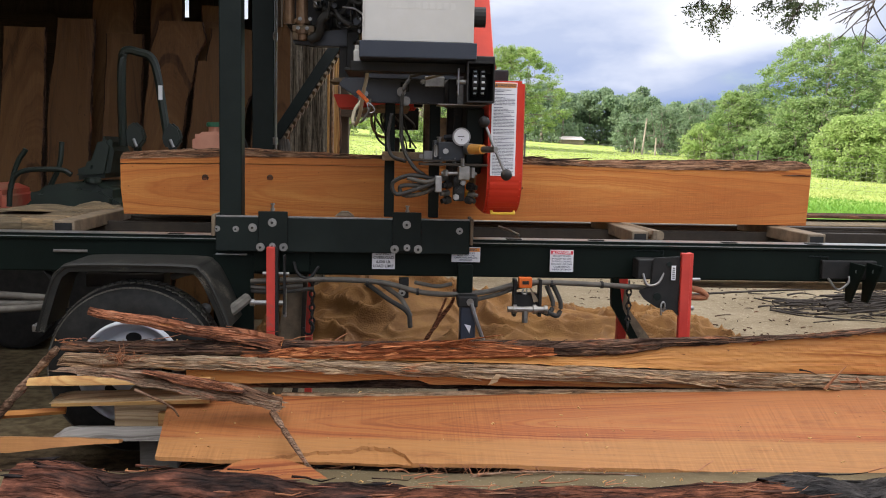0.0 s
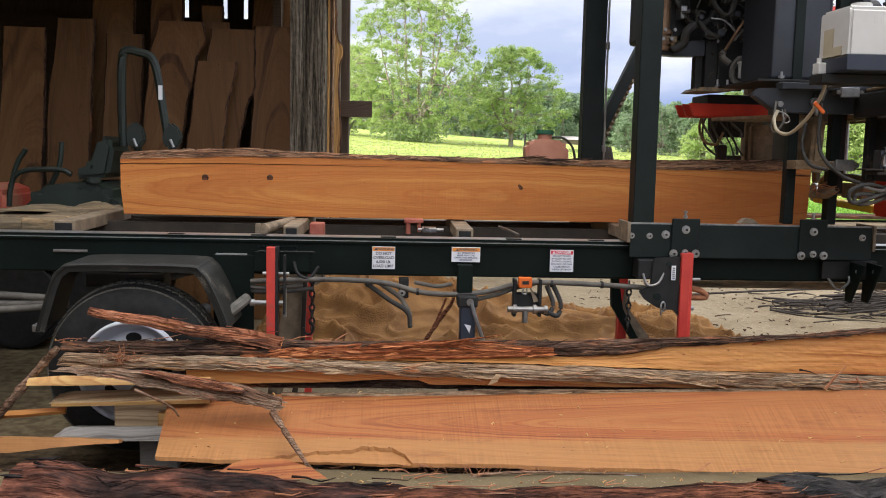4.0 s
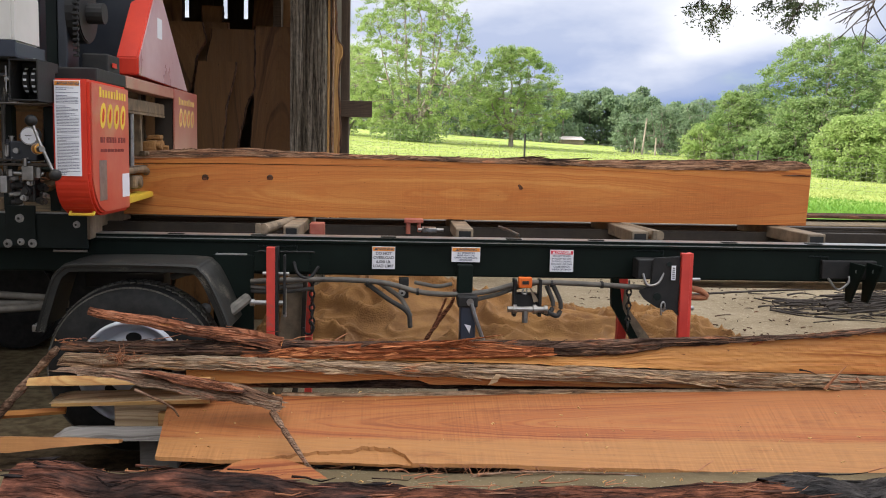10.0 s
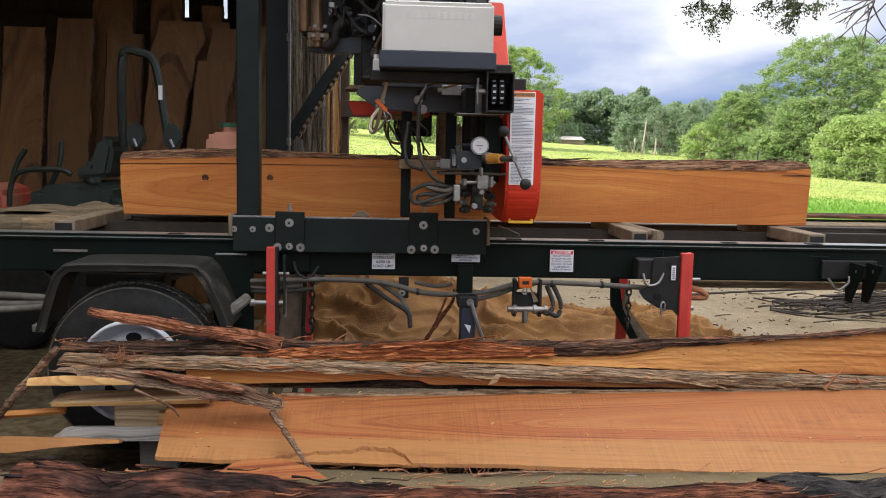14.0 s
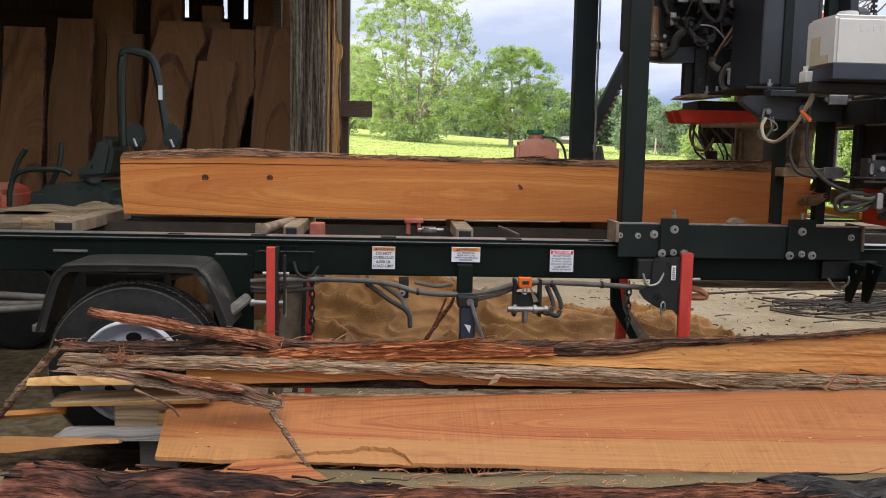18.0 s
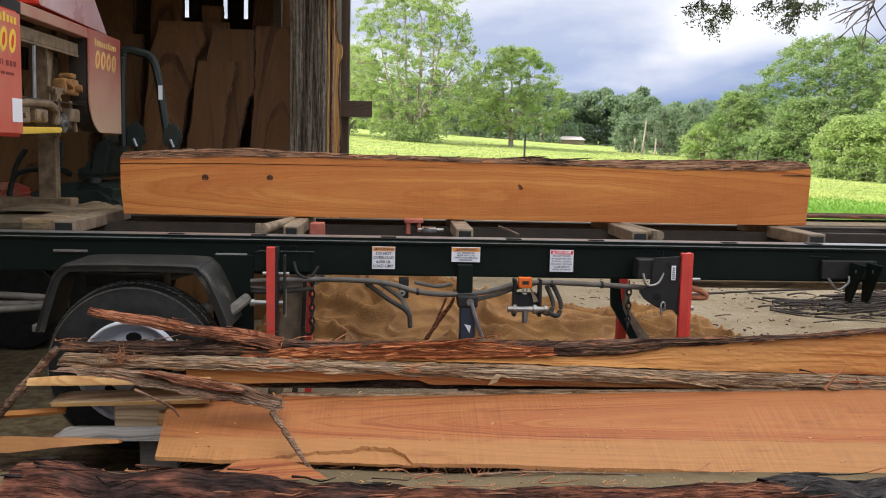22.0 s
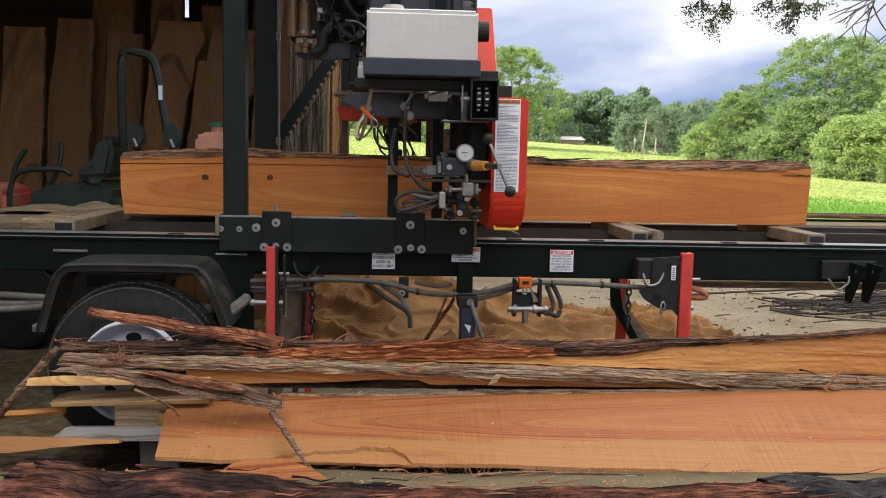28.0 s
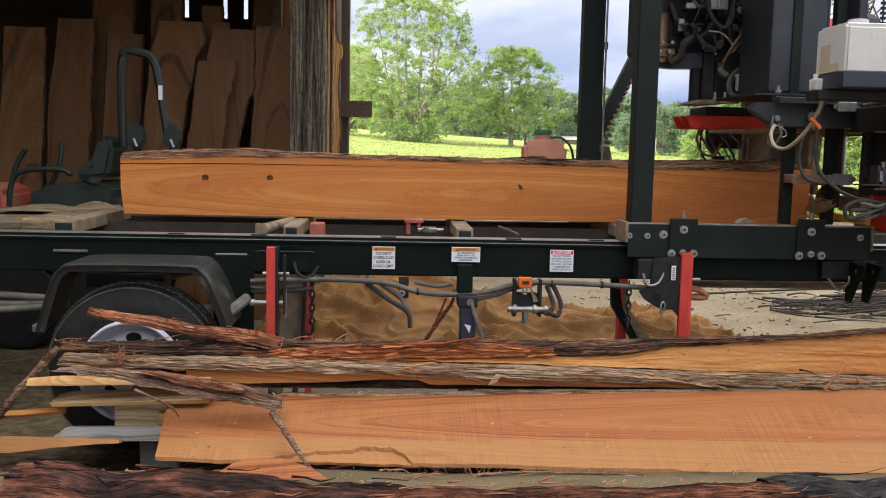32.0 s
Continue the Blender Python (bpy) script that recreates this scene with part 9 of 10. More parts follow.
def pile_scraps():
    """Torn splinters, a nest of bark fibre, chips and a broken grey slab on and before the pile."""
    rnd = random.Random(29)
    for pts, r, mat in (([(0.12, -0.50, 0.512), (0.29, -0.50, 0.541), (0.45, -0.51, 0.567)], 0.007, M_TORN), ([(-0.12, -0.50, 0.512), (-0.07, -0.50, 0.525), (0.0, -0.51, 0.538)], 0.006, M_BARKDARK),
                        ([(0.59, -0.50, 0.520), (0.66, -0.50, 0.530), (0.71, -0.51, 0.551)], 0.005, M_BARKDARK), ([(0.24, -0.50, 0.522), (0.36, -0.50, 0.534), (0.45, -0.50, 0.532)], 0.006, M_TORN),
                        ([(0.02, -0.50, 0.505), (0.12, -0.505, 0.522), (0.19, -0.51, 0.526)], 0.005, M_TORN), ([(1.77, -0.55, 0.362), (1.81, -0.555, 0.416), (1.85, -0.56, 0.463)], 0.007, M_FIBRE),
                        ([(1.90, -0.55, 0.410), (1.915, -0.555, 0.388), (1.925, -0.55, 0.360)], 0.006, M_FIBRE), ([(1.66, -0.55, 0.443), (1.70, -0.55, 0.436), (1.74, -0.55, 0.422)], 0.004, M_BARKDARK)):
        bm = B()
        tube(bm, pts, r, n=5, steps=4, taper=0.25, wob=0.5)
        tagged(part("splinter", bm, mat), "torn bark splinter sticking off the slab pile", "splinter", "splinters on the pile")
    bm = B()
    for i in range(46):
        p = Vector((-1.055 + rnd.gauss(0, 0.035), -0.545 + rnd.gauss(0, 0.012), 0.462 + rnd.gauss(0, 0.014)))
        d = Vector((rnd.gauss(0.3, 0.6), rnd.gauss(0, 0.2), rnd.gauss(0.2, 0.5))).normalized() * rnd.uniform(0.02, 0.06)
        tube(bm, [p, p + d * 0.5 + Vector((0, 0, 0.006)), p + d], rnd.uniform(0.001, 0.0025), n=4, steps=2, taper=0.4)
    tagged(part("bark_fibre", bm, M_FIBRE), "matted nest of red bark fibre on a slab", "debris", kind="stuff")
    bm = B()
    prism(bm, [(0.0, 0.0), (0.035, 0.012), (0.05, 0.042), (0.03, 0.045), (0.012, 0.02)], "y", 0.0, 0.006, 0.001)
    ob = part("chip", bm, M_TAN)
    ob.matrix_basis = pose(0.39, -0.552, 0.370)
    tagged(ob, "pale torn wood chip on the bark slab", "chip")
    bm = B()
    prism(bm, [(0.0, 0.06), (0.055, 0.072), (0.165, 0.062), (0.150, 0.02), (0.11, 0.0), (0.045, 0.012)], "y", 0.0, 0.02, 0.003)
    ob = part("broken_slab", bm, M_GREYBOARD)
    ob.matrix_basis = pose(0.79, -1.05, 0.112, -35, 0, 0)
    tagged(ob, "small broken grey slab in the dirt", "slab")


def wide_board(a0, a1, b0, b1):
    """Wide live-edge board: a flat sawn face with a wandering front edge, one torn hollow, fringe bark below."""
    bm, fr = B(), B()
    n, k = 360, 6
    straight = []
    ex = (a1 - a0).normalized()
    nrm = ex.cross((a0 - b0).normalized()).normalized()
    if nrm.z < 0:
        nrm = -nrm
    th = 0.012
    top, low = [], []
    for i in range(n + 1):
        f = i / n
        A = a0.lerp(a1, f) + (a0 - b0).normalized() * (0.016 * noise.noise((f * 7, 1, 0)) + 0.006 * noise.noise((f * 40, 1, 0)) + 0.05 * ramp01(0.0, 0.14, f) - 0.035 * ramp01(0.2, 0.8, f))
        Bq = b0.lerp(b1, f) + (b0 - a0).normalized() * (0.022 * noise.noise((f * 6, 5, 0)) + 0.007 * noise.noise((f * 60, 5, 0)))
        straight.append(Bq.copy())
        dep = 0.0
        for (f0, d0), (f1, d1) in zip(HOLLOW, HOLLOW[1:]):
            if f0 <= f < f1:
                dep = d0 + (d1 - d0) * (f - f0) / (f1 - f0)
        if dep:
            Bq = Bq + (A - Bq).normalized() * dep * (1 + 0.16 * noise.noise((f * 90, 2, 1)) + 0.1 * noise.noise((f * 260, 2, 1)))
        top.append([bm.verts.new(A.lerp(Bq, j / k) + nrm * th) for j in range(k + 1)])
        low.append([bm.verts.new(A + (A - Bq).normalized() * 0.015), bm.verts.new(Bq - (A - Bq).normalized() * 0.006)])
    for i in range(n):
        for j in range(k):
            bm.faces.new((top[i][j], top[i][j + 1], top[i + 1][j + 1], top[i + 1][j]))
        bm.faces.new((top[i][k], low[i][1], low[i + 1][1], top[i + 1][k]))
        bm.faces.new((low[i][0], top[i][0], top[i + 1][0], low[i + 1][0]))
        bm.faces.new((low[i][1], low[i][0], low[i + 1][0], low[i + 1][1]))
    bm.faces.new(top[0] + low[0][::-1])
    bm.faces.new((top[n] + low[n][::-1])[::-1])
    bmesh.ops.recalc_face_normals(bm, faces=bm.faces[:])
    m = stand(ex, a0 - b0, a0)
    bm.transform(m.inverted())
    ob = part("wide_board", bm, M_WIDE)
    ob.matrix_basis = m
    tagged(ob, "wide orange live-edge cypress board with a torn hollow in its edge", "board", PILE)
    # the lower lip left standing where the face has torn out
    lip = B()
    rows = []
    for i in range(n + 1):
        if not 0.105 < i / n < 0.325:
            continue
        e = straight[i] + nrm * 0.003
        inner = e + (a0 - b0).normalized() * 0.13 + nrm * 0.004
        rows.append([lip.verts.new(q) for q in (inner, e.lerp(inner, 0.5) + nrm * 0.003 * noise.noise((i * 0.3, 3, 1)), e, e - nrm * 0.010, inner - nrm * 0.02)])
    for p, q in zip(rows, rows[1:]):
        for j in range(5):
            lip.faces.new((p[j], p[(j + 1) % 5], q[(j + 1) % 5], q[j]))
    lip.faces.new(rows[0])
    lip.faces.new(rows[-1][::-1])
    bmesh.ops.recalc_face_normals(lip, faces=lip.faces[:])
    lip.transform(m.inverted())
    part("torn_lip", lip, M_WIDE, ob, "rough tan lip below the torn hollow")
    p0, p1 = a0.lerp(a1, 0.14) + nrm * 0.004 + (a0 - b0).normalized() * 0.050, a1 + nrm * 0.004 + (a0 - b0).normalized() * 0.018
    bark_slab("wane_strip", "tan fuzzy wane along the wide board's back edge", stand(p1 - p0, (0, 0.75, 0.66), p0), (p1 - p0).length, 0.030, 0.022, 0.014, 0.010, 61, M_INNERBARK, M_PALE, PILE, n=110, rough=0.005, shreds=0, plates=F_TAN, per_m=240)
    # fringe of torn fibres along the front edge
    rnd = random.Random(3)
    inv = m.inverted()
    for i in range(150):
        f = 0.30 + 0.70 * rnd.random()
        p = b0.lerp(b1, f) + nrm * rnd.uniform(0.0, th) + (b0 - a0).normalized() * (0.022 * noise.noise((f * 6, 5, 0)) + 0.002)
        L_ = rnd.uniform(0.015, 0.06)
        d = Vector((rnd.choice((-1, 1)) * rnd.uniform(0.3, 1), rnd.uniform(-0.5, 0.1), rnd.uniform(-0.7, 0.0))).normalized()
        line = [inv @ p, inv @ (p + d * L_ * 0.5 + Vector((0, 0, 0.004))), inv @ (p + d * L_ + Vector((0, 0, -0.012)))]
        tube(fr, line, rnd.uniform(0.0008, 0.0022), n=4, steps=2, taper=0.3)
    tagged(part("torn_fringe", fr, M_FIBRE, ob, "ragged fringe of torn bark fibre"), kind="stuff")


build_pile()
pile_scraps()


def build_litter():
    """Bark shreds, chips and splinters lying over the pile and the dirt."""
    rnd = random.Random(17)
    for mat, lab, zones in ((M_FIBRE, "red bark shreds", 0), (M_PALE, "pale wood chips", 1)):
        bm = B()
        for i in range(420 if zones == 0 else 380):
            x = rnd.uniform(-1.4, 2.3)
            row = rnd.random()
            if row < 0.35:
                y, z = rnd.uniform(-1.32, -1.12), 0.17 + rnd.uniform(-0.02, 0.035)
            elif row < 0.6:
                y, z = -0.40 + rnd.uniform(-0.05, 0.05), 0.50 + 0.02 * x / 2 + rnd.uniform(0, 0.012)
            elif row < 0.75 and zones:
                f = (x + 0.85) / 2.9
                if f < 0.02:
                    continue
                u = rnd.random()
                y = -0.55 - 0.40 * u
                z = (0.287 + 0.085 * f) * (1 - u) + (0.201 - 0.071 * f) * u + 0.040
            else:
                y = rnd.uniform(-1.1, -0.5)
                z = ground_z(x, y) + 0.004
            L_ = rnd.uniform(0.02, 0.12) if zones == 0 else rnd.uniform(0.006, 0.02)
            a = rnd.gauss(0, 0.5) if zones == 0 else rnd.uniform(0, 3)
            d = Vector((math.cos(a), math.sin(a) * 0.5, rnd.uniform(-0.1, 0.25)))
            p = Vector((x, y, z))
            tube(bm, [p, p + d * L_ * 0.5 + Vector((0, 0, rnd.uniform(-.004, .01))), p + d * L_], rnd.uniform(0.0015, 0.004), n=4, steps=2, taper=0.4)
        tagged(part("wood_litter", bm, mat), lab + " scattered over the pile and dirt", "debris", kind="stuff")


def sand_debris():
    """Bark crumbs and twigs strewn over the pale sand beyond the mill."""
    rnd = random.Random(23)
    bm = B()
    for i in range(420):
        y = rnd.uniform(1.9, 7.5)
        x = rnd.uniform(0.9, 3.2) + (y - 1.9) * 0.35
        p = Vector((x, y, ground_z(x, y) + 0.006))
        a, L_ = rnd.uniform(0, math.pi), rnd.uniform(0.01, 0.055) * (2.5 if rnd.random() < 0.12 else 1)
        d = Vector((math.cos(a), math.sin(a) * 0.8, rnd.uniform(0, 0.12)))
        tube(bm, [p, p + d * L_ * 0.5 + Vector((rnd.gauss(0, 0.006), 0, 0.004)), p + d * L_], rnd.uniform(0.002, 0.006), n=4, steps=2, taper=0.5)
    tagged(part("bark_crumbs", bm, M_BARKDARK), "dark bark crumbs and twigs strewn over the sand", "debris", kind="stuff")


build_litter()
sand_debris()


# ================= mower in the barn =================
def build_mower():
    t = thing("riding_mower", "dark riding mower with a roll bar parked in the barn", "mower", at=(0, 0, 0))
    bm = B()
    tube(bm, [(-1.73, 1.85, 1.28), (-1.735, 1.85, 1.55), (-1.728, 1.85, 1.83), (-1.70, 1.86, 1.885), (-1.63, 1.87, 1.875), (-1.56, 1.88, 1.85), (-1.52, 1.88, 1.75), (-1.47, 1.88, 1.42), (-1.45, 1.88, 1.30)], 0.027, n=8, steps=5)
    rb = part("roll_bar", bm, M_MOWER, t, "folding black roll bar")
    bm = B()
    box(bm, -1.505, -1.48, 1.845, 1.853, 1.58, 1.67)
    part("roll_bar_label", bm, M_LABEL, rb)
    for x, y in ((-1.655, 1.86), (-1.43, 1.88)):
        bm = B()
        prism(bm, [(x - 0.06, 1.32), (x - 0.05, 1.40), (x, 1.44), (x + 0.05, 1.40), (x + 0.07, 1.33), (x + 0.03, 1.27), (x - 0.03, 1.27)], "y", y - 0.03, y + 0.03, 0.012)
        part("hinge_plate", bm, M_MOWER, rb)
        bm = B()
        cyl(bm, (x, y - 0.05, 1.33), (x + 0.02, y - 0.05, 1.28), 0.01)
        part("hinge_pin", bm, M_ZINC, rb)
    bm = B()
    cyl(bm, (-1.655, 1.9, 0.6), (-1.655, 1.9, 1.3), 0.025)
    cyl(bm, (-1.43, 1.9, 0.6), (-1.43, 1.9, 1.3), 0.025)
    part("roll_bar_post", bm, M_MOWER, rb)
    bm = B()
    prism(bm, [(-2.28, 0.80), (-1.70, 0.80), (-1.70, 0.98), (-1.80, 1.05), (-1.95, 1.06), (-2.20, 1.02), (-2.28, 0.95)], "y", 1.6, 2.2, 0.05)
    part("hood", bm, M_MOWER, t)
    bm = B()
    cyl(bm, (-1.86, 1.65, 1.05), (-1.86, 1.65, 1.085), 0.05, n=16, bevel=0.006)
    part("fuel_cap", bm, M_MOWER, t)
    bm = B()
    prism(bm, [(-2.02, 1.06), (-1.80, 1.08), (-1.76, 1.28), (-1.80, 1.35), (-1.86, 1.33), (-1.92, 1.16), (-2.02, 1.12)], "y", 1.75, 2.15, 0.03)
    part("seat", bm, M_MOWER, t)
    for pts in ([(-2.35, 1.6, 0.9), (-2.33, 1.6, 1.05), (-2.25, 1.6, 1.12), (-2.05, 1.62, 1.13), (-1.98, 1.62, 1.10)], [(-2.4, 1.75, 1.0), (-2.36, 1.75, 1.15), (-2.30, 1.75, 1.25)], [(-2.15, 1.7, 1.0), (-2.08, 1.7, 1.15), (-2.06, 1.7, 1.30)]):
        bm = B()
        tube(bm, pts, 0.016)
        part("control_lever", bm, M_MOWER, t)
    for x in (-2.35, -1.75):
        bm = B()
        cyl(bm, (x, 1.62, 0.30), (x, 1.86, 0.30), 0.30, n=30, bevel=0.03)
        part("wheel", bm, M_TYRE, t)
    bm = B()
    box(bm, -2.6, -1.6, 1.65, 2.2, 0.45, 0.80, 0.03)
    part("chassis", bm, M_MOWER, t)
    bm = B()
    prism(bm, [(-2.75, 0.80), (-2.42, 0.80), (-2.42, 0.98), (-2.55, 1.03), (-2.75, 1.0)], "y", 1.7, 2.2, 0.03)
    part("side_cover", bm, M_REDDUST, t, "dusty red side cover")


build_mower()


# ================= trees and distance =================
def leaf_cloud(points, size, seed, facing=None):
    """Small leaf blades at the given points; facing: the way each one tends to turn its face."""
    rg = np.random.default_rng(seed)
    P = np.asarray(points, float)
    n = len(P)
    a = rg.normal(size=(n, 3))
    if facing is not None:
        nn = facing + rg.normal(size=(n, 3)) * 0.45
        a = np.cross(nn, a)
    a /= np.linalg.norm(a, axis=1)[:, None]
    b = np.cross(a, rg.normal(size=(n, 3)) if facing is None else nn)
    b /= np.linalg.norm(b, axis=1)[:, None]
    s = size * rg.uniform(0.55, 1.3, n)[:, None]
    v = np.stack([P - a * s, P + b * s * 0.42, P + a * s, P - b * s * 0.42], 1).reshape(-1, 3)
    f = np.arange(n * 4).reshape(-1, 4)
    return v, f


def grow(rnd, p, d, length, r, depth, segs, tips, spread, upward):
    """Branching limbs: segments (p0, p1, r0, r1) and the tips that carry leaves."""
    q = p.copy()
    steps = 3
    for s in range(steps):
        d2 = (d + Vector((rnd.gauss(0, 0.13), rnd.gauss(0, 0.13), rnd.gauss(0.03, 0.08)))).normalized()
        e = q + d2 * length / steps
        segs.append((q.copy(), e.copy(), r * (1 - 0.25 * s / steps), r * (1 - 0.25 * (s + 1) / steps)))
        if depth <= 2:
            tips.append((e.copy(), length))
        q, d = e, d2
    if depth == 0:
        return
    for k in range(rnd.choice((2, 3, 3))):
        nd = (d + Vector((rnd.gauss(0, spread), rnd.gauss(0, spread), rnd.gauss(upward, 0.25)))).normalized()
        grow(rnd, q, nd, length * rnd.uniform(0.62, 0.85), r * 0.62, depth - 1, segs, tips, spread, upward)


def limbs_mesh(bm, segs, n=6):
    for p0, p1, r0, r1 in segs:
        d = p1 - p0
        if d.length < 1e-4:
            continue
        m = Matrix.Translation(p0) @ d.to_track_quat("Z", "Y").to_matrix().to_4x4()
        lo = [bm.verts.new(m @ Vector((r0 * math.cos(2 * math.pi * j / n), r0 * math.sin(2 * math.pi * j / n), 0))) for j in range(n)]
        hi = [bm.verts.new(m @ Vector((r1 * math.cos(2 * math.pi * j / n), r1 * math.sin(2 * math.pi * j / n), d.length))) for j in range(n)]
        for j in range(n):
            bm.faces.new((lo[j], lo[(j + 1) % n], hi[(j + 1) % n], hi[j]))


def branchy(label, x, y, height, radius, seed, leaf, trunk, clusters, per, size, stems=5, bare=0.08, widest=0.45, foot=0.75, peak=0.35, puff=0.42, girth=0.13, fork=0.05, group="", gaps=0.1):
    """A tree grown from forking stems: leaf sprays sit on twigs that reach out from the stems and fill an uneven crown.
    bare: height below which no spray hangs; widest: where the crown is broadest; foot, peak: its relative width at foot and top; gaps: how much of the crown stays open."""
    rnd = random.Random(seed)
    rg = np.random.default_rng(seed)
    z = ground_z(x, y)
    root = Vector((x, y, z - 0.05))

    def half(h):
        k = foot + (1 - foot) * math.sin(min(1, h / widest) * math.pi / 2) if h < widest else peak + (1 - peak) * math.cos((h - widest) / (1 - widest) * math.pi / 2) ** 0.8
        return radius * k
    segs, nodes = [], []
    crotch = root + Vector((0, 0, height * fork))
    segs.append((root, crotch, girth * 1.25, girth))
    for s in range(stems):
        a = 2 * math.pi * (s + rnd.uniform(-0.25, 0.25)) / stems
        h1 = rnd.uniform(0.78, 1.0)
        end = Vector((x + math.cos(a) * half(h1) * rnd.uniform(0.45, 0.95), y + math.sin(a) * half(h1) * rnd.uniform(0.4, 0.9), z + height * h1))
        bend = root.lerp(end, 0.45) + Vector((math.cos(a) * radius * 0.10, math.sin(a) * radius * 0.10, -height * 0.02))
        line = smooth_line([crotch, bend, end], 9)
        for i, (p, q) in enumerate(zip(line, line[1:])):
            f0, f1 = i / (len(line) - 1), (i + 1) / (len(line) - 1)
            jig = Vector((rnd.gauss(0, 0.05), rnd.gauss(0, 0.05), 0)) * radius * 0.25
            line[i + 1] = q + jig
            segs.append((p if i == 0 else line[i], line[i + 1], girth * 0.72 * (1 - f0) + 0.015, girth * 0.72 * (1 - f1) + 0.015))
            nodes.append((line[i + 1], girth * 0.5 * (1 - f1) + 0.012))
    spots = []
    tries = 0
    while len(spots) < clusters and tries < clusters * 20:
        tries += 1
        h = bare + (1 - bare) * rnd.random() ** 0.9
        a, q = rnd.uniform(0, 2 * math.pi), math.sqrt(rnd.uniform(0.06, 1.0))
        lump = 1 + 0.30 * noise.noise((math.cos(a) * 1.7 + seed, math.sin(a) * 1.7, h * 4.5))
        p = Vector((x + math.cos(a) * half(h) * q * lump, y + math.sin(a) * half(h) * q * lump, z + height * h * (1 + 0.04 * lump - 0.04)))
        if noise.noise((p.x * 3.1 / radius + seed, p.y * 3.1 / radius, p.z * 3.4 / radius)) < -0.34 + gaps:
            continue
        spots.append(p)
    # boughs: join each spray to the nearest stem point below it
    for p in spots:
        best = min(nodes, key=lambda nd: (nd[0] - p).length + (1.5 if nd[0].z > p.z + 0.1 * height else 0.0))
        mid_ = best[0].lerp(p, 0.5) + Vector((rnd.gauss(0, 0.1), rnd.gauss(0, 0.1), rnd.uniform(-0.05, 0.18))) * 0.6
        r = min(best[1], 0.045)
        segs.append((best[0], mid_, r, r * 0.6))
        segs.append((mid_, p, r * 0.6, 0.008))
        if len(nodes) < 400:
            nodes.append((mid_, r * 0.7))
    t = thing("tree", label, "tree", group)
    bm = B()
    limbs_mesh(bm, segs, 5)
    part("trunk", bm, trunk, t, "forking trunk and limbs")
    C = np.array([tuple(p) for p in spots])
    idx = np.repeat(np.arange(len(C)), per)
    u = rg.normal(size=(len(idx), 3))
    u /= np.linalg.norm(u, axis=1)[:, None]
    grow_ = rg.uniform(0.55, 1.25, len(C))[idx][:, None] * puff
    pts = C[idx] + u * grow_ * rg.uniform(0.25, 1.0, (len(idx), 1)) * np.array([1.0, 1.0, 0.62]) - np.array([0, 0, 0.12]) * puff
    v, f = leaf_cloud(pts, size, seed, u * 0.7 + np.array([0, 0, 0.55]))
    raw("crown", v.tolist(), f.tolist(), leaf, t)
    return t


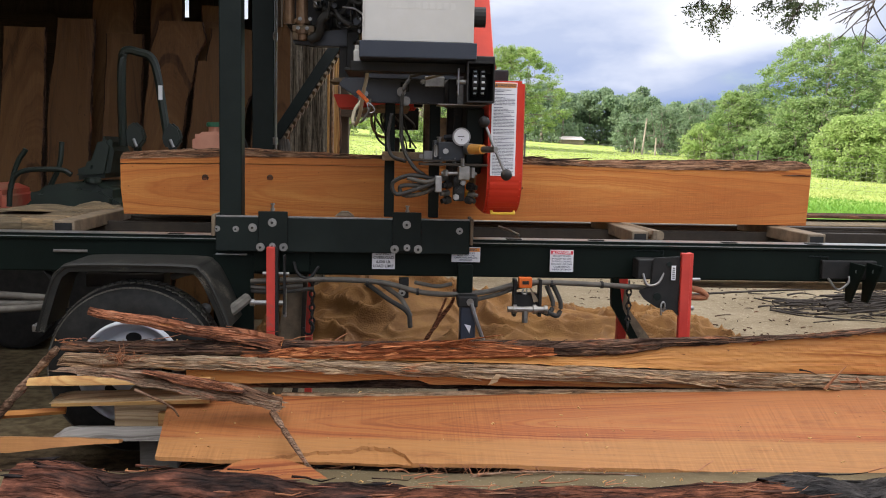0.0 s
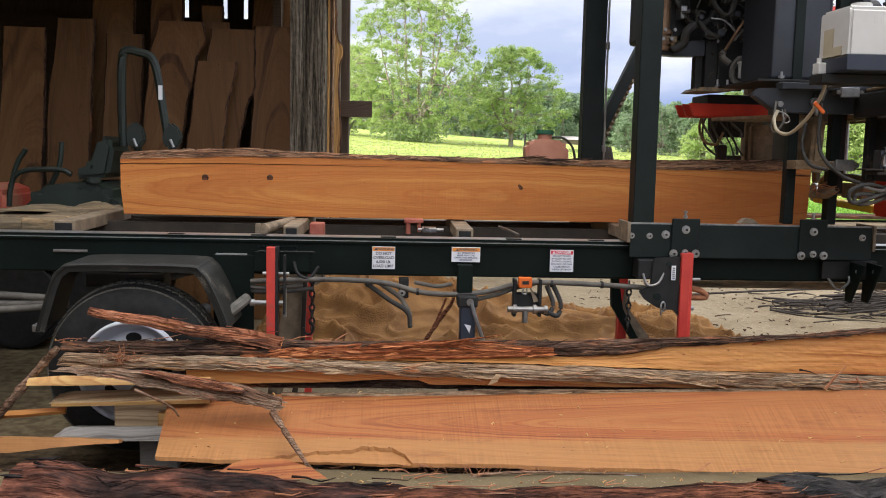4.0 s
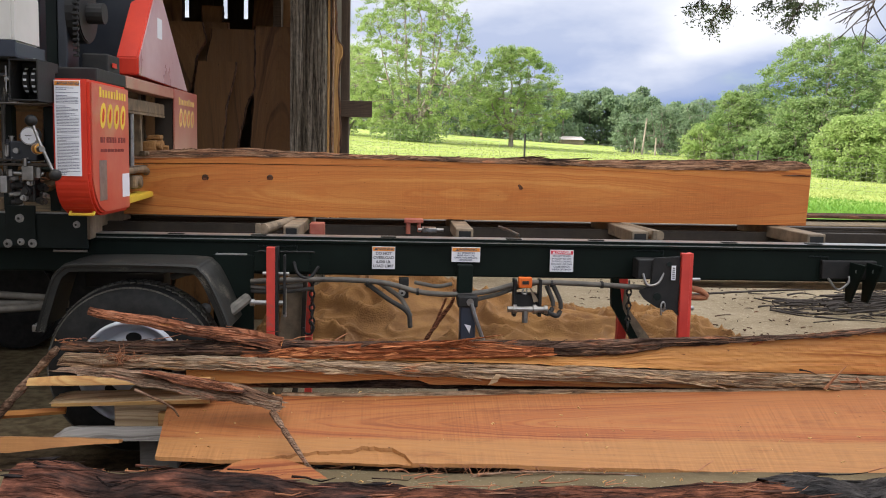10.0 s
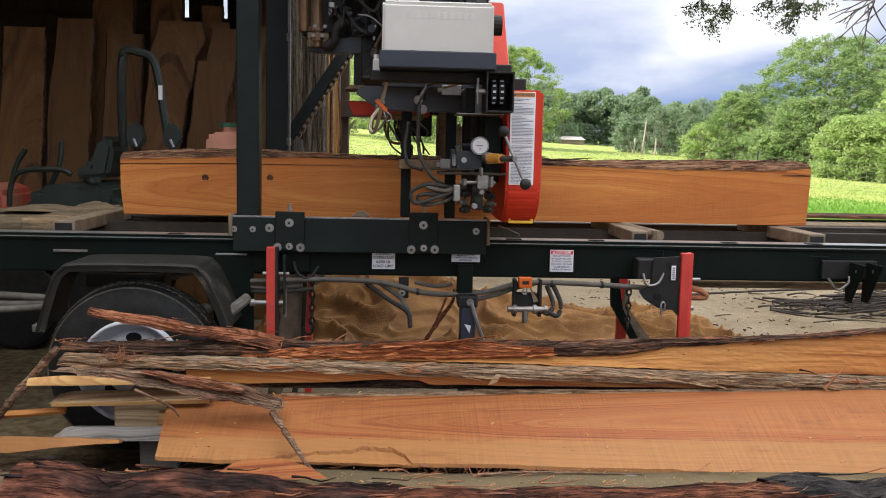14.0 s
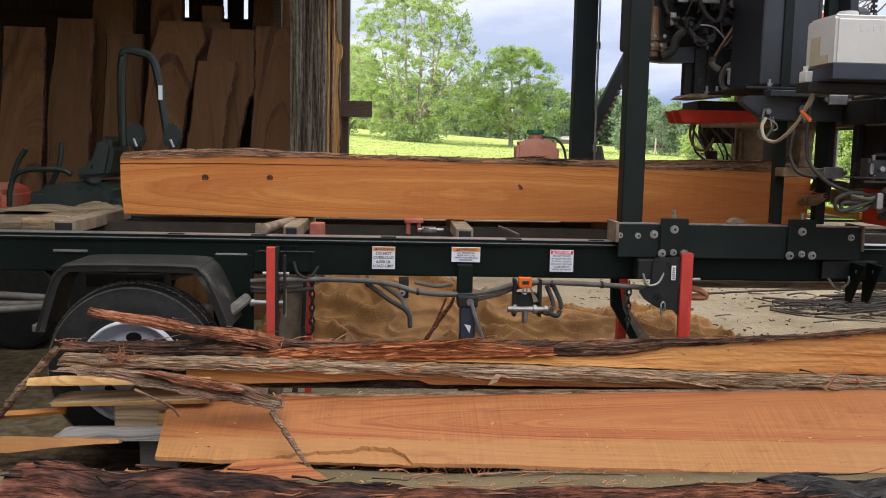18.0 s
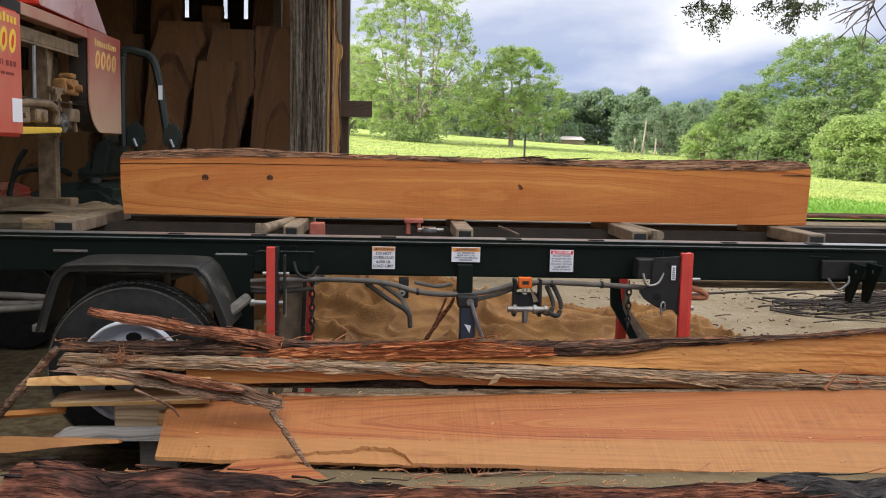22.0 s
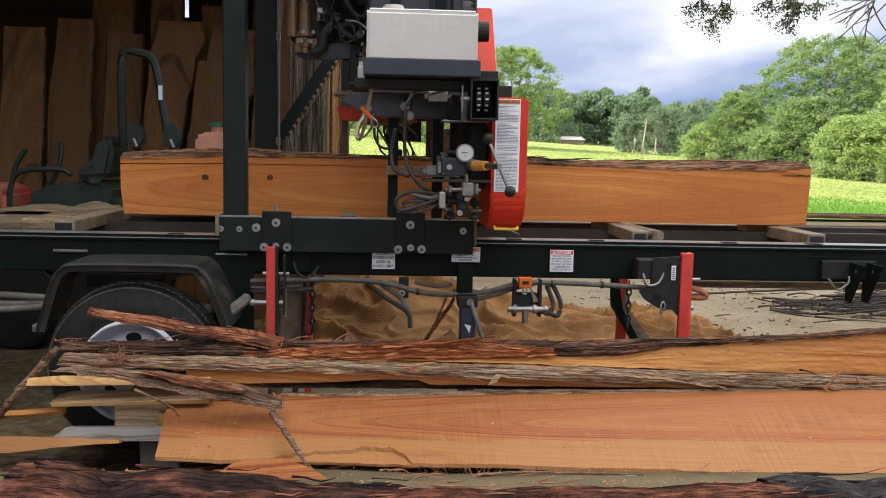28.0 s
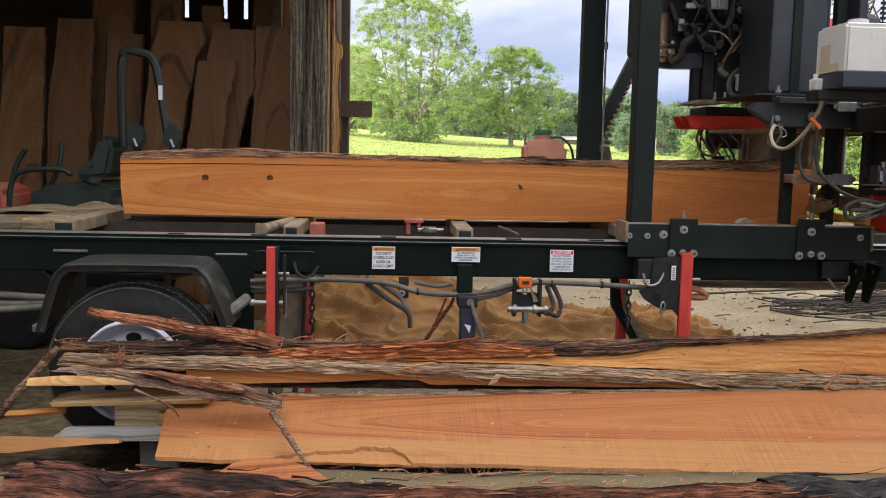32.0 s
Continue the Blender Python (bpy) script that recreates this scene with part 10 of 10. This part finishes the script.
def distance():
    branchy("bright green pecan tree with several stems in the pasture", 1.35, 58, 10.9, 5.0, 101, M_LEAF_PECAN, M_PALETRUNK, 900, 54, 0.085, stems=9, bare=0.055, widest=0.36, foot=0.70, peak=0.42, puff=0.44, girth=0.15, fork=0.03, gaps=0.12)
    branchy("bright green pecan tree with a pale forked trunk in the pasture", 8.75, 64, 7.3, 3.8, 102, M_LEAF_PECAN, M_PALETRUNK, 560, 56, 0.085, stems=6, bare=0.17, widest=0.48, foot=0.72, peak=0.35, puff=0.42, girth=0.17, fork=0.13, gaps=0.10)
    branchy("leafy tree behind the barn corner", -3.4, 64, 6.5, 3.4, 104, M_LEAF_PECAN, M_TRUNK, 260, 46, 0.13, stems=5, bare=0.05, puff=0.5)
    # big trees of the wood edge
    for x, y, h, r, sd, lf, n in ((26.6, 51, 8.3, 4.3, 110, M_LEAF_MID, 620), (32.5, 53, 8.6, 4.4, 111, M_LEAF_MID, 420), (23.0, 56, 4.9, 2.0, 112, M_LEAF_MID, 200), (24.0, 48, 4.4, 2.1, 113, M_LEAF_MID, 240),
                                  (26.4, 72, 5.0, 2.4, 114, M_LEAF_DARK, 220), (23.2, 74, 4.2, 2.0, 118, M_LEAF_DARK, 180), (28.6, 68, 6.2, 2.4, 120, M_LEAF_DARK, 220), (21.0, 76, 3.4, 1.6, 115, M_LEAF_DARK, 120),
                                  (24.2, 43, 3.3, 2.0, 116, M_LEAF_PECAN, 240), (27.0, 41, 5.4, 3.1, 117, M_LEAF_PECAN, 420), (22.4, 49, 2.4, 1.7, 119, M_LEAF_MID, 160), (21.6, 58, 2.6, 1.6, 121, M_LEAF_PECAN, 130)):
        branchy("broad oak at the edge of the wood" if h > 7 else "bushy young tree at the edge of the wood", x, y, h, r, sd, lf, M_TRUNK, int(n * 1.35), 66, 0.085, stems=6, bare=0.02, widest=0.5, foot=0.85, peak=0.45, puff=0.50, girth=0.14, fork=0.08, group="trees at the wood edge", gaps=-0.02)
    # far wood as one mass of trunks and foliage
    rnd = random.Random(7)
    rg = np.random.default_rng(7)
    bm = B()
    allp = []
    for i in range(74):
        f = i / 73
        ang = -0.16 + 0.62 * f + rnd.uniform(-0.006, 0.006)
        d = rnd.uniform(105, 125)
        x, y = math.sin(ang) * d, math.cos(ang) * d - 4
        z = ground_z(x, y)
        h = 5.6 + 1.6 * rnd.random() + 1.2 * math.exp(-((ang - 0.245) / 0.05) ** 2) + 1.0 * math.exp(-((ang - 0.15) / 0.02) ** 2)
        if 0.30 < ang < 0.36:
            h *= 0.8
        limbs_mesh(bm, [(Vector((x, y, z)), Vector((x + rnd.gauss(0, .3), y, z + h * 0.6)), 0.22, 0.12)])
        m = 2400
        for c in range(6):
            cx, cy, cz = x + rnd.gauss(0, 1.5), y + rnd.gauss(0, 1.2), z + h * rnd.uniform(0.35, 0.88)
            cr = rnd.uniform(0.8, 1.5)
            q = rg.normal(size=(m // 6, 3))
            q /= np.linalg.norm(q, axis=1)[:, None]
            allp.append(np.array([cx, cy, cz]) + q * cr * rg.uniform(0.55, 1.0, (len(q), 1)) * np.array([1, 1, 0.8]))
        q = rg.uniform(-1, 1, (520, 3)) * np.array([2.4, 1.4, 1.3]) + np.array([x, y, z + 1.2])
        allp.append(q)
    t = tagged(new("far_wood"), "dark green line of trees beyond the pasture", "trees", kind="stuff")
    part("trunks", bm, M_TRUNK, t)
    v, f = leaf_cloud(np.concatenate(allp), 0.24, 7)
    raw("foliage", v.tolist(), f.tolist(), M_LEAF_DARK, t)
    # bush at the foot of the first tree
    q = rg.normal(size=(2600, 3)) * np.array([0.9, 0.6, 0.34]) + np.array([1.1, 56.5, ground_z(1.1, 56.5) + 0.5])
    v, f = leaf_cloud(q, 0.12, 9)
    tagged(raw("bush", v.tolist(), f.tolist(), M_LEAF_MID), "low green bush round the tree's foot", "bush")
    # utility poles
    for x, y, h, lean in ((20.4, 70, 2.95, 0.30), (19.7, 70, 1.3, 0.1), (21.5, 70, 1.45, 0.05)):
        bm = B()
        z = ground_z(x, y)
        cyl(bm, (x, y, z), (x + lean, y, z + h), 0.085, 0.07, n=8)
        tagged(part("utility_pole", bm, M_PALETRUNK), "pale wooden pole at the pasture's far side", "pole")
    # low building, the wall's shadow put into its brown colour
    z = ground_z(20.5, 100) + 0.25
    t = thing("farm_building", "low far building, brown shaded wall under a pale roof", "building")
    bm = B()
    box(bm, 19.2, 21.8, 100, 104, z - 0.6, z + 0.30)
    part("wall", bm, M_SHADEWALL, t)
    bm = B()
    prism(bm, [(99.6, z + 0.28), (102, z + 0.72), (104.4, z + 0.28)], "x", 19.1, 21.9)
    part("roof", bm, M_PINKROOF, t)
    # wire fence
    f = thing("wire_fence", "woven wire pasture fence on dark posts", "fence")
    fy = 27.0
    for i in range(5):
        x = -3.73 + i * 8.2
        z = ground_z(x, fy)
        bm = B()
        cyl(bm, (x, fy, z - 0.1), (x, fy, z + 1.25), 0.035, n=8)
        part("post", bm, M_BLACK, f)
    bm = B()
    for k in range(7):
        for i in range(40):
            x0, x1 = -4 + i * 0.85, -4 + (i + 1) * 0.85
            z0, z1 = ground_z(x0, fy) + 0.12 + 0.16 * k, ground_z(x1, fy) + 0.12 + 0.16 * k
            limbs_mesh(bm, [(Vector((x0, fy, z0)), Vector((x1, fy, z1)), 0.0035, 0.0035)], 3)
    for i in range(170):
        x = -4 + i * 0.2
        z = ground_z(x, fy)
        limbs_mesh(bm, [(Vector((x, fy, z + 0.12)), Vector((x, fy, z + 1.1)), 0.0026, 0.0026)], 3)
    part("woven_wire", bm, M_STEEL, f)


distance()


def weed():
    """A tall weed with sparse leaves by the wire fence."""
    rnd = random.Random(61)
    x0, y0 = 11.55, 24.0
    z0 = ground_z(x0, y0)
    segs, pts = [], []
    for k in range(9):
        e = Vector((x0 + rnd.uniform(-0.45, 0.40), y0 + rnd.uniform(-0.2, 0.2), z0 + rnd.uniform(0.5, 1.15)))
        line = smooth_line([(x0 + rnd.gauss(0, 0.04), y0, z0), Vector((x0, y0, z0)).lerp(e, 0.5) + Vector((rnd.gauss(0, 0.05), 0, 0.05)), e], 4)
        for p, q in zip(line, line[1:]):
            segs.append((p, q, 0.011, 0.009))
            for j in range(9):
                pts.append(tuple(q + Vector((rnd.gauss(0, 0.06), rnd.gauss(0, 0.06), rnd.gauss(0, 0.05)))))
    t = thing("weed", "tall sparse green weed by the wire fence", "weed")
    bm = B()
    limbs_mesh(bm, segs, 5)
    part("stems", bm, M_TWIG, t)
    v, f = leaf_cloud(pts, 0.035, 61)
    raw("leaves", v.tolist(), f.tolist(), M_LEAF_MID, t)


weed()


def grass():
    """Blades over the near pasture."""
    rg = np.random.default_rng(21)
    n = 60000
    y = 15 + 60 * rg.random(n) ** 1.6
    x = (y + 4) * rg.uniform(-0.12, 0.62, n)
    h = rg.uniform(0.05, 0.15, n) * np.clip(1.25 - y / 40, 0.35, 1)
    a = rg.uniform(0, math.pi, n)
    w = rg.uniform(0.006, 0.016, n) * (1 + y / 25)
    z = np.array([ground_z(q, r) for q, r in zip(x, y)])
    dx, dy = np.cos(a) * w, np.sin(a) * w
    lx, ly = rg.normal(0, 0.05, n), rg.normal(0, 0.05, n)
    v = np.stack([np.stack([x - dx, y - dy, z], 1), np.stack([x + dx, y + dy, z], 1), np.stack([x + lx, y + ly, z + h], 1)], 1).reshape(-1, 3)
    f = np.arange(n * 3).reshape(-1, 3)
    near = np.repeat(y < 22.5, 3)
    for name, pick, mat, lab in (("grass", ~near, M_GRASS, "short sunlit pasture grass"), ("lush_grass", near, M_LUSH, "lush green grass by the fence")):
        vv = v[pick]
        tagged(raw(name, vv.tolist(), np.arange(len(vv)).reshape(-1, 3).tolist(), mat), lab, "grass", kind="stuff")


grass()


def overhang():
    """Leafy and bare twig ends hanging into view from a tree above the yard."""
    rnd = random.Random(31)
    t = thing("overhanging_branch", "dark leafy branch ends hanging from above", "branch")
    segs, pts = [], []
    # sprays: (x, height) of the middle, half width, half height, twigs
    for cx, cz, rx, rz, n in ((2.26, 2.505, 0.13, 0.10, 9), (2.40, 2.47, 0.11, 0.09, 6), (2.35, 2.36, 0.07, 0.09, 5), (2.48, 2.53, 0.09, 0.07, 5), (2.95, 2.54, 0.16, 0.10, 10), (3.07, 2.49, 0.14, 0.09, 8), (2.83, 2.56, 0.09, 0.07, 4), (3.25, 2.53, 0.10, 0.09, 6), (3.0, 2.41, 0.09, 0.06, 4)):
        cx += 0.30
        hub = Vector((cx + rnd.gauss(0, 0.03), 3.6 + rnd.gauss(0, 0.08), cz + rz * 0.9))
        root = Vector((cx + rnd.uniform(0.1, 0.35), 3.6, 3.15))
        mid_ = root.lerp(hub, 0.55) + Vector((rnd.gauss(0, 0.03), 0, rnd.gauss(0, 0.03)))
        segs += [(root, mid_, 0.008, 0.006), (mid_, hub, 0.006, 0.004)]
        for k in range(n):
            e = Vector((cx + rnd.uniform(-1, 1) * rx, 3.6 + rnd.gauss(0, 0.08), cz + rnd.uniform(-1, 0.6) * rz))
            q = hub
            for s_ in range(4):
                nx = hub.lerp(e, (s_ + 1) / 4) + Vector((rnd.gauss(0, 0.010), rnd.gauss(0, 0.02), rnd.gauss(0, 0.008)))
                segs.append((q, nx, 0.0034 - s_ * 0.0006, 0.0028 - s_ * 0.0006))
                for j in range(11 if s_ else 4):
                    pts.append(nx + Vector((rnd.gauss(0, 0.024), rnd.gauss(0, 0.03), rnd.gauss(-0.004, 0.022))))
                q = nx
    bm = B()
    limbs_mesh(bm, segs, 5)
    tagged(part("twigs", bm, M_TWIG, t), kind="stuff")
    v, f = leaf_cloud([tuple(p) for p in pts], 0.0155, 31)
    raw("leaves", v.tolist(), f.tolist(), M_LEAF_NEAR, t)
    t2 = thing("bare_branch", "bare grey twigs hanging from above", "branch")
    for k in range(5):
        segs = []
        p = Vector((4.45 + rnd.gauss(0, 0.15), 3.7, 2.95))
        d = Vector((-0.55 + rnd.gauss(0, 0.2), 0, -0.75)).normalized()
        grow(rnd, p, d, 0.34, 0.012, 2, segs, [], 0.35, -0.25)
        bm = B()
        limbs_mesh(bm, segs, 5)
        part("twig", bm, M_TWIG, t2)


overhang()


def brush():
    """Dead branches lying on the sand."""
    rnd = random.Random(41)
    t = thing("brush_pile", "low pile of dead grey brush on the sand", "brush")
    bm = B()
    for i in range(260):
        x, y = rnd.uniform(3.15, 5.2), rnd.gauss(3.35, 0.26)
        if x < 3.6 and rnd.random() < 0.5:
            continue
        L_ = rnd.uniform(0.15, 0.8)
        a = rnd.gauss(0, 0.35)
        p = Vector((x, y, rnd.uniform(0.01, 0.05 + 0.09 * ramp01(3.3, 4.2, x))))
        d = Vector((math.cos(a), math.sin(a), rnd.gauss(0, 0.05)))
        tube(bm, [p, p + d * L_ * 0.5 + Vector((0, 0, rnd.uniform(-0.02, 0.03))), p + d * L_], rnd.uniform(0.004, 0.012), n=5, steps=2, taper=0.4)
    tagged(part("brushwood", bm, M_TWIG, t), kind="stuff")
    bm = B()
    tube(bm, [(2.6, 3.95, 0.03), (3.3, 4.05, 0.06), (4.2, 4.1, 0.09), (5.2, 4.1, 0.10)], 0.010, n=5)
    part("long_stick", bm, M_TWIG, t)
    p0, p1 = (1.9, 4.9, 0.05), (7.5, 4.9, 0.05)
    # timbers lying beyond the mill
    for p0, p1, w, h, m, lab in (((1.5, 1.7, 0.66), (6.5, 1.9, 0.66), 0.10, 0.07, M_DECK, "long brown timber on the mill's far side"),
                                 ((2.3, 1.35, 0.86), (6.0, 1.5, 0.86), 0.5, 0.05, M_DECK, "weathered planks stacked beyond the bed"),
                                 ((2.25, 1.5, 0.93), (6.0, 1.6, 0.925), 0.25, 0.02, M_BARKDARK, "dark bark strips on the planks")):
        bm = B()
        L_ = span(p0, p1)
        box(bm, 0, L_, -w / 2, w / 2, 0, h, 0.005)
        ob = part("timber", bm, m)
        ob.matrix_basis = between(p0, p1, (0, 1, 0))
        tagged(ob, lab, "timber")


brush()


# ================= what moves =================
def motions():
    """The carriage travels along the track; the head travels with it and is raised for the way back."""
    travel = [(0.0, -0.533), (0.5, -0.303), (1.0, -0.05), (1.5, 0.166), (2.0, 0.398), (2.5, 0.63), (3.0, 0.856), (3.5, 1.089), (4.0, 1.312), (4.4, 1.475), (4.55, 1.518), (5.15, 1.5),
              (5.3, 1.433), (5.5, 1.18), (6.0, 0.34), (6.5, -0.494), (7.0, -1.354), (7.5, -2.211), (7.6, -2.425), (7.7, -2.6), (7.8, -2.67), (8.7, -2.67), (8.85, -2.65), (9.0, -2.591),
              (9.5, -2.4), (10.0, -2.204), (10.5, -1.985), (11.0, -1.756), (11.5, -1.535), (12.0, -1.318), (12.5, -1.101), (13.0, -0.886), (13.5, -0.673), (14.0, -0.459), (14.5, -0.237),
              (15.5, 0.188), (16.5, 0.609), (17.0, 0.824), (17.5, 1.049), (18.0, 1.259), (18.4, 1.438), (18.55, 1.487), (18.7, 1.503), (19.5, 1.501), (19.65, 1.354), (20.0, 0.792),
              (20.5, -0.048), (21.0, -0.966), (21.5, -1.822), (21.7, -2.166), (21.85, -2.43), (22.0, -2.655), (22.1, -2.668), (23.2, -2.668), (23.35, -2.65), (23.5, -2.603), (24.0, -2.384),
              (24.5, -2.142), (25.0, -1.914), (25.5, -1.685), (26.5, -1.213), (27.5, -0.74), (28.0, -0.517), (28.5, -0.29), (29.0, -0.063), (29.5, 0.157), (30.0, 0.386), (30.5, 0.609),
              (31.0, 0.852), (31.5, 1.075), (32.0, 1.302)]
    lift = [(0.0, 0.034), (4.4, 0.034), (5.45, 0.303), (7.8, 0.303), (8.85, 0.0), (18.3, 0.0), (18.5, 0.042), (19.0, 0.162), (19.5, 0.284), (19.62, 0.310), (22.0, 0.310), (22.5, 0.171), (23.0, 0.023), (23.2, -0.029), (32.0, -0.029)]

    def lifted(s):
        for (t0, a), (t1, b) in zip(lift, lift[1:]):
            if t0 <= s <= t1:
                return a + (b - a) * (s - t0) / (t1 - t0)
        return lift[-1][1]
    times = sorted({s for s, _ in travel} | {s for s, _ in lift})

    def moved(s):
        for (t0, a), (t1, b) in zip(travel, travel[1:]):
            if t0 <= s <= t1:
                return a + (b - a) * (s - t0) / (t1 - t0)
        return travel[-1][1]
    walk(CARRIAGE, [(s, pose(moved(s), 0, 0)) for s in times])
    walk(HEAD, [(s, pose(moved(s), 0, lifted(s))) for s in times])


motions()
